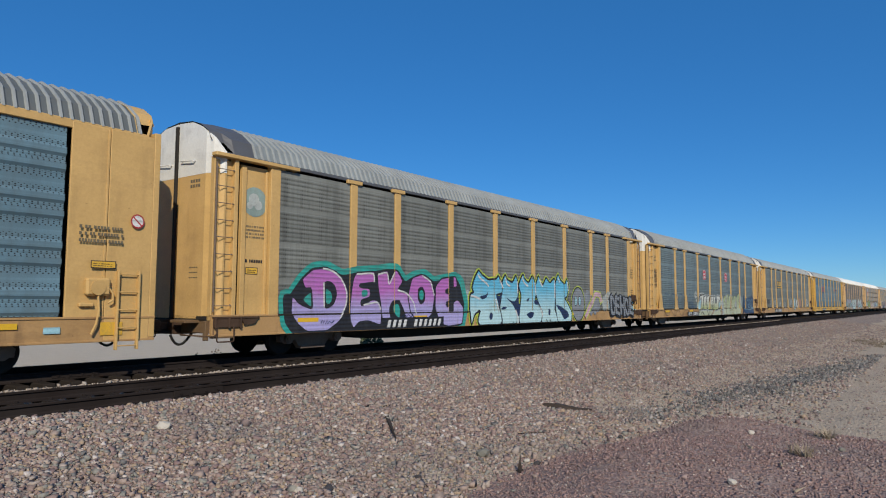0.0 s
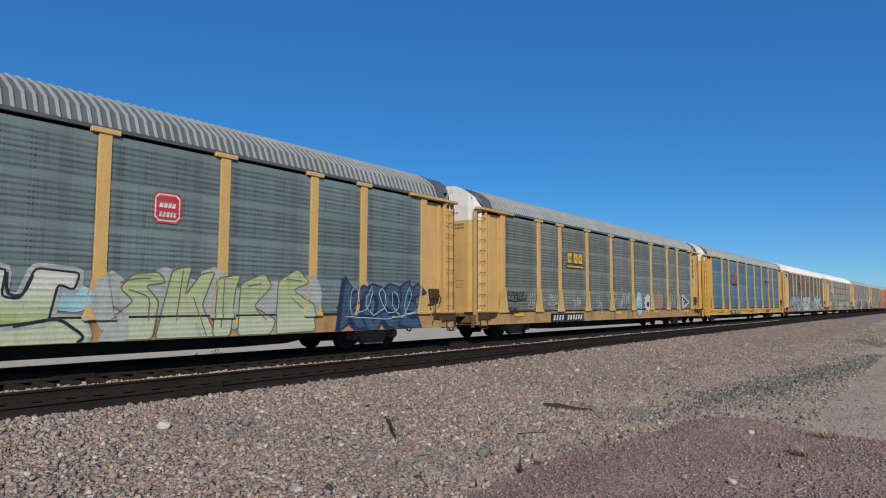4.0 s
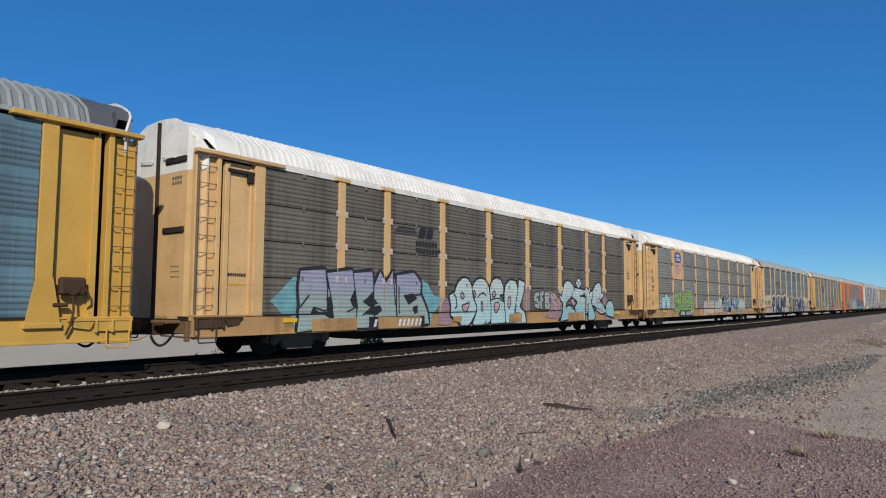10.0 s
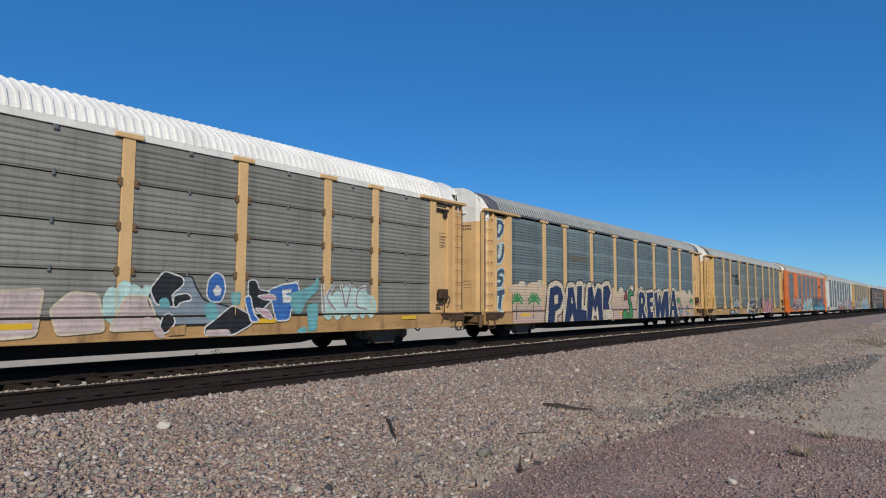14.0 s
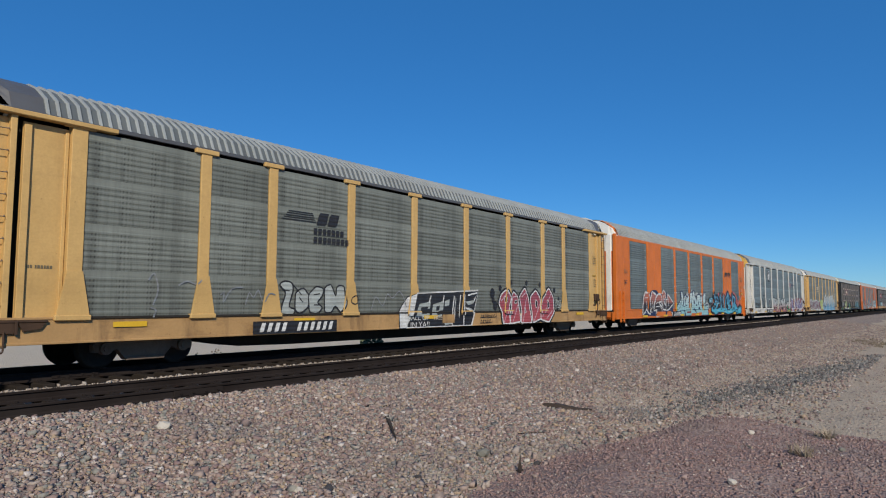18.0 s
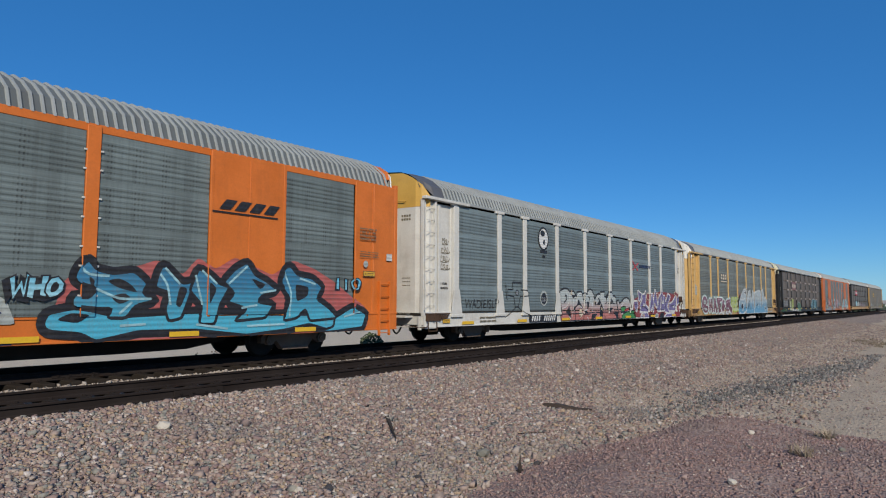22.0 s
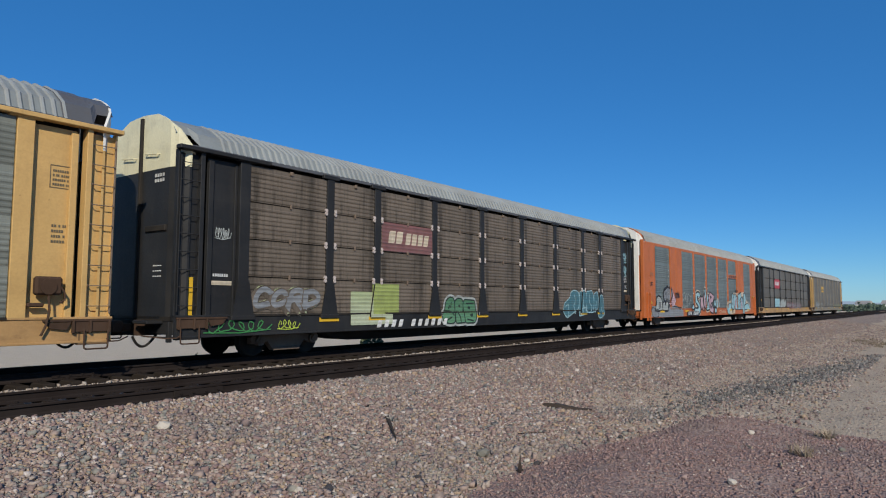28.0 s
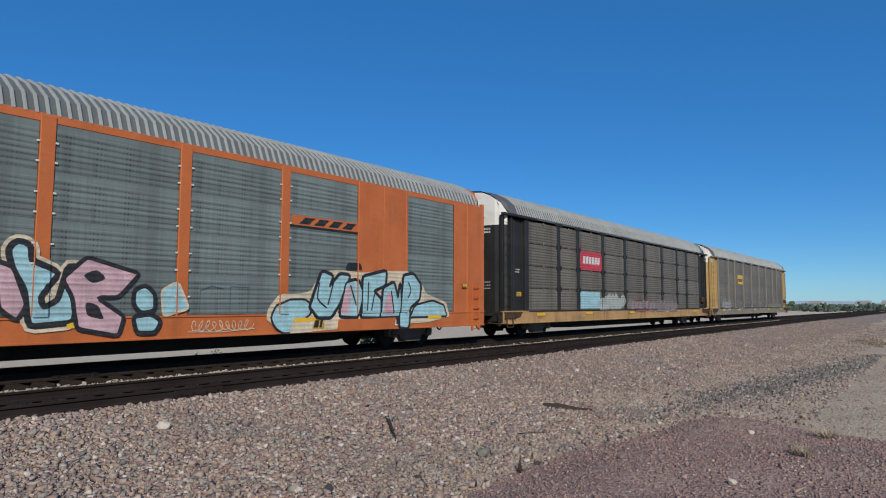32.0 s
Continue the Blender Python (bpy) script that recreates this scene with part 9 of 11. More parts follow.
marks = [[(17.09, 0.96), (17.17, 1.16), (17.65, 1.26), (18.02, 1.20), (18.54, 1.08), (20.28, 1.16), (22.02, 1.09), (23.63, 1.07), (25.02, 0.96), (24.55, 0.60), (23.64, 0.82), (22.81, 0.69), (21.66, 0.60), (20.30, 0.76), (18.96, 0.77), (18.08, 0.60), (17.80, 0.76), (17.18, 0.83)],
         [(17.60, 1.30), (17.64, 1.51), (17.89, 1.44), (18.06, 1.65), (17.75, 1.73), (17.63, 1.85), (17.74, 2.09), (17.88, 2.22), (18.01, 2.03), (18.38, 1.95), (18.84, 2.02), (19.15, 1.76), (19.01, 1.57), (19.33, 1.42), (18.87, 1.30), (18.70, 1.05), (18.28, 1.06), (18.41, 1.25), (18.08, 1.25)],
         [(19.29, 1.68), (19.37, 2.03), (19.48, 2.19), (19.73, 1.97), (19.95, 1.78), (20.20, 1.85), (20.14, 1.56), (19.94, 1.03), (19.61, 0.96), (19.54, 1.26), (19.65, 1.58)],
         [(20.11, 1.64), (20.33, 2.15), (20.58, 2.00), (20.85, 1.80), (21.13, 1.74), (20.87, 1.32), (20.78, 0.88), (20.36, 0.89), (20.44, 1.32)],
         [(20.95, 1.85), (21.26, 2.16), (21.61, 2.35), (21.84, 2.04), (22.18, 1.91), (22.54, 1.69), (22.04, 1.54), (21.93, 1.39), (22.43, 1.32), (22.21, 1.00), (21.29, 0.94), (21.64, 1.23), (21.07, 1.39), (21.27, 1.60)],
         [(22.63, 1.89), (22.77, 2.22), (22.97, 2.34), (23.22, 2.09), (23.72, 2.03), (24.11, 1.80), (23.89, 1.48), (24.35, 1.24), (24.68, 0.96), (23.64, 0.90), (23.52, 1.23), (23.21, 0.98), (22.76, 0.92), (22.99, 1.47)],
         [(24.54, 0.96), (25.26, 1.27), (25.82, 1.06), (25.67, 0.68), (24.55, 0.60), (23.91, 0.60), (24.54, 0.74)]]
for q in marks:
    p.form(q, K_BLACK, K_BLACK, 0.26)
for i, q in enumerate(marks):
    p.who = i + 1
    p.form(q, K_AZURE, K_BLACK, 0.07, soft=1)
p.who = 0
p.form([(18.25, 1.80), (18.51, 1.87), (18.76, 1.75), (18.93, 1.57), (18.52, 1.66)], K_BLACK)
p.form([(18.33, 1.50), (18.66, 1.57), (18.80, 1.44), (18.53, 1.32)], K_BLACK)
p.form([(19.87, 1.74), (20.08, 1.69), (19.90, 1.25), (19.78, 1.32)], K_BLACK)
p.form([(20.58, 1.86), (20.79, 1.70), (20.60, 1.32)], K_BLACK)
p.form([(21.71, 1.97), (22.18, 1.83), (22.00, 1.68)], K_BLACK)
p.form([(23.15, 1.86), (23.62, 1.79), (23.58, 1.55), (23.20, 1.40)], K_BLACK)
p.form([(17.87, 1.91), (18.02, 1.79), (17.94, 1.65)], K_BLACK)
p.form([(17.31, 1.04), (17.60, 1.17), (17.96, 1.13), (17.73, 0.97)], K_BLACK)
p.lines([[(17.74, 2.04), (17.87, 1.91), (18.31, 1.90)],
         [(18.03, 1.65), (18.53, 1.44), (19.22, 1.45)],
         [(18.54, 1.14), (18.80, 1.38)],
         [(19.40, 1.98), (19.58, 1.77), (19.66, 1.32)],
         [(19.51, 2.12), (19.87, 1.78)],
         [(20.25, 1.99), (20.44, 1.32)],
         [(20.41, 2.10), (20.78, 1.80)],
         [(21.09, 1.81), (21.61, 2.25)],
         [(21.46, 1.25), (21.92, 1.32)],
         [(22.48, 1.69), (22.00, 1.61)],
         [(22.77, 2.16), (23.03, 1.62), (22.96, 1.02)],
         [(23.29, 2.01), (23.84, 1.87)],
         [(18.55, 0.90), (19.10, 0.92)],
         [(20.29, 0.89), (21.12, 0.77)],
         [(21.65, 0.82), (22.80, 0.84)],
         [(24.90, 0.99), (25.51, 1.12)]], 0.05, K_SKYB)
p.word("WHO", 16.52, 17.41, 1.45, 1.85, [(0.09, K_BLACK), (0.0, K_BLUE)], 0.0, 0.05)
p.word("110", 24.6, 25.5, 1.75, 2.05, [(0.05, K_BLACK), (0.0, K_BLUE)], 0, 0.05)
p.done()
p = Paint(9, "emblem", "black slanted block emblem with underline")
p.blocks(20.75, 22.45, 3.55, 3.79, 4, K_BLACK, 0.14, 0.14).rect(20.6, 22.5, 3.46, 3.50, K_BLACK).done()
for u in (9.3, 12.22, 15.1):
    part("reflector", stock("reflector upright short", lambda g: g.cbox(-0.07, 0.07, -0.006, 0.0, 0, 0.48, 0.002), STENCIL_Y), TRAIN[9], x=u - LEN / 2, y=-HALF - 0.05, z=0.96, label="upright yellow reflective strip")
plate_number(9, 7.7, 10.1, 0.64, 0.86)
data_block(9, 0.95, 1.35, 2.45, 2.7, 2, mat=K_BLACK)
data_block(9, 0.9, 1.4, 3.0, 3.2, 3)
data_block(9, 25.5, 26.2, 3.2, 3.6, 4)
data_block(9, 25.5, 26.3, 2.7, 2.9, 3)
placard(9, 25.9, 2.22, 0.5, 0.16)
p = Paint(9, "sticker", "small round pale sticker and white square mark")
p.disc(25.75, 2.5, 0.1, K_SOFT).rect(26.65, 26.9, 2.65, 2.85, K_WHITE).done()

# wagon 10
p = Paint(10, "graffiti", "silver to red lettering with black edge on green")
p.form([(16.27, 0.60), (16.59, 0.86), (17.40, 0.99), (18.28, 1.06), (18.38, 0.60)], K_GREEN, K_BLACK, 0.05)
p.form([(9.50, 1.92), (9.71, 2.00), (9.93, 2.05), (10.26, 2.04), (10.44, 1.92), (10.70, 1.96), (10.88, 1.93), (11.17, 1.70), (11.21, 1.91), (11.69, 1.94), (11.77, 1.83), (12.05, 1.87), (12.21, 1.81), (12.33, 1.96), (12.62, 2.07), (12.88, 2.01), (13.04, 1.74), (13.16, 1.56), (13.36, 1.79), (13.59, 1.87), (13.78, 1.82), (13.80, 1.95), (14.32, 1.97), (14.31, 1.71), (14.52, 1.71), (14.58, 1.78), (14.83, 1.96), (15.22, 1.97), (15.32, 1.76), (15.56, 1.79), (15.74, 1.67), (15.71, 1.49), (16.06, 1.57), (16.21, 1.39), (16.46, 1.49), (16.89, 1.69), (17.22, 1.71), (17.55, 1.59), (17.75, 1.21), (17.32, 1.13), (16.81, 1.03), (16.35, 0.92), (16.49, 0.60), (14.60, 0.60), (11.94, 0.60), (9.57, 0.60)], K_SUNSET, K_BLACK, 0.09, soft=0)
p.form([(10.03, 1.02), (10.25, 1.14), (10.43, 1.29), (10.48, 1.09), (10.56, 0.65), (10.32, 0.83)], K_BLACK, soft=0)
p.form([(10.87, 1.24), (11.09, 1.27), (11.24, 1.37), (11.34, 1.54), (11.41, 1.56), (11.50, 1.45), (11.68, 1.32), (11.80, 1.19), (11.57, 1.26), (11.40, 1.31), (11.19, 1.27), (11.04, 1.16), (10.97, 0.95), (10.90, 1.02)], K_BLACK, soft=0)
p.form([(11.87, 1.05), (12.17, 1.06), (12.18, 0.94), (11.89, 0.93)], K_BLACK, soft=0)
p.form([(12.12, 1.47), (12.57, 1.46), (12.44, 1.32), (12.29, 1.15), (12.20, 1.07), (12.18, 1.35)], K_BLACK, soft=0)
p.form([(12.68, 0.60), (12.72, 0.79), (12.80, 0.90), (13.40, 0.89), (13.16, 0.77), (12.87, 0.60)], K_BLACK, soft=0)
p.form([(13.01, 1.51), (13.17, 1.47), (13.28, 1.47), (13.29, 1.32), (13.49, 1.31), (13.43, 1.42), (13.62, 1.43), (13.75, 1.60), (13.85, 1.45), (13.77, 1.32), (13.14, 1.30)], K_BLACK, soft=0)
p.form([(13.71, 0.60), (13.67, 0.92), (13.77, 1.22), (13.90, 1.40), (14.14, 1.09), (14.00, 0.99), (14.08, 0.81), (13.85, 0.60)], K_BLACK, soft=0)
p.form([(14.89, 1.43), (15.05, 1.67), (15.30, 1.43)], K_BLACK, soft=0)
p.form([(14.57, 1.15), (15.05, 1.19), (15.31, 1.16), (14.99, 1.04), (14.82, 0.94)], K_BLACK, soft=0)
p.form([(15.22, 0.94), (15.42, 1.01), (15.90, 0.97), (16.02, 0.60), (15.77, 0.63), (15.56, 0.81)], K_BLACK, soft=0)
p.form([(10.54, 1.82), (10.86, 1.77), (11.12, 1.79), (11.18, 1.67), (11.01, 1.70), (10.89, 1.63), (10.76, 1.62), (10.73, 1.71)], K_BLACK, soft=0)
p.form([(11.70, 1.90), (11.80, 1.81), (11.87, 1.63), (12.06, 1.48), (12.16, 1.42), (11.96, 1.42), (11.78, 1.64)], K_BLACK, soft=0)
p.form([(14.49, 1.69), (14.63, 1.77), (14.80, 1.91), (14.77, 1.77), (14.60, 1.64), (14.53, 1.48)], K_BLACK, soft=0)
p.form([(16.30, 1.18), (16.71, 1.25), (17.04, 1.23), (16.85, 0.98), (16.40, 0.92)], K_GREEN, K_BLACK, 0.05)
p.lines([[(9.99, 1.68), (10.04, 1.75), (10.13, 1.75), (10.16, 1.66), (10.12, 1.55), (10.00, 1.47), (9.87, 1.43)],
         [(12.41, 1.67), (12.47, 1.72), (12.55, 1.66), (12.53, 1.57), (12.45, 1.53)],
         [(13.51, 1.56), (13.57, 1.64), (13.67, 1.61), (13.66, 1.50), (13.54, 1.43)],
         [(15.71, 1.49), (15.89, 1.32), (16.00, 1.04)]], 0.07, K_BLACK)
p.lines([[(10.94, 1.00), (11.00, 0.64)],
         [(11.89, 0.93), (11.86, 0.73), (11.78, 0.60)],
         [(14.22, 0.81), (14.35, 0.60)],
         [(15.88, 1.49), (15.85, 1.25), (16.04, 0.83), (16.16, 0.60)],
         [(14.53, 1.69), (14.54, 1.40), (14.32, 1.39)],
         [(14.72, 1.39), (15.64, 1.39)]], 0.045, K_BLACK)
p.lines([[(9.71, 1.15), (10.06, 1.23), (10.32, 1.38), (10.42, 1.58), (10.43, 1.79), (10.33, 1.94)],
         [(10.50, 1.76), (10.54, 1.32), (10.64, 0.80)],
         [(10.82, 1.58), (10.78, 1.31), (10.88, 1.05)],
         [(11.23, 1.54), (11.28, 1.82), (11.66, 1.86), (11.78, 1.61)],
         [(11.00, 1.66), (11.15, 1.60), (11.11, 1.45)],
         [(11.87, 1.52), (12.12, 1.44)],
         [(12.31, 1.67), (12.35, 1.87), (12.50, 1.98)],
         [(12.96, 1.83), (12.95, 1.56), (12.79, 1.28), (12.73, 0.91)],
         [(13.43, 1.54), (13.47, 1.72), (13.70, 1.80)],
         [(13.85, 1.85), (13.92, 1.50), (14.18, 1.11)],
         [(11.31, 1.24), (11.44, 1.29), (11.59, 1.24), (11.71, 1.16)],
         [(13.25, 0.60), (13.40, 0.71), (13.62, 0.80)],
         [(14.89, 1.69), (14.85, 1.48)],
         [(16.32, 1.22), (16.76, 1.47), (17.23, 1.59)],
         [(12.21, 0.77), (12.38, 0.60)],
         [(10.31, 0.81), (10.50, 0.68)],
         [(11.82, 1.06), (12.17, 1.11)]], 0.04, K_WHITE)
p.lines([[(11.80, 1.77), (12.02, 1.80), (12.09, 1.62)]], 0.035, K_WHITE)
p.form([(11.37, 1.15), (11.66, 1.16), (11.63, 0.95), (11.83, 0.92), (11.43, 0.67), (11.49, 0.85), (11.33, 0.84)], K_CREAM, K_DKRED, 0.03, soft=0)
p.lines([[(10.59, 2.01), (10.62, 1.72)],
         [(10.52, 1.88), (10.72, 1.79)],
         [(10.70, 1.97), (10.55, 1.80)],
         [(12.98, 1.43), (13.16, 1.49)],
         [(13.06, 1.56), (13.10, 1.34)],
         [(13.78, 1.12), (14.01, 1.14)],
         [(13.87, 1.21), (13.92, 1.04)]], 0.035, K_CREAM)
p.lines([[(9.55, 0.93), (10.36, 0.93), (10.95, 0.93), (11.81, 0.95), (12.39, 0.96), (13.05, 0.97)],
         [(13.15, 0.97), (14.58, 0.98), (16.07, 0.97), (17.10, 0.99)]], 0.035, K_BLACK)
p.form([(16.62, 1.00), (17.12, 1.13), (17.44, 1.14), (17.16, 1.02)], K_RED)
p.done()
p = Paint(10, "graffiti", "violet lettering with white edge and dull red shadow")
p.form([(17.93, 0.99), (18.03, 1.37), (18.32, 1.66), (18.83, 1.77), (20.31, 1.91), (22.57, 2.12), (25.93, 1.94), (26.01, 0.60), (19.65, 0.60), (18.17, 0.70)], K_DKRED)
marks = [[(18.79, 2.10), (19.38, 1.90), (19.07, 1.52), (18.92, 1.59)],
         [(18.15, 1.51), (18.71, 1.51), (18.79, 1.27), (18.51, 0.96), (18.27, 1.20)],
         [(19.06, 1.27), (19.44, 1.66), (19.41, 1.88), (19.85, 1.92), (20.01, 2.14), (20.02, 1.79), (19.92, 1.32), (20.37, 1.14), (20.25, 0.92), (18.97, 0.95), (19.23, 1.14)],
         [(20.42, 1.08), (20.72, 1.83), (21.09, 1.99), (21.20, 1.42), (21.37, 1.95), (21.50, 2.23), (21.72, 1.96), (21.79, 1.58), (21.95, 1.17), (21.54, 1.26), (21.32, 1.45), (21.16, 0.90), (20.84, 0.98), (21.01, 1.44), (20.65, 0.98)],
         [(21.98, 1.22), (22.04, 1.71), (22.48, 1.98), (22.63, 2.23), (22.77, 1.86), (22.75, 1.45), (23.03, 1.02), (21.81, 0.96), (21.72, 1.17)],
         [(22.90, 1.84), (23.18, 1.87), (23.28, 1.46), (23.75, 1.99), (24.20, 1.83), (23.56, 1.25), (23.83, 0.84), (23.06, 0.94)],
         [(23.84, 0.98), (23.95, 1.39), (24.51, 1.47), (25.01, 1.77), (25.33, 2.00), (25.94, 1.63), (25.15, 1.25), (24.95, 0.96)],
         [(19.09, 0.66), (19.41, 0.87), (20.11, 0.90), (20.39, 0.61), (19.53, 0.60)],
         [(22.94, 0.60), (23.44, 0.79), (24.82, 0.82), (24.73, 0.60)]]
for q in marks:
    p.form(q, K_WHITE, K_WHITE, 0.15)
for i, q in enumerate(marks):
    p.who = i + 1
    p.form(q, K_VIOLET, K_WHITE, 0.05, soft=0)
p.who = 0
p.form([(20.04, 1.79), (20.24, 2.03), (20.53, 1.90), (20.60, 1.66), (20.26, 1.56)], K_DKRED, K_CREAM, 0.04)
p.form([(21.63, 1.96), (21.95, 2.04), (22.14, 1.84), (21.91, 1.63)], K_DKRED, K_CREAM, 0.04)
p.form([(24.79, 2.06), (25.19, 2.15), (25.71, 1.94), (25.40, 1.78)], K_DKRED, K_CREAM, 0.04)
p.form([(19.28, 0.77), (19.70, 0.78), (19.64, 0.64)], K_DKRED, K_CREAM, 0.04)
p.form([(21.33, 1.32), (21.46, 1.45), (21.52, 1.13)], K_DKRED, K_CREAM, 0.04)
p.form([(20.30, 0.62), (20.48, 0.79), (21.28, 0.82), (21.15, 0.60)], K_BLACK)
p.form([(22.08, 0.60), (22.22, 0.82), (22.93, 0.89), (22.86, 0.60)], K_BLACK)
p.form([(21.29, 0.60), (21.49, 0.82), (21.92, 0.78), (21.88, 0.60)], K_GREY, K_WHITE, 0.04)
p.form([(19.50, 1.26), (19.67, 1.49), (19.79, 1.21)], K_WHITE, soft=0)
p.form([(22.43, 1.45), (22.58, 1.59), (22.67, 1.32)], K_WHITE, soft=0)
p.form([(24.52, 1.20), (24.91, 1.32), (24.81, 1.14)], K_WHITE, soft=0)
p.lines([[(19.03, 1.98), (19.20, 1.76)],
         [(18.34, 1.37), (18.59, 1.37)],
         [(19.34, 1.21), (19.68, 1.26), (20.22, 1.03)],
         [(20.00, 2.02), (19.65, 1.78)],
         [(20.84, 1.56), (20.72, 1.20)],
         [(21.44, 2.08), (21.52, 1.83)],
         [(22.19, 1.58), (22.05, 1.26)],
         [(22.29, 1.06), (22.85, 1.02)],
         [(23.15, 1.73), (23.26, 1.05)],
         [(23.85, 1.89), (23.42, 1.46)],
         [(24.14, 1.25), (24.81, 1.32)]], 0.035, K_BLACK)
p.done()
p = Paint(10, "graffiti", "black round scribble in a white ring")
p.disc(8.05, 1.6, 0.32, K_SOFT).disc(8.05, 1.58, 0.24, K_BLACK).scrawl(7.9, 8.2, 1.45, 1.7, K_GREY, 4, 0.02, 3).done()
p = Paint(10, "graffiti", "black marker writing on the screen")
p.word("WADIEISLP", 2.25, 4.4, 1.2, 1.52, [(0.0, K_BLACK)], 0.03, 0.06, 1.05).done()
p = Paint(10, "graffiti", "black line drawing of a cross with scrolls")
p.ribbon([(5.5, 2.2), (6.2, 2.2), (6.15, 1.92), (6.7, 1.9), (6.65, 1.68), (6.1, 1.65), (5.95, 1.25), (5.7, 1.25), (5.6, 1.65), (5.15, 1.7), (5.15, 1.92), (5.55, 1.92), (5.5, 2.2)], 0.05, K_BLACK)
p.disc(5.85, 1.8, 0.12, K_BLACK).disc(5.85, 1.8, 0.08, K_GREY).ribbon([(5.8, 1.25), (5.3, 1.0), (4.9, 0.85)], 0.03, K_BLACK).ribbon([(5.9, 1.25), (6.4, 1.0), (6.8, 0.9)], 0.03, K_BLACK).ribbon([(5.0, 2.1), (5.02, 1.8), (5.1, 1.5)], 0.04, K_BLACK).done()
p = Paint(10, "emblem", "black and white oval emblem on a small scroll")
p.disc(8.05, 4.1, 0.46, K_BLACK, 0.50).disc(8.05, 4.1, 0.38, K_WHITE, 0.42).disc(7.98, 4.32, 0.2, K_BLACK, 0.13).disc(8.1, 3.95, 0.1, K_BLACK, 0.1)
p.rect(7.75, 8.35, 3.50, 3.60, K_BLACK).bars(7.95, 8.2, 3.3, 3.42, K_BLACK, 1, 3, 0, 0.8).done()
for a, b, c, d in ((0.95, 1.5, 2.5, 2.72), (0.95, 1.45, 2.75, 3.0), (1.0, 1.5, 3.05, 3.3), (1.05, 1.4, 3.35, 3.6)):
    Paint(10, "graffiti", "black handstyle tag").scrawl(a, b, c, d, K_STEN, int(c * 10), 0.025, 3).done()
plate_number(10, 6.9, 9.0, 0.64, 0.86)
data_block(10, 0.95, 1.4, 1.85, 2.15, 2, mat=K_BLACK)
data_block(10, 3.2, 4.3, 0.7, 0.96, 2)
data_block(10, 26.0, 26.4, 3.35, 3.7, 4, True)
placard(10, 1.15, 0.78, 0.42, 0.16)

# wagon 11
p = Paint(11, "graffiti", "plum lettering with a white and mint glow")
marks = [[(2.15, 1.26), (2.24, 1.58), (2.46, 1.85), (2.85, 1.96), (3.26, 1.87), (3.53, 1.60), (3.48, 1.39), (3.12, 1.32), (3.62, 1.25), (3.73, 1.04), (3.38, 0.77), (2.73, 0.76), (2.42, 0.90), (2.26, 1.13)],
         [(3.80, 1.25), (3.87, 1.67), (4.10, 1.82), (4.15, 1.32), (4.32, 1.82), (4.60, 1.79), (4.68, 1.25), (4.92, 0.81), (4.54, 0.74), (4.25, 1.18), (4.13, 0.82), (3.85, 0.79)],
         [(4.92, 0.81), (5.07, 1.25), (5.21, 1.84), (5.54, 1.85), (5.76, 1.32), (5.98, 0.78), (5.56, 0.71), (5.35, 1.09), (5.16, 0.75)],
         [(5.87, 1.86), (7.15, 1.84), (7.52, 1.82), (7.28, 1.57), (6.76, 1.56), (6.59, 1.16), (7.06, 0.84), (6.27, 0.70), (6.14, 1.24), (5.92, 1.47)],
         [(7.06, 0.75), (7.17, 1.24), (7.52, 1.73), (8.02, 1.66), (7.82, 1.40), (8.28, 1.32), (7.90, 1.07), (7.73, 0.69)],
         [(8.29, 0.68), (8.41, 1.66), (9.08, 1.76), (9.70, 1.82), (9.50, 1.50), (9.80, 1.23), (10.24, 1.05), (9.80, 0.60), (9.23, 0.97), (8.88, 0.63)]]
for q in marks:
    p.form(q, K_MINT, K_MINT, 0.22)
for q in marks:
    p.form(q, K_WHITE, K_WHITE, 0.1)
for i, q in enumerate(marks):
    p.who = i + 1
    p.form(q, K_PLUM, K_WHITE, 0.05, soft=1)
p.who = 0
p.form([(2.54, 1.65), (2.94, 1.72), (3.27, 1.53), (2.95, 1.32), (2.55, 1.39)], K_SOFT, K_PLUM, 0.03)
p.form([(2.48, 1.16), (3.12, 1.12), (3.46, 0.98), (2.81, 0.89)], K_SOFT, K_PLUM, 0.03)
p.form([(5.23, 1.25), (5.34, 1.40), (5.43, 1.20)], K_SOFT, K_PLUM, 0.03)
p.form([(8.60, 0.98), (8.87, 1.23), (9.23, 0.97)], K_SOFT, K_PLUM, 0.03)
p.lines([[(2.35, 1.52), (2.49, 1.06)],
         [(3.96, 1.60), (3.95, 1.04)],
         [(4.42, 1.68), (4.53, 1.03)],
         [(5.30, 1.62), (5.23, 1.02)],
         [(6.13, 1.71), (7.04, 1.71)],
         [(8.54, 1.49), (9.36, 1.60)]], 0.05, K_PINK)
p.done()
p = Paint(11, "graffiti", "small lime green lettering")
p.word("BSE", 10.1, 12.0, 0.85, 1.9, [(0.05, K_LIME), (-0.01, K_OLIVE)], 0.1, 0.08).done()
p = Paint(11, "graffiti", "white and blue block lettering with red and black splashes")
p.form([(11.66, 1.51), (12.35, 2.01), (13.06, 2.23), (12.88, 1.32), (12.18, 1.22), (11.90, 0.60), (11.50, 0.94)], K_BLACK, K_DKRED, 0.06)
p.form([(21.25, 2.35), (22.21, 1.85), (22.43, 0.79), (21.80, 0.60), (21.22, 1.06)], K_BLACK, K_DKRED, 0.06)
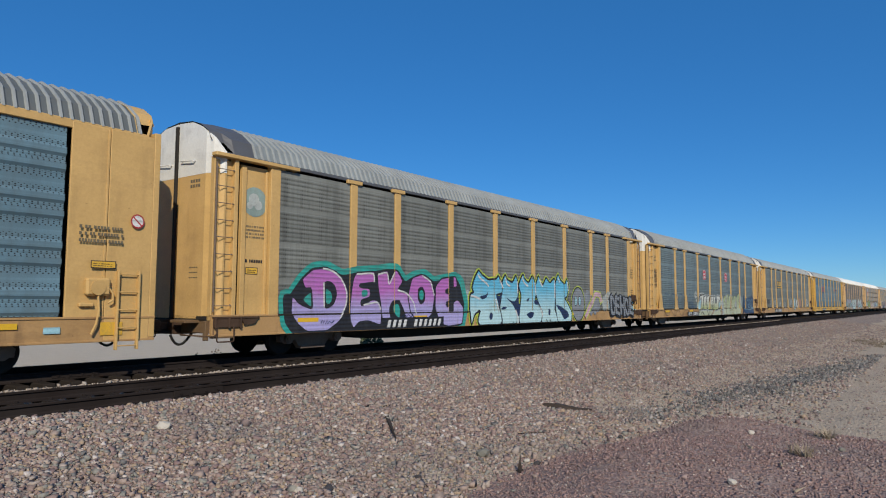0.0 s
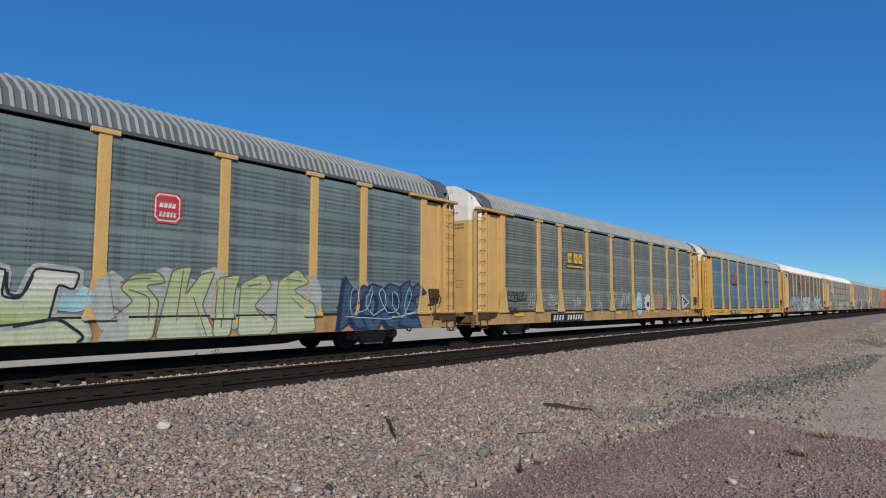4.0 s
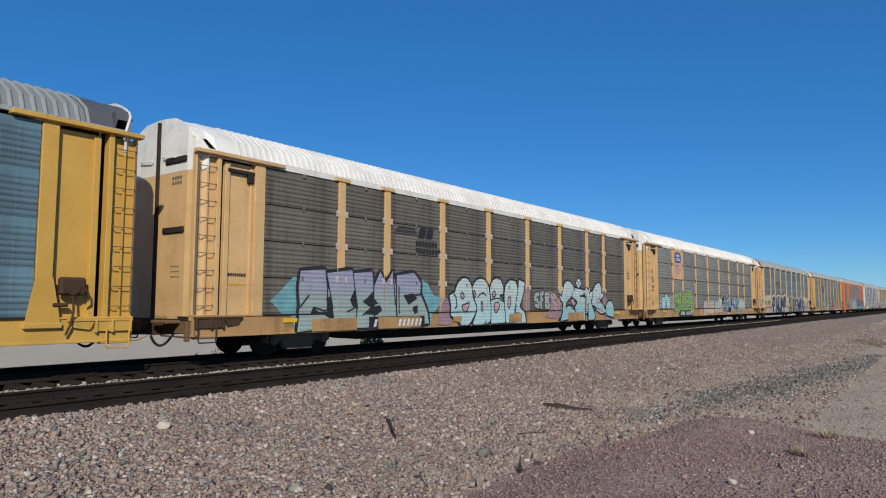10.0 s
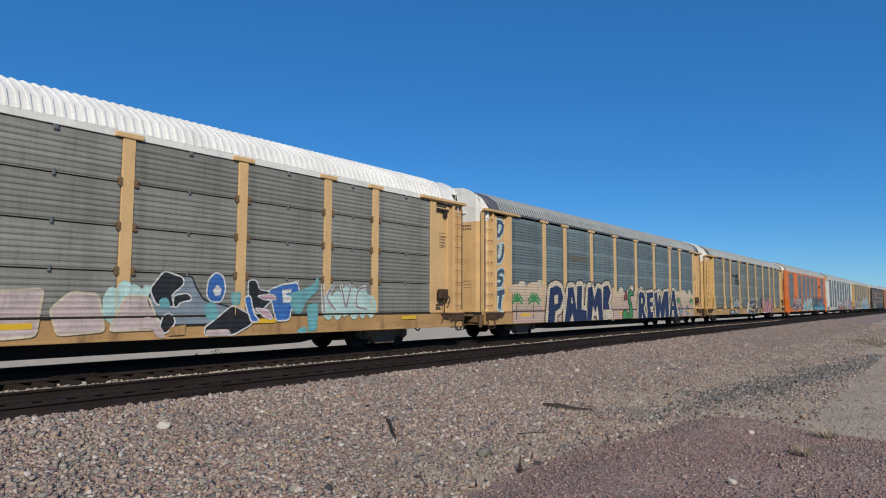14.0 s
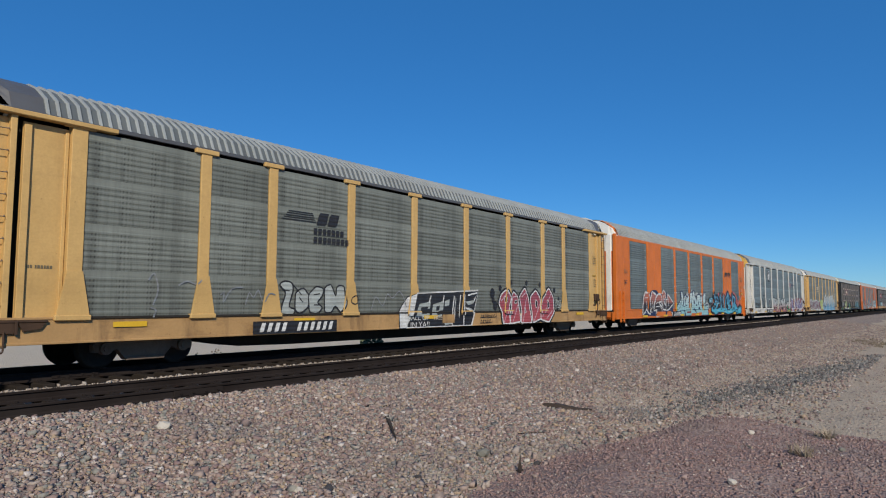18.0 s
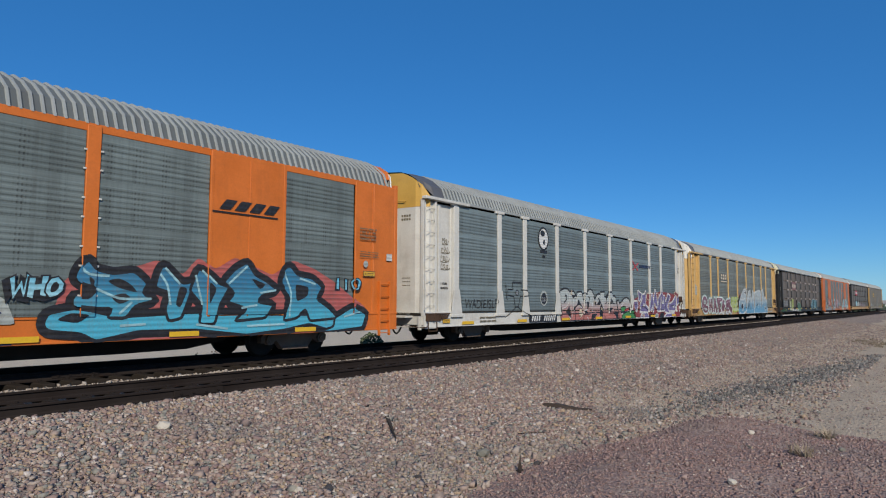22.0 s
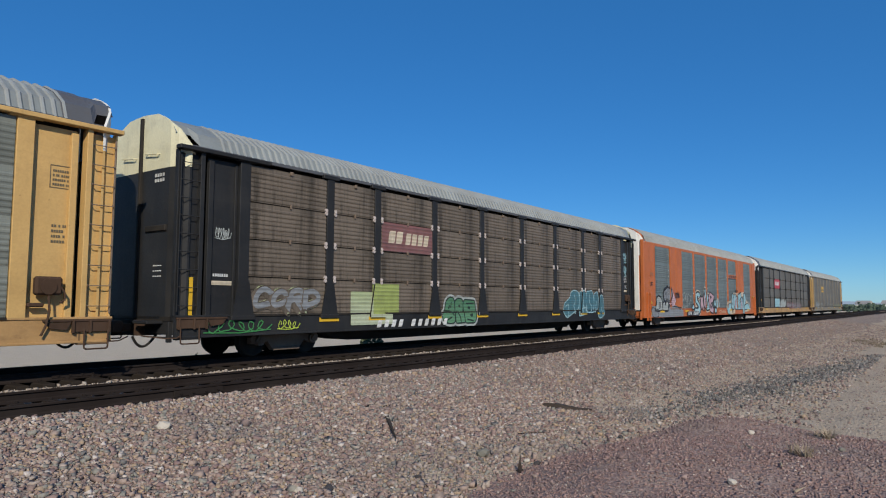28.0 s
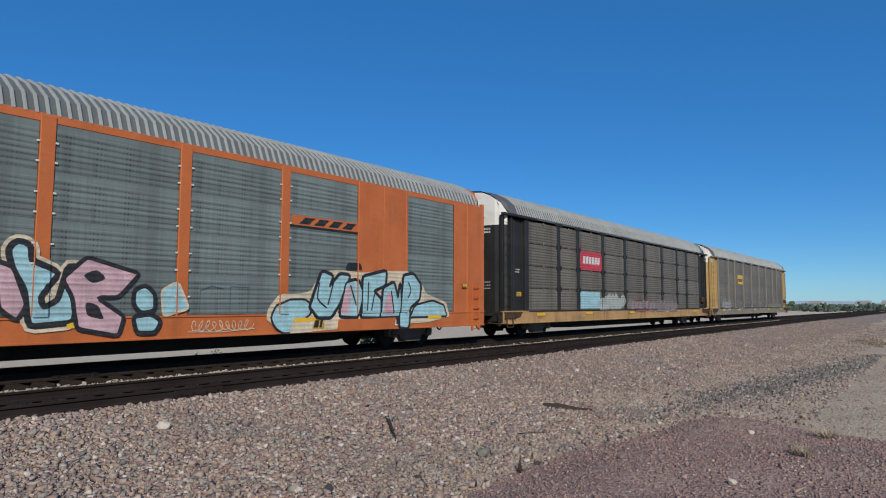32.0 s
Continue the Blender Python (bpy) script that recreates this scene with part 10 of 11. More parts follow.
marks = [[(12.18, 0.93), (12.52, 1.52), (13.25, 2.14), (14.01, 2.58), (15.03, 2.66), (15.23, 1.97), (14.81, 0.89), (13.62, 0.60), (12.25, 0.60)],
         [(14.73, 0.60), (15.23, 1.75), (15.66, 2.42), (16.33, 2.56), (16.55, 1.55), (17.26, 2.59), (17.74, 2.26), (17.47, 0.60)],
         [(17.57, 0.60), (17.74, 2.37), (19.28, 2.59), (20.10, 2.57), (20.37, 1.82), (20.06, 0.60)],
         [(20.06, 0.60), (20.39, 2.58), (21.26, 2.74), (21.72, 1.84), (22.16, 2.11), (22.77, 1.59), (22.93, 0.60)]]
for q in marks:
    p.form(q, K_SOFT, K_SOFT, 0.16)
for i, q in enumerate(marks):
    p.who = i + 1
    p.form(q, K_STEELB, K_WHITE, 0.07, soft=1)
p.who = 0
p.form([(13.07, 1.22), (13.44, 1.52), (13.93, 1.22), (13.55, 0.81)], K_BLACK, K_WHITE, 0.06)
p.form([(14.01, 2.37), (14.82, 2.50), (14.73, 2.18)], K_BLACK, K_WHITE, 0.06)
p.form([(21.82, 1.19), (22.44, 1.05), (22.11, 0.66)], K_BLACK, K_WHITE, 0.06)
p.lines([[(12.88, 1.72), (14.41, 1.85)],
         [(15.44, 1.32), (15.75, 2.20), (16.00, 0.88)],
         [(16.78, 1.77), (17.00, 0.86)],
         [(18.08, 2.03), (18.16, 0.85)],
         [(18.75, 2.28), (19.54, 1.81), (18.98, 0.96)],
         [(20.66, 2.08), (20.92, 0.81)],
         [(21.52, 1.32), (21.81, 0.67)],
         [(14.01, 1.22), (14.61, 1.75)],
         [(13.06, 2.23), (13.82, 1.74)],
         [(15.03, 2.40), (15.44, 1.76)]], 0.07, K_WHITE)
p.lines([[(15.44, 0.99), (15.75, 1.76), (16.09, 0.88)],
         [(16.92, 1.55), (17.09, 0.86)],
         [(18.37, 1.20), (19.26, 1.44)]], 0.08, K_BLACK)
p.lines([[(12.39, 0.60), (12.67, 0.76), (12.88, 0.60)],
         [(13.82, 0.60), (14.21, 0.69), (14.60, 0.60)]], 0.07, K_WHITE)
p.done()
p = Paint(11, "graffiti", "white hollow outline lettering")
for i, u in enumerate((22.6, 23.6, 24.4)):
    p.ribbon([(u, 1.2), (u + 0.3, 1.85), (u + 0.6, 1.8), (u + 0.35, 1.5), (u + 0.7, 1.4), (u + 0.6, 1.0), (u + 0.2, 1.0)], 0.05, K_SOFT)
p.scrawl(23.2, 25.0, 0.66, 1.05, K_SOFT, 6, 0.04, 3).done()
p = Paint(11, "emblem", "cream block emblem with dark edge and underline")
for u in (7.2, 7.75, 8.28):
    p.rect(u - 0.02, u + 0.48, 3.2, 3.68, K_BLACK)
    p.step -= 1
p.step += 1
for i, u in enumerate((7.2, 7.75, 8.28)):
    p.rect(u + 0.02, u + 0.43, 3.24, 3.64, K_CREAM).rect(u + 0.16, u + (0.43 if i == 0 else 0.3), 3.38, 3.5, SCREEN_OLIVE)
p.rect(7.15, 8.8, 3.04, 3.12, K_CREAM).done()
p = Paint(11, "paint_patch", "faded pale patch of overpaint")
p.cloud(0.95, 1.5, 1.8, 2.7, K_SOFT, 3, 3).done()
plate_number(11, 6.9, 9.3, 0.64, 0.84, dark=False)
data_block(11, 26.0, 26.4, 3.6, 3.95, 4, True)
data_block(11, 26.02, 26.3, 2.5, 2.9, 4)
placard(11, 1.35, 0.8, 0.5, 0.22)

# wagon 12
p = Paint(12, "emblem", "dull red panel with pale block letters shape")
p.rect(6.68, 9.16, 2.95, 3.82, spray("faded_maroon", (0.20, 0.085, 0.08))).blocks(6.95, 7.65, 3.20, 3.58, 2, K_CREAM, 0.05, 0.14).blocks(7.75, 8.95, 3.20, 3.56, 4, K_CREAM, 0.05, 0.2).done()
p = Paint(12, "graffiti", "yellow-green square patches of paint")
p.rect(5.4, 7.2, 0.75, 1.7, K_OLIVE).rect(6.3, 7.5, 1.05, 1.95, spray("dull_lime_spray", (0.30, 0.36, 0.10))).done()
p = Paint(12, "graffiti", "green lettering with a pale edge")
marks = [[(9.85, 1.12), (9.92, 1.47), (10.17, 1.60), (10.39, 1.55), (10.45, 1.27), (10.45, 0.71), (10.07, 0.69), (9.75, 0.80), (9.69, 1.02)],
         [(10.42, 1.43), (10.56, 1.55), (10.87, 1.54), (10.98, 1.32), (10.89, 1.11), (11.11, 0.99), (11.07, 0.71), (10.49, 0.69)],
         [(10.91, 1.32), (10.98, 1.52), (11.30, 1.50), (11.64, 1.49), (11.71, 1.21), (11.78, 0.92), (11.67, 0.69), (11.07, 0.69)]]
for q in marks:
    p.form(q, K_SOFT, K_SOFT, 0.2)
for i, q in enumerate(marks):
    p.who = i + 1
    p.form(q, K_BOTTLE, K_GREENBK, 0.05, soft=1)
p.who = 0
p.form([(10.01, 1.17), (10.13, 1.37), (10.16, 1.20)], K_GREENBK)
p.form([(10.61, 1.27), (10.72, 1.37), (10.78, 1.21)], K_GREENBK)
p.form([(11.15, 1.21), (11.31, 1.32), (11.39, 1.15)], K_GREENBK)
p.form([(11.27, 0.99), (11.54, 1.04), (11.49, 0.87)], K_GREENBK)
p.lines([[(9.87, 1.12), (10.24, 1.11), (10.39, 0.96)],
         [(9.97, 0.81), (10.25, 0.91)],
         [(10.53, 1.11), (10.74, 0.95), (10.80, 0.73)],
         [(11.09, 1.37), (11.58, 1.38)],
         [(11.17, 0.83), (11.55, 0.76)],
         [(10.23, 1.42), (10.19, 1.22)]], 0.05, K_GREENBK)
p.done()
p = Paint(12, "graffiti", "deep teal bubble lettering with pale outline")
marks = [[(18.59, 1.00), (18.75, 1.40), (19.29, 1.65), (19.40, 1.90), (19.77, 1.99), (20.16, 1.92), (20.30, 1.58), (20.17, 1.15), (19.67, 0.99), (18.95, 0.75)],
         [(20.18, 0.81), (20.29, 1.92), (20.83, 2.02), (20.97, 1.50), (20.84, 0.88)],
         [(20.92, 0.97), (21.02, 1.94), (21.68, 2.01), (21.89, 1.50), (21.77, 0.96)],
         [(21.83, 0.96), (21.88, 1.87), (22.27, 1.97), (22.49, 1.23)],
         [(22.28, 0.77), (22.37, 1.60), (22.58, 1.84), (22.93, 1.70), (23.00, 1.23), (23.06, 0.85), (22.59, 0.67)]]
for i, q in enumerate(marks):
    p.who = i + 1
    p.form(q, K_DEEP, K_ICELINE, 0.045, soft=1)
p.who = 0
p.lines([[(19.70, 1.79), (19.86, 1.49), (19.61, 1.24)],
         [(18.82, 1.24), (19.17, 1.40), (19.06, 0.75)],
         [(20.51, 1.75), (20.59, 1.23), (20.39, 0.89)],
         [(20.57, 1.32), (20.92, 0.97)],
         [(21.39, 1.86), (21.31, 1.41), (21.68, 1.23), (21.40, 0.96)],
         [(19.71, 1.24), (19.79, 0.90)],
         [(22.13, 1.50), (21.98, 0.96)],
         [(20.43, 1.15), (20.97, 1.23)],
         [(22.56, 1.23), (22.62, 0.95)],
         [(22.78, 1.23), (22.81, 0.94)]], 0.045, K_ICELINE)
p.done()
p = Paint(12, "graffiti", "grey outline lettering")
p.word("CORD", 2.05, 4.2, 1.2, 1.75, [(0.06, K_OLIVE), (0.02, SCREEN_RUSTY), (0.0, K_GREY)], 0.1, 0.12).done()
for z in (3.05, 3.75):
    p = Paint(12, "graffiti", "pale blue handstyle tag")
    p.scrawl(25.85, 26.4, z, z + 0.35, K_SKYB, int(z * 10), 0.03, 5).scrawl(25.95, 26.3, z - 0.25, z + 0.05, K_SKYB, int(z * 7), 0.025, 3).done()
p = Paint(12, "graffiti", "thin green tags along the black sill")
p.scrawl(0.7, 2.6, 0.66, 0.98, K_GREEN, 9, 0.03, 6).scrawl(2.8, 3.5, 0.7, 0.95, K_LIME, 10, 0.025, 4).done()
Paint(12, "graffiti", "white handstyle tag").scrawl(1.0, 1.45, 2.85, 3.15, K_SOFT, 12, 0.02, 6).done()
plate_number(12, 6.4, 10.0, 0.64, 0.90, dark=False)
data_block(12, 0.98, 1.4, 1.98, 2.12, 1, mat=K_WHITE)
p = Paint(12, "reflective_strips", "pale reflective strip and yellow upright strip")
p.rect(0.95, 1.5, 1.78, 1.88, K_CREAM).rect(25.75, 26.35, 2.0, 2.1, K_CREAM).rect(0.2, 0.36, 1.25, 2.1, K_YLW).done()
data_block(12, 25.95, 26.35, 2.55, 2.8, 3, True, K_WHITE)
data_block(12, 26.0, 26.3, 2.2, 2.4, 3, False, K_WHITE)

# wagon 13
p = Paint(13, "graffiti", "grey and white bubble shapes with heavy black outline")
p.form([(0.96, 0.65), (1.10, 1.26), (2.01, 1.26), (3.49, 1.05), (5.22, 1.32), (6.84, 0.98), (6.85, 0.60), (3.51, 0.60)], K_GREY)
p.form([(4.60, 2.37), (5.36, 1.58), (4.94, 1.18), (4.14, 1.39), (4.55, 1.67)], K_PINK, K_BLACK, 0.04, soft=0)
p.form([(3.15, 1.95), (3.36, 2.25), (3.94, 2.42), (4.49, 2.35), (4.68, 1.89), (4.34, 1.52), (3.80, 1.43), (3.32, 1.56)], K_GREY, K_BLACK, 0.16)
p.form([(1.03, 1.06), (1.17, 1.21), (1.55, 1.13), (1.91, 1.01), (2.19, 0.86), (2.27, 0.67), (1.90, 0.60), (1.36, 0.61), (1.12, 0.83)], K_GREY, K_BLACK, 0.05)
marks = [[(1.70, 1.14), (1.97, 1.69), (2.27, 1.85), (2.63, 1.78), (2.92, 1.58), (3.00, 1.03), (2.37, 0.98), (1.75, 0.99)],
         [(2.97, 1.02), (3.07, 1.45), (3.35, 1.53), (3.52, 1.25), (3.70, 1.56), (4.05, 1.46), (3.95, 1.02), (3.66, 0.96)]]
for q in marks:
    p.form(q, K_BLACK, K_BLACK, 0.14)
for i, q in enumerate(marks):
    p.who = i + 1
    p.form(q, K_SOFT, K_BLACK, 0.06, soft=1)
p.who = 0
p.form([(2.35, 1.45), (2.65, 1.47), (2.61, 1.17), (2.37, 1.09)], K_GREY, K_BLACK, 0.05)
p.lines([[(3.52, 2.06), (3.53, 1.92)],
         [(3.80, 2.07), (3.80, 1.93)],
         [(4.17, 2.08), (4.17, 1.94)],
         [(3.61, 2.26), (3.64, 1.59)],
         [(3.97, 2.35), (4.00, 1.66)],
         [(3.33, 1.32), (3.80, 1.70), (4.66, 1.39), (4.14, 1.25), (3.82, 0.85), (3.65, 1.05)],
         [(4.85, 1.25), (6.37, 1.14), (6.21, 1.02)],
         [(1.56, 0.96), (2.16, 1.10), (2.37, 0.94)]], 0.05, K_BLACK)
p.done()
Paint(13, "graffiti", "black spiky tag").scrawl(5.2, 6.1, 1.75, 2.15, K_BLACK, 7, 0.05, 5).done()
p = Paint(13, "graffiti", "white outline lettering")
p.lines([[(6.73, 1.93), (6.85, 2.02), (6.91, 1.78), (6.76, 1.53), (6.95, 1.64)],
         [(6.76, 1.53), (7.13, 1.75), (7.43, 2.00), (7.42, 1.76), (7.20, 1.53)],
         [(6.99, 2.01), (7.24, 2.14), (7.37, 1.86), (7.22, 1.51), (7.44, 1.76)],
         [(7.52, 1.96), (7.68, 2.12), (7.81, 1.77), (7.65, 1.43)],
         [(7.56, 1.98), (7.53, 1.54), (7.75, 1.08), (7.87, 1.88), (7.98, 2.07), (8.26, 1.89), (8.45, 1.90), (8.53, 1.73), (8.10, 1.32)],
         [(6.92, 1.37), (6.99, 1.05), (7.07, 1.43), (7.15, 1.04), (7.23, 1.37), (7.34, 1.04)],
         [(7.91, 1.77), (7.85, 1.26)],
         [(7.39, 1.43), (7.45, 1.08), (7.54, 1.32), (7.62, 1.08)],
         [(6.49, 1.32), (6.49, 1.01), (6.56, 1.17)],
         [(8.57, 1.96), (8.56, 1.55)]], 0.05, K_SOFT)
p.done()
p = Paint(13, "graffiti", "pale blue and pink round lettering with black outline")
marks = [[(9.36, 1.78), (9.55, 2.06), (9.99, 2.21), (10.46, 2.14), (10.59, 1.89), (10.30, 1.82), (9.93, 1.89), (9.87, 1.70), (10.25, 1.51), (10.57, 1.32), (10.58, 0.93), (10.05, 0.60), (9.33, 0.69), (9.13, 0.89), (9.34, 1.14), (9.75, 1.07), (10.11, 1.19), (9.88, 1.37), (9.37, 1.50)],
         [(11.59, 2.32), (11.73, 2.48), (11.94, 2.41), (11.95, 2.12), (12.46, 1.92), (12.11, 1.46), (12.19, 1.24), (12.48, 1.39), (12.64, 2.07), (12.94, 1.98), (12.74, 1.00), (11.99, 0.94), (11.90, 1.60), (11.68, 1.98)]]
for q in marks:
    p.form(q, K_CREAM, K_CREAM, 0.3)
for q in marks:
    p.form(q, K_BLACK, K_BLACK, 0.16)
for i, q in enumerate(marks):
    p.who = i + 1
    p.form(q, K_SKYB, K_BLACK, 0.08, soft=1)
p.who = 0
p.form([(10.63, 1.97), (10.90, 1.85), (11.15, 1.94), (11.26, 1.59), (11.48, 0.89), (11.09, 0.97), (10.92, 1.25), (10.87, 1.03), (10.59, 1.03), (10.68, 1.58)], K_PINK, K_BLACK, 0.09)
p.form([(11.38, 2.11), (11.68, 2.01), (11.94, 1.32), (11.78, 1.02), (11.47, 1.25)], K_PINK, K_BLACK, 0.09)
p.form([(12.52, 1.82), (12.97, 2.26), (13.57, 2.10), (14.07, 1.97), (13.63, 1.47), (13.19, 1.47), (13.76, 1.09), (13.65, 0.69), (12.82, 0.86), (12.73, 1.46)], K_PINK, K_BLACK, 0.09)
p.form([(9.93, 1.82), (10.07, 1.89), (10.37, 1.81), (10.18, 1.68)], K_BLACK)
p.form([(9.89, 1.22), (10.14, 1.32), (10.17, 1.12), (9.96, 1.07)], K_BLACK)
p.form([(12.89, 1.90), (13.17, 2.03), (13.38, 1.84), (13.09, 1.73)], K_BLACK)
p.form([(12.96, 1.39), (13.23, 1.32), (13.36, 1.02), (13.01, 1.10)], K_BLACK)
p.form([(12.18, 1.67), (12.28, 1.75), (12.26, 1.46)], K_BLACK)
p.lines([[(10.15, 1.83), (10.37, 1.87)],
         [(9.58, 1.94), (9.99, 2.08)],
         [(9.48, 1.01), (10.04, 0.94), (10.39, 1.13)],
         [(11.06, 1.79), (11.25, 1.05)]], 0.04, K_WHITE)
p.form([(13.95, 1.63), (14.20, 1.74), (14.42, 1.55), (14.43, 1.20), (14.11, 1.14), (13.94, 1.32)], K_SKYB, K_BLACK, 0.1)
p.form([(13.93, 1.08), (14.33, 1.13), (14.57, 0.98), (14.44, 0.73), (14.02, 0.74)], K_SKYB, K_BLACK, 0.1)
p.form([(8.68, 1.23), (9.07, 1.39), (9.24, 1.08), (8.71, 0.99)], K_SKYB, K_BLACK, 0.1)
p.form([(14.55, 1.63), (14.91, 1.83), (15.20, 1.24), (14.61, 1.07)], K_SKYB, K_CREAM, 0.05)
p.done()
p = Paint(13, "graffiti", "pale blue and pink lettering with cream glow")
p.form([(17.34, 0.97), (17.42, 1.25), (17.76, 1.60), (18.41, 1.61), (18.80, 1.69), (19.19, 2.23), (19.83, 2.29), (20.73, 2.26), (21.71, 2.33), (22.78, 2.38), (23.34, 2.22), (23.79, 1.68), (24.88, 1.41), (25.04, 0.94), (23.95, 0.77), (17.88, 0.60)], K_CREAM)
p.form([(17.48, 1.01), (17.68, 1.32), (18.07, 1.46), (18.61, 1.47), (18.97, 1.25), (18.72, 1.02), (18.43, 0.88), (18.35, 0.60), (17.88, 0.60), (17.61, 0.76)], K_SKYB, K_BLACK, 0.06)
p.form([(22.91, 0.93), (23.21, 1.32), (24.09, 1.47), (24.75, 1.32), (24.88, 0.94)], K_SKYB, K_BLACK, 0.07)
marks = [[(18.77, 1.25), (19.19, 2.23), (19.61, 2.12), (19.45, 1.78), (19.87, 2.18), (20.27, 2.15), (19.85, 1.32), (19.53, 0.98), (19.02, 0.99), (18.93, 1.14)],
         [(19.86, 1.01), (20.10, 1.95), (20.55, 2.04), (20.79, 1.64), (20.57, 0.97)],
         [(20.71, 0.97), (20.74, 2.13), (21.76, 2.34), (21.72, 1.91), (21.18, 1.73), (21.53, 1.49), (21.53, 0.95)],
         [(21.53, 0.95), (21.62, 1.82), (22.11, 2.01), (22.30, 1.49), (22.40, 2.01), (22.52, 0.97)],
         [(22.41, 0.94), (22.56, 2.23), (23.11, 2.30), (23.49, 1.95), (23.41, 1.50), (22.93, 1.23), (22.86, 0.60), (22.42, 0.63)]]
for q in marks:
    p.form(q, K_BLACK, K_BLACK, 0.14)
for i, q in enumerate(marks):
    p.who = i + 1
    p.form(q, K_SKYB, K_BLACK, 0.06, soft=1)
p.who = 0
p.form([(19.90, 1.09), (20.10, 1.79), (20.32, 1.88), (20.25, 1.04)], K_PINK)
p.form([(21.63, 1.07), (21.77, 1.69), (22.03, 1.66), (22.10, 1.01)], K_PINK)
p.form([(20.05, 2.30), (20.15, 2.51), (20.61, 2.53), (20.73, 2.33)], K_BLACK)
p.lines([[(19.10, 1.92), (19.01, 1.47), (19.38, 1.24)],
         [(19.62, 1.94), (19.42, 1.32)],
         [(20.28, 1.88), (20.52, 1.32)],
         [(20.98, 1.98), (20.94, 1.16)],
         [(21.23, 1.65), (21.11, 1.16)],
         [(21.98, 1.75), (22.12, 1.06)],
         [(22.84, 2.03), (23.01, 1.76), (22.79, 1.50)]], 0.05, K_BLACK)
p.form([(19.76, 0.60), (19.81, 0.92), (20.76, 0.93), (20.72, 0.60)], ORANGE_DULL, soft=0)
p.form([(20.08, 0.60), (20.19, 0.91), (22.25, 0.94), (22.16, 0.60)], ORANGE_DULL, soft=0)
p.form([(18.10, 0.60), (18.15, 0.86), (18.92, 0.90), (18.83, 0.61)], K_CREAM, soft=0)
p.done()
p = Paint(13, "graffiti", "thin dark blue outline letters")
p.ribbon([(15.5, 1.15), (15.5, 1.65), (15.8, 1.75), (16.1, 1.7)], 0.02, K_BLUEL).ribbon([(16.3, 1.15), (16.3, 1.75), (16.8, 1.75), (16.8, 1.15)], 0.02, K_BLUEL).done()
Paint(13, "graffiti", "thin pale writing on the sill").scrawl(15.2, 17.0, 0.7, 0.98, K_CREAM, 5, 0.02, 9).done()
p = Paint(13, "emblem", "orange band with black slanted block emblem")
p.rect(18.05, 20.6, 3.40, 3.66, ORANGE_DULL, 0.05).blocks(18.3, 20.4, 3.44, 3.62, 4, K_BLACK, 0.14, 0.14).rect(18.05, 20.55, 3.34, 3.38, K_BLACK).done()
plate_number(13, 7.75, 10.0, 0.64, 0.84)
data_block(13, 0.95, 1.35, 2.45, 2.7, 2, mat=K_BLACK)
data_block(13, 0.9, 1.4, 3.0, 3.2, 3)
placard(13, 1.05, 1.45, 0.22, 0.2)
placard(13, 1.05, 0.85, 0.34, 0.2)
placard(13, 25.9, 2.0, 0.3, 0.16)
p = Paint(13, "sill_sign", "yellow patch with a brown mark")
p.rect(18.3, 19.3, 0.68, 0.98, K_YLW).bars(18.45, 19.2, 0.72, 1.02, K_BLACK, 1, 2, 0.05, 0.65).rect(22.2, 22.8, 0.7, 0.95, K_WHITE).rect(22.27, 22.73, 0.74, 0.91, K_BLACK).done()

# wagons 14 and 15
p = Paint(14, "emblem", "crimson panel with a pale block shape")
p.rect(6.68, 9.16, 2.95, 3.85, K_RED2).blocks(6.95, 8.9, 3.25, 3.6, 6, K_WHITE, 0.05, 0.2).done()
p = Paint(14, "graffiti", "pale blue square patches of paint")
p.rect(6.7, 8.9, 1.15, 1.95, K_SKYB).cloud(8.9, 12.0, 1.0, 1.9, K_SOFT, 4, 7).done()
p = Paint(14, "graffiti", "faded red and grey tags on a brownish patch")
p.cloud(12.5, 20.6, 0.9, 1.6, spray("faded_brown_pink_spray", (0.22, 0.15, 0.14)), 6, 12)
p.cloud(13.0, 16.5, 0.95, 1.6, K_GREY, 12, 7).scrawl(13.2, 16.2, 0.95, 1.75, K_DKRED, 3, 0.06, 5).scrawl(16.8, 20.2, 0.95, 1.7, K_GREY, 4, 0.07, 5).done()
placard(14, 1.3, 1.75, 0.4, 0.2)
data_block(14, 1.0, 1.4, 2.6, 2.8, 2, False, K_WHITE)
p = Paint(15, "emblem", "orange square emblem")
p.rect(7.3, 9.0, 3.0, 3.75, K_YLW).bars(7.45, 8.85, 3.2, 3.8, K_BLACK, 1, 3, 0.0, 0.4).done()
p = Paint(15, "graffiti", "faded grey and white tag")
p.cloud(2.6, 5.0, 0.9, 1.7, K_GREY, 21, 5).scrawl(2.7, 5.2, 0.9, 1.9, K_SOFT, 8, 0.07, 4).scrawl(5.6, 8.8, 0.95, 1.7, K_SOFT, 9, 0.05, 5).done()
p = Paint(15, "graffiti", "faded grey looping tags")
p.scrawl(10.8, 13.8, 0.9, 1.8, K_GREY, 10, 0.07, 4).scrawl(14.2, 17.2, 0.9, 1.6, K_SOFT, 11, 0.05, 5).done()
p = Paint(15, "graffiti", "faded green patch of paint")
p.cloud(18.5, 24.5, 0.9, 1.5, spray("dull_olive_spray", (0.17, 0.18, 0.11)), 3, 9).done()

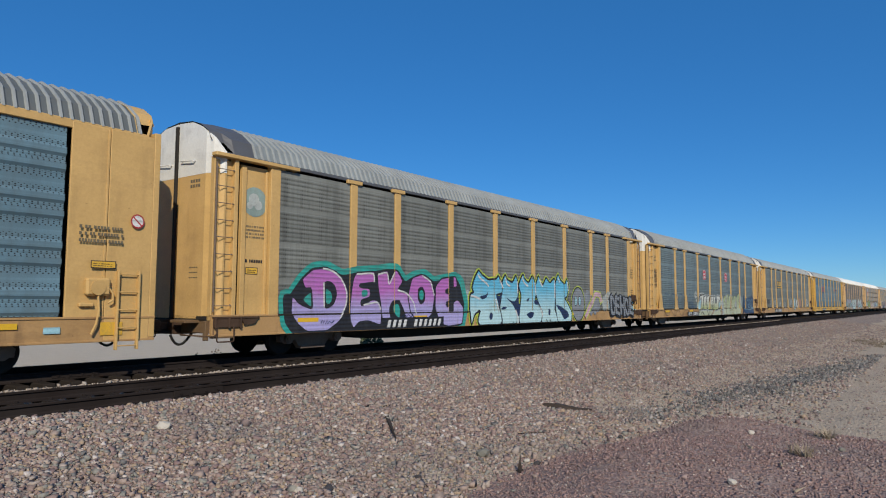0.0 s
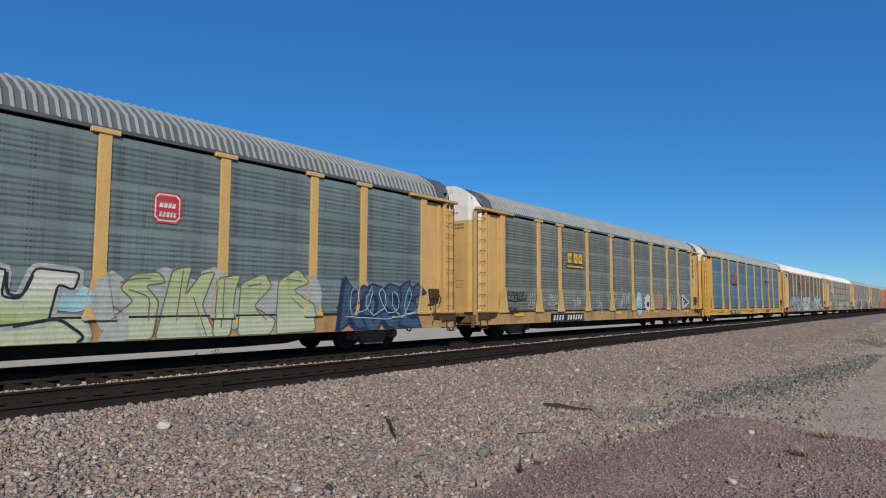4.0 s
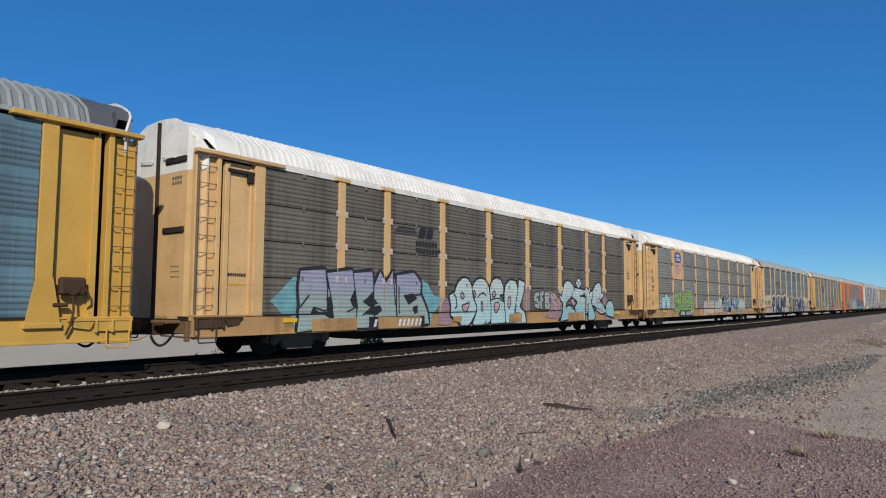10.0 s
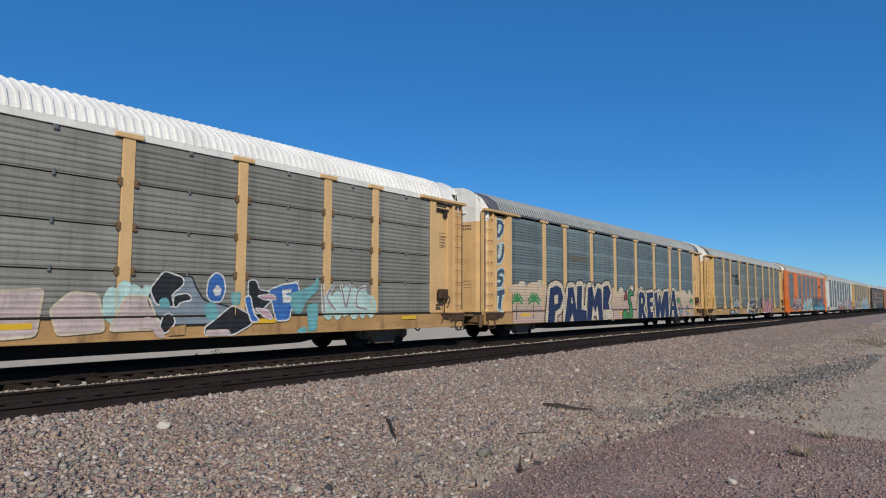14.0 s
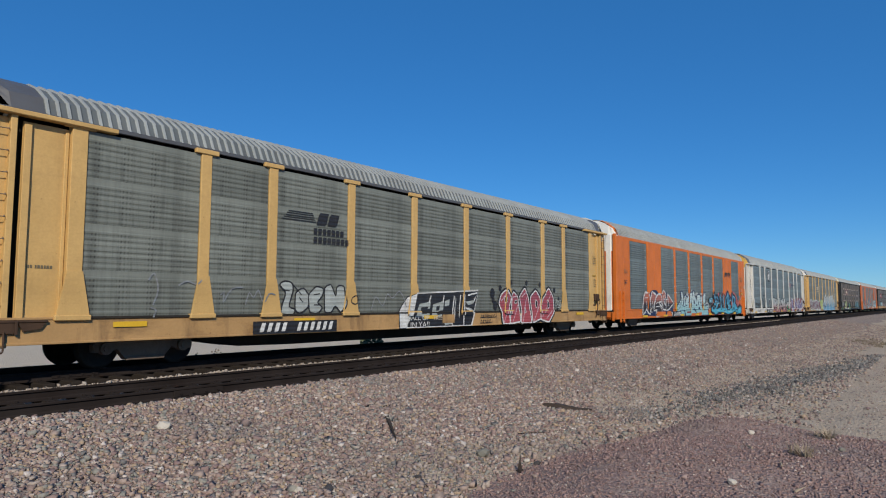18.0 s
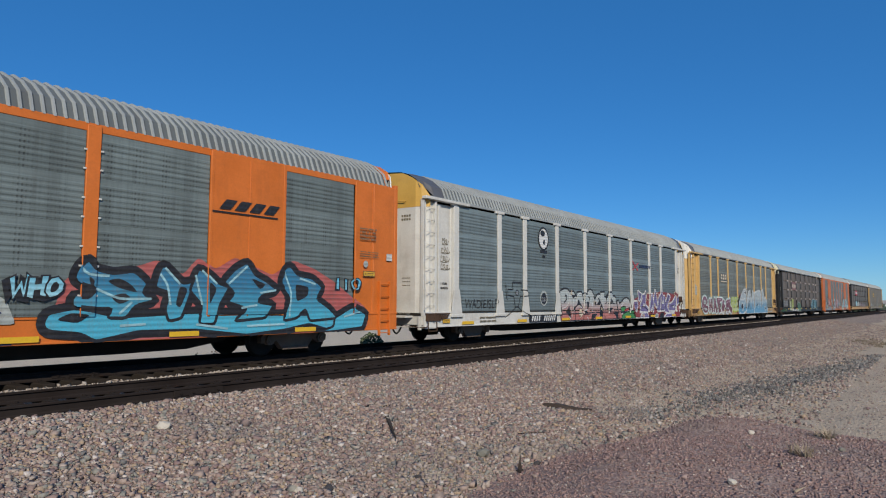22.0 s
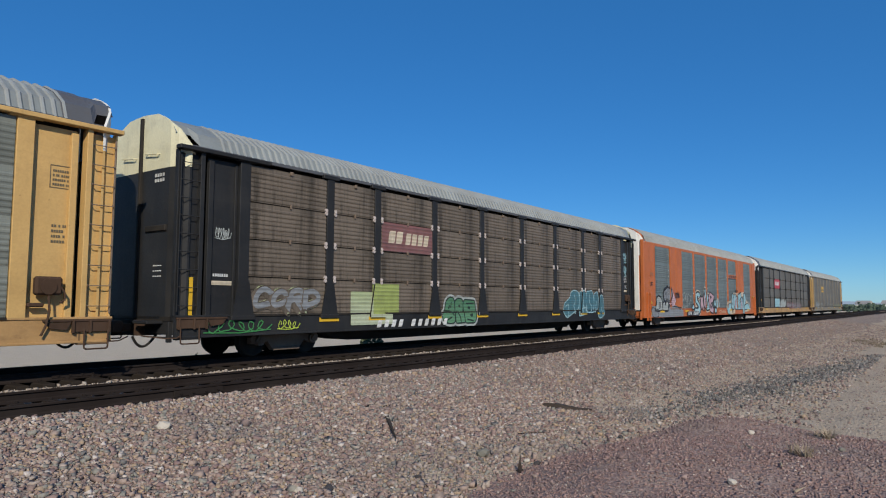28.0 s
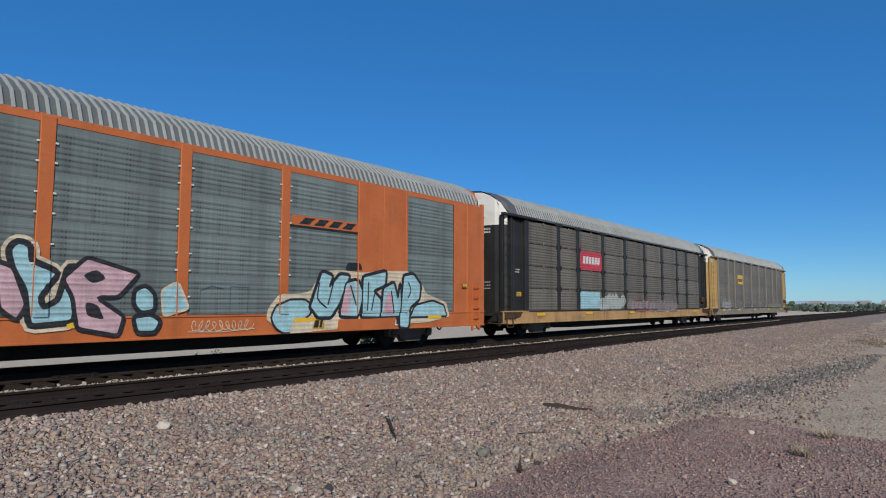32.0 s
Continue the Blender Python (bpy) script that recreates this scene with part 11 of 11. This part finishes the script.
# fittings of the wagon ends: grab irons, latch bar, door marks
for k, car in enumerate(TRAIN):
    if CARS[k].get("smooth"):
        strip = stock("door_hinge", lambda g: g.cbox(-0.06, 0.02, -0.14, 0.14, 1.02, 4.98, 0.02), WHITE if k else YELLOW)
        part("door_hinge", strip, car, x=-LEN / 2 + 0.04, y=-1.18, label="pale folding door strip")
        continue
    grab = stock("grab_iron", lambda g: g.tube([(0.05, -0.26, 0.0), (-0.07, -0.26, -0.02), (-0.07, 0.26, 0.03), (0.05, 0.26, 0.05)], 0.016, 6), CARS[k].get("cap", WHITE))
    for y in (-0.5, 0.5):
        part("grab_iron", grab, car, x=-LEN / 2, y=y, z=4.78)
    if k in (5, 6, 12):
        part("latch_bar", stock("latch_bar", lambda g: g.cbox(-0.05, 0.02, -0.42, 0.42, -0.07, 0.07, 0.015), STEEL_DARK), car, x=-LEN / 2, y=-0.72, z=3.05, label="black door latch bar")
    if k in (5, 6):
        part("latch_bar", stock("latch_bar", lambda g: g.cbox(-0.05, 0.02, -0.42, 0.42, -0.07, 0.07, 0.015), STEEL_DARK), car, x=-LEN / 2, y=-0.75, z=4.70, label="black door latch bar")
    # added black strip stands for the dark gap between the door leaves
    part("door_seam", stock("door_seam", lambda g: g.cbox(-0.07, 0.01, -0.045, 0.045, 1.0, 5.7, 0.01), STEEL_DARK), car, x=-LEN / 2 + 0.01, label="dark strip over the gap between the doors")
    for z, rows_, w in ((4.12, 2, 0.42), (1.95, 3, 0.36)):
        g = Geo()
        for i in range(rows_):
            for j in range(4):
                g.box(-0.004, 0.001, -0.98 + j * w / 4, -0.98 + (j + 0.7) * w / 4, z + 0.12 * i, z + 0.12 * i + (0.075 if z > 3 else 0.025))
        part("door_marks", g.mesh("door_marks", K_STEN if CARS[k].get("body") is not BLACK else K_WHITE), car, x=-LEN / 2 - 0.002)

for k in (5, 6):
    for u in (1.25, LEN - 1.25):
        lock = part("pocket_latch", stock("pocket_latch", lambda g: g.cbox(-0.42, 0.42, -0.06, 0.02, -0.045, 0.045, 0.012).cbox(0.16, 0.34, -0.06, 0.02, -0.24, -0.03, 0.012), STEEL_DARK), TRAIN[k], x=u - LEN / 2, y=-1.52, z=4.52, label="black latch bar with a drop catch")
part("reflector", stock("reflector upright", lambda g: g.cbox(-0.055, 0.055, -0.006, 0.0, 0, 0.86, 0.002), STENCIL_Y), TRAIN[12], x=0.42 - LEN / 2, y=-1.494, z=1.08, label="upright yellow reflective strip")

# ---- things on the ground ----
def lay(name, data, x, y, up=0.0, turn=0.0, label="", category="", group="", kind=""):
    ob = new(name, data)
    ob.location = (x, y, float(ground_z(x, y)) + up)
    ob.rotation_euler = (0, 0, radians(turn))
    return tagged(ob, label, category, group, kind)


CHAR = paint("charred_wood", (0.035, 0.025, 0.02), dirt=0.4, rough=0.9)
DRY = paint("dry_straw", (0.36, 0.29, 0.20), dirt=0.1, rough=0.9, rust=0.0)


def splinter(length, w, h, seed):
    rng = random.Random(seed)
    g, n = Geo(), 7
    v = []
    for i in range(n + 1):
        t = i / n
        k = (0.55 + 0.45 * math.sin(math.pi * min(1, t * 1.3 + 0.15))) * (1.15 - 0.8 * t)
        for a, b in ((-1, 0), (1, 0), (0.8, 1), (-0.7, 1)):
            v.append(((t - 0.5) * length, a * w / 2 * k * rng.uniform(0.85, 1.15), b * h * k * rng.uniform(0.8, 1.2)))
    f = [(4 * i + j, 4 * i + (j + 1) % 4, 4 * i + 4 + (j + 1) % 4, 4 * i + 4 + j) for i in range(n) for j in range(4)] + [(0, 1, 2, 3), (4 * n, 4 * n + 1, 4 * n + 2, 4 * n + 3)]
    return g.add(v, f)


lay("wood_plank", splinter(0.92, 0.17, 0.10, 1).mesh("wood_plank", CHAR), 11.95, 5.85, 0.02, -70, "charred broken plank lying on the gravel", "plank")
lay("stick", splinter(1.55, 0.08, 0.07, 2).mesh("stick", CHAR), 7.8, 6.72, 0.03, 226, "dark splintered stick lying on the ballast", "stick")
stub = lay("stick", splinter(0.20, 0.05, 0.04, 3).mesh("stick_stub", CHAR), 7.55, 4.36, 0.09, 0, "short dark stick standing in the gravel", "stick")
stub.rotation_euler = (0, radians(-80), radians(20))
lay("stick", splinter(0.12, 0.06, 0.04, 4).mesh("stick_chip", CHAR), 7.42, 4.30, 0.01, 70, "small dark wood chip", "stick")
for x, y, a, n_, s in ((8.72, 7.96, 20, 0.5, 5), (9.0, 7.8, 5, 0.35, 6), (9.46, 5.2, -35, 0.55, 7), (8.3, 1.5, 15, 0.3, 8), (7.6, 1.2, -10, 0.3, 9), (9.0, 2.0, 40, 0.25, 10)):
    lay("twig", splinter(n_, 0.022, 0.018, s).mesh("twig", DRY if y < 3 else TIMBER), x, y, 0.02, a, "thin dry twig on the gravel", "twig", "twigs")


def rock(name, x, y, size, mat, label, seed):
    rng = np.random.default_rng(seed)
    bm = bmesh.new()
    bmesh.ops.create_icosphere(bm, subdivisions=2, radius=size / 2)
    for v in bm.verts:
        v.co *= 0.82 + 0.36 * noise.noise(v.co * (2.2 / size) + Vector((seed, 0, 0)))
        v.co.z *= 0.72
    me = bpy.data.meshes.new(name)
    bm.to_mesh(me)
    bm.free()
    me.materials.append(mat)
    return lay(name, me, x, y, size * 0.22, seed * 37, label, "stone", "single stones")


PALE_ROCK = paint("pale_rock", (0.50, 0.45, 0.38), dirt=0.2, rough=0.9)
DARK_ROCK = paint("dark_rock", (0.045, 0.042, 0.045), dirt=0.2, rough=0.85)
GREY_ROCK = paint("grey_rock", (0.17, 0.165, 0.14), dirt=0.2, rough=0.9)
for x, y, s, m, lab in ((9.95, 2.15, 0.11, PALE_ROCK, "pale rounded stone on the red gravel"), (7.3, 1.77, 0.11, PALE_ROCK, "pale rounded stone on the red gravel"), (10.28, 4.28, 0.08, PALE_ROCK, "small pale stone on the gravel"), (10.36, 4.16, 0.11, DARK_ROCK, "black clinker stone on gravel"),
                        (7.83, 5.1, 0.20, GREY_ROCK, "grey flat stone in the sand"), (7.88, 4.3, 0.11, DARK_ROCK, "black clinker stone on gravel"), (7.97, 4.5, 0.10, PALE_ROCK, "small pale stone on the gravel"), (5.3, 5.45, 0.14, DARK_ROCK, "dark stone among the ballast"), (5.18, 8.5, 0.22, PALE_ROCK, "long pale stone among the ballast"),
                        (6.3, 5.0, 0.09, DARK_ROCK, "small dark stone on gravel"), (8.0, 5.05, 0.07, DARK_ROCK, "small dark stone on gravel"), (5.0, 5.6, 0.12, PALE_ROCK, "pale stone among the ballast"), (9.6, 1.05, 0.09, GREY_ROCK, "grey stone beside dry grass"), (14.2, 4.6, 0.12, DARK_ROCK, "dark stone on the flat"), (20.2, 3.2, 0.14, DARK_ROCK, "dark stone on the flat"), (13.0, 5.9, 0.09, PALE_ROCK, "small pale stone on the gravel")):
    rock("stone", x, y, s, m, lab, int(x * 10))


def tuft(x, y, h, w, n, mat, seed, label, name="grass_tuft"):
    rng = random.Random(seed)
    g = Geo()
    for i in range(n):
        a, lean = rng.uniform(0, 2 * math.pi), rng.uniform(0.2, 1.0)
        r0 = w * 0.25 * rng.random()
        hh = h * rng.uniform(0.5, 1.0)
        c, s = math.cos(a), math.sin(a)
        p0, p1, p2 = Vector((c * r0, s * r0, 0)), Vector((c * (r0 + lean * w * 0.25), s * (r0 + lean * w * 0.25), hh * 0.65)), Vector((c * (r0 + lean * w * 0.6), s * (r0 + lean * w * 0.6), hh))
        side = Vector((-s, c, 0)) * 0.004
        g.add([p0 - side, p0 + side, p1 + side * 0.8, p1 - side * 0.8, p2], [(0, 1, 2, 3), (3, 2, 4)])
    return lay(name, g.mesh(name, mat), x, y, 0, 0, label, "dry grass", "", "stuff")


tuft(10.5, 1.32, 0.17, 0.46, 110, DRY, 1, "straw-yellow dry grass tuft on the red gravel")
tuft(9.0, 1.5, 0.16, 0.25, 24, DRY, 2, "dead brown weed on the red gravel", "dead_weed")
tuft(8.9, 1.35, 0.18, 0.35, 80, DRY, 3, "sparse dry weed on the red gravel", "dead_weed")


def clumps(name, centres, size, mat, label, category, seed, kind=""):
    """Foliage of many small ragged clumps joined in one mesh."""
    rng = np.random.default_rng(seed)
    phi = (1 + 5 ** 0.5) / 2
    ico = np.array([(-1, phi, 0), (1, phi, 0), (-1, -phi, 0), (1, -phi, 0), (0, -1, phi), (0, 1, phi), (0, -1, -phi), (0, 1, -phi), (phi, 0, -1), (phi, 0, 1), (-phi, 0, -1), (-phi, 0, 1)]) / 1.9
    tri = [(0, 11, 5), (0, 5, 1), (0, 1, 7), (0, 7, 10), (0, 10, 11), (1, 5, 9), (5, 11, 4), (11, 10, 2), (10, 7, 6), (7, 1, 8), (3, 9, 4), (3, 4, 2), (3, 2, 6), (3, 6, 8), (3, 8, 9), (4, 9, 5), (2, 4, 11), (6, 2, 10), (8, 6, 7), (9, 8, 1)]
    v, f = [], []
    for (x, y, z), s in zip(centres, size):
        o = len(v)
        for a in ico * rng.uniform(0.6, 1.4, (12, 1)):
            v.append((x + a[0] * s, y + a[1] * s, z + a[2] * s * 0.8))
        f += [tuple(i + o for i in t) for t in tri]
    me = bpy.data.meshes.new(name)
    me.from_pydata(v, [], f)
    me.materials.append(mat)
    return tagged(new(name, me), label, category, kind=kind)


def leaf_material(name, a, b):
    m, n, l, p = mat_base(name)
    isl = n.new("ShaderNodeNewGeometry").outputs["Random Per Island"]
    tc = n.new("ShaderNodeTexCoord").outputs["Object"]
    c = mixc(n, l, isl, a, b)
    c = mixc(n, l, ramp(n, l, noise_of(n, l, tc, 3, 4), 0.4, 0.7, 0, 0.4), c, tuple(x * 0.5 for x in a))
    l.new(c, p.inputs["Base Color"])
    p.inputs["Roughness"].default_value = 0.85
    return m


SCRUB = leaf_material("grey_green_scrub", (0.045, 0.065, 0.03), (0.11, 0.13, 0.065))
BRUSH = leaf_material("dry_brush", (0.16, 0.125, 0.085), (0.30, 0.24, 0.17))
WOODS = leaf_material("far_tree_leaves", (0.035, 0.060, 0.040), (0.085, 0.115, 0.075))
rngb = np.random.default_rng(8)


def bush(x, y, w, h, n, s, mat, label, seed):
    r = np.random.default_rng(seed)
    a, d = r.uniform(0, 2 * np.pi, n), np.sqrt(r.uniform(0, 1, n)) * w / 2
    zz = float(ground_z(x, y)) + r.uniform(0.02, 1, n) * h * np.sqrt(np.maximum(0.05, 1 - (2 * d / w) ** 2))
    return clumps("bush", list(zip(x + d * np.cos(a), y + d * np.sin(a), zz)), s * r.uniform(0.5, 1.3, n), mat, label, "bush", seed)


bush(25.6, 23.4, 1.3, 0.75, 260, 0.07, SCRUB, "small green desert bush beyond the tracks", 1)
bush(15.1, 22.7, 0.7, 0.35, 60, 0.035, BRUSH, "dry weed beyond the tracks", 2)
bush(16.6, 23.6, 0.6, 0.4, 60, 0.035, BRUSH, "dry weed beyond the tracks", 3)
bush(42.2, 3.0, 1.1, 0.34, 160, 0.035, BRUSH, "low grey dry bush on the flat", 4)
bush(44.5, 3.8, 0.8, 0.2, 70, 0.03, BRUSH, "low grey dry bush on the flat", 5)
bush(40.2, 2.3, 1.0, 0.25, 60, 0.05, BRUSH, "low sparse scrub on the flat", 6)

# far woods, houses and hills
cx, cs = [], []
for i in range(900):
    d = 230 + 520 * rngb.random() ** 1.2
    az = radians(rngb.uniform(72, 93))
    x, y = d * math.sin(az), d * math.cos(az) + 14
    tall = rngb.uniform(0.8, 2.4) * (1.0 if rngb.random() < 0.8 else 1.3)
    for j in range(7):
        cx.append((x + rngb.normal(0, 1.6), y + rngb.normal(0, 1.6), -1.0 + tall * rngb.uniform(0.1, 1.0)))
        cs.append(rngb.uniform(0.4, 1.0))
far_ok = [i for i, c in enumerate(cx) if c[1] > 17.5]
clumps("far_woods", [cx[i] for i in far_ok], [cs[i] for i in far_ok], WOODS, "distant belt of dark green desert trees and scrub", "trees", 9, "stuff")
HOUSE = paint("far_white_wall", (0.70, 0.68, 0.64), dirt=0.1)
HOUSE_ROOF = paint("far_roof", (0.36, 0.33, 0.30), dirt=0.2)


def far_house(x, y, w, turn):
    h = tagged(new("house"), "distant low white house among trees", "house", "far houses")
    h.matrix_world = pose(x, y, -1.1, 0, 0, turn)
    part("wall", stock("wall " + str(w), lambda g: g.box(-w / 2, w / 2, -4, 4, 0, 3.0), HOUSE), h)
    part("roof", stock("gable " + str(w), lambda g: g.prism([(-4.5, 3.0), (4.5, 3.0), (0, 4.6)], -w / 2 - 0.4, w / 2 + 0.4, 0), HOUSE_ROOF), h)
    return h


far_house(420, 33, 6, 80)
far_house(470, 62, 7, 75)
far_house(395, 20.5, 5, 85)
far_house(440, 80, 6, 70)
# distance haze is put into the hills' pale blue colours, grime tone included
HILL = paint("hazed_far_hill", (0.27, 0.34, 0.44), grime=(0.22, 0.28, 0.38), dirt=0.2, rough=1.0, rust=0.0, gloss=0.0)
hv, hf = [], []
for i in range(121):
    az = radians(50 + i * 0.5)
    d = 2900.0
    hgt = 0.38 * (22 + 26 * max(0, noise.noise(Vector((i * 0.07, 3.1, 0)))) + 14 * noise.noise(Vector((i * 0.25, 1.7, 0))))
    for dd, z in ((0, -20.0), (0, max(3, hgt)), (260, -20.0)):
        hv.append(((d + dd) * math.sin(az), (d + dd) * math.cos(az), z))
for i in range(120):
    for j in range(2):
        hf.append((3 * i + j, 3 * i + 3 + j, 3 * i + 4 + j, 3 * i + 1 + j))
hm = bpy.data.meshes.new("backdrop")
hm.from_pydata(hv, [], hf)
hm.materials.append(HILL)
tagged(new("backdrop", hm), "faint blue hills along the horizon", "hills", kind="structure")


def motions():
    """The train rolls by, slowing a little."""
    times = [i * 1.0 for i in range(33)]
    for k, car in enumerate(TRAIN):
        rows = []
        for t in times:
            a = t - 20.0
            x = HEAD + PITCH_M * k + LEN / 2 - SPEED * a - SLOW * a * a
            swing = math.degrees(math.atan((bend(x + 8.5) - bend(x - 8.5)) / 17))
            rows.append((t, pose(x, TRAIN_Y - float(bend(x + 8.5) + bend(x - 8.5)) / 2, 0, 0, 0, -swing)))
        walk(car, rows)
    # the wheels roll: their turn follows the way gone
    spin = []
    for i in range(641):
        t = i * 0.05
        a = t - 20.0
        spin.append((t, math.degrees(-(SPEED * a + SLOW * a * a) / 0.423) % 360))
    for ax, x in WHEELSETS:
        walk(ax, [(t, pose(x, 0, 0.423, 0, turn, 0)) for t, turn in spin])


motions()
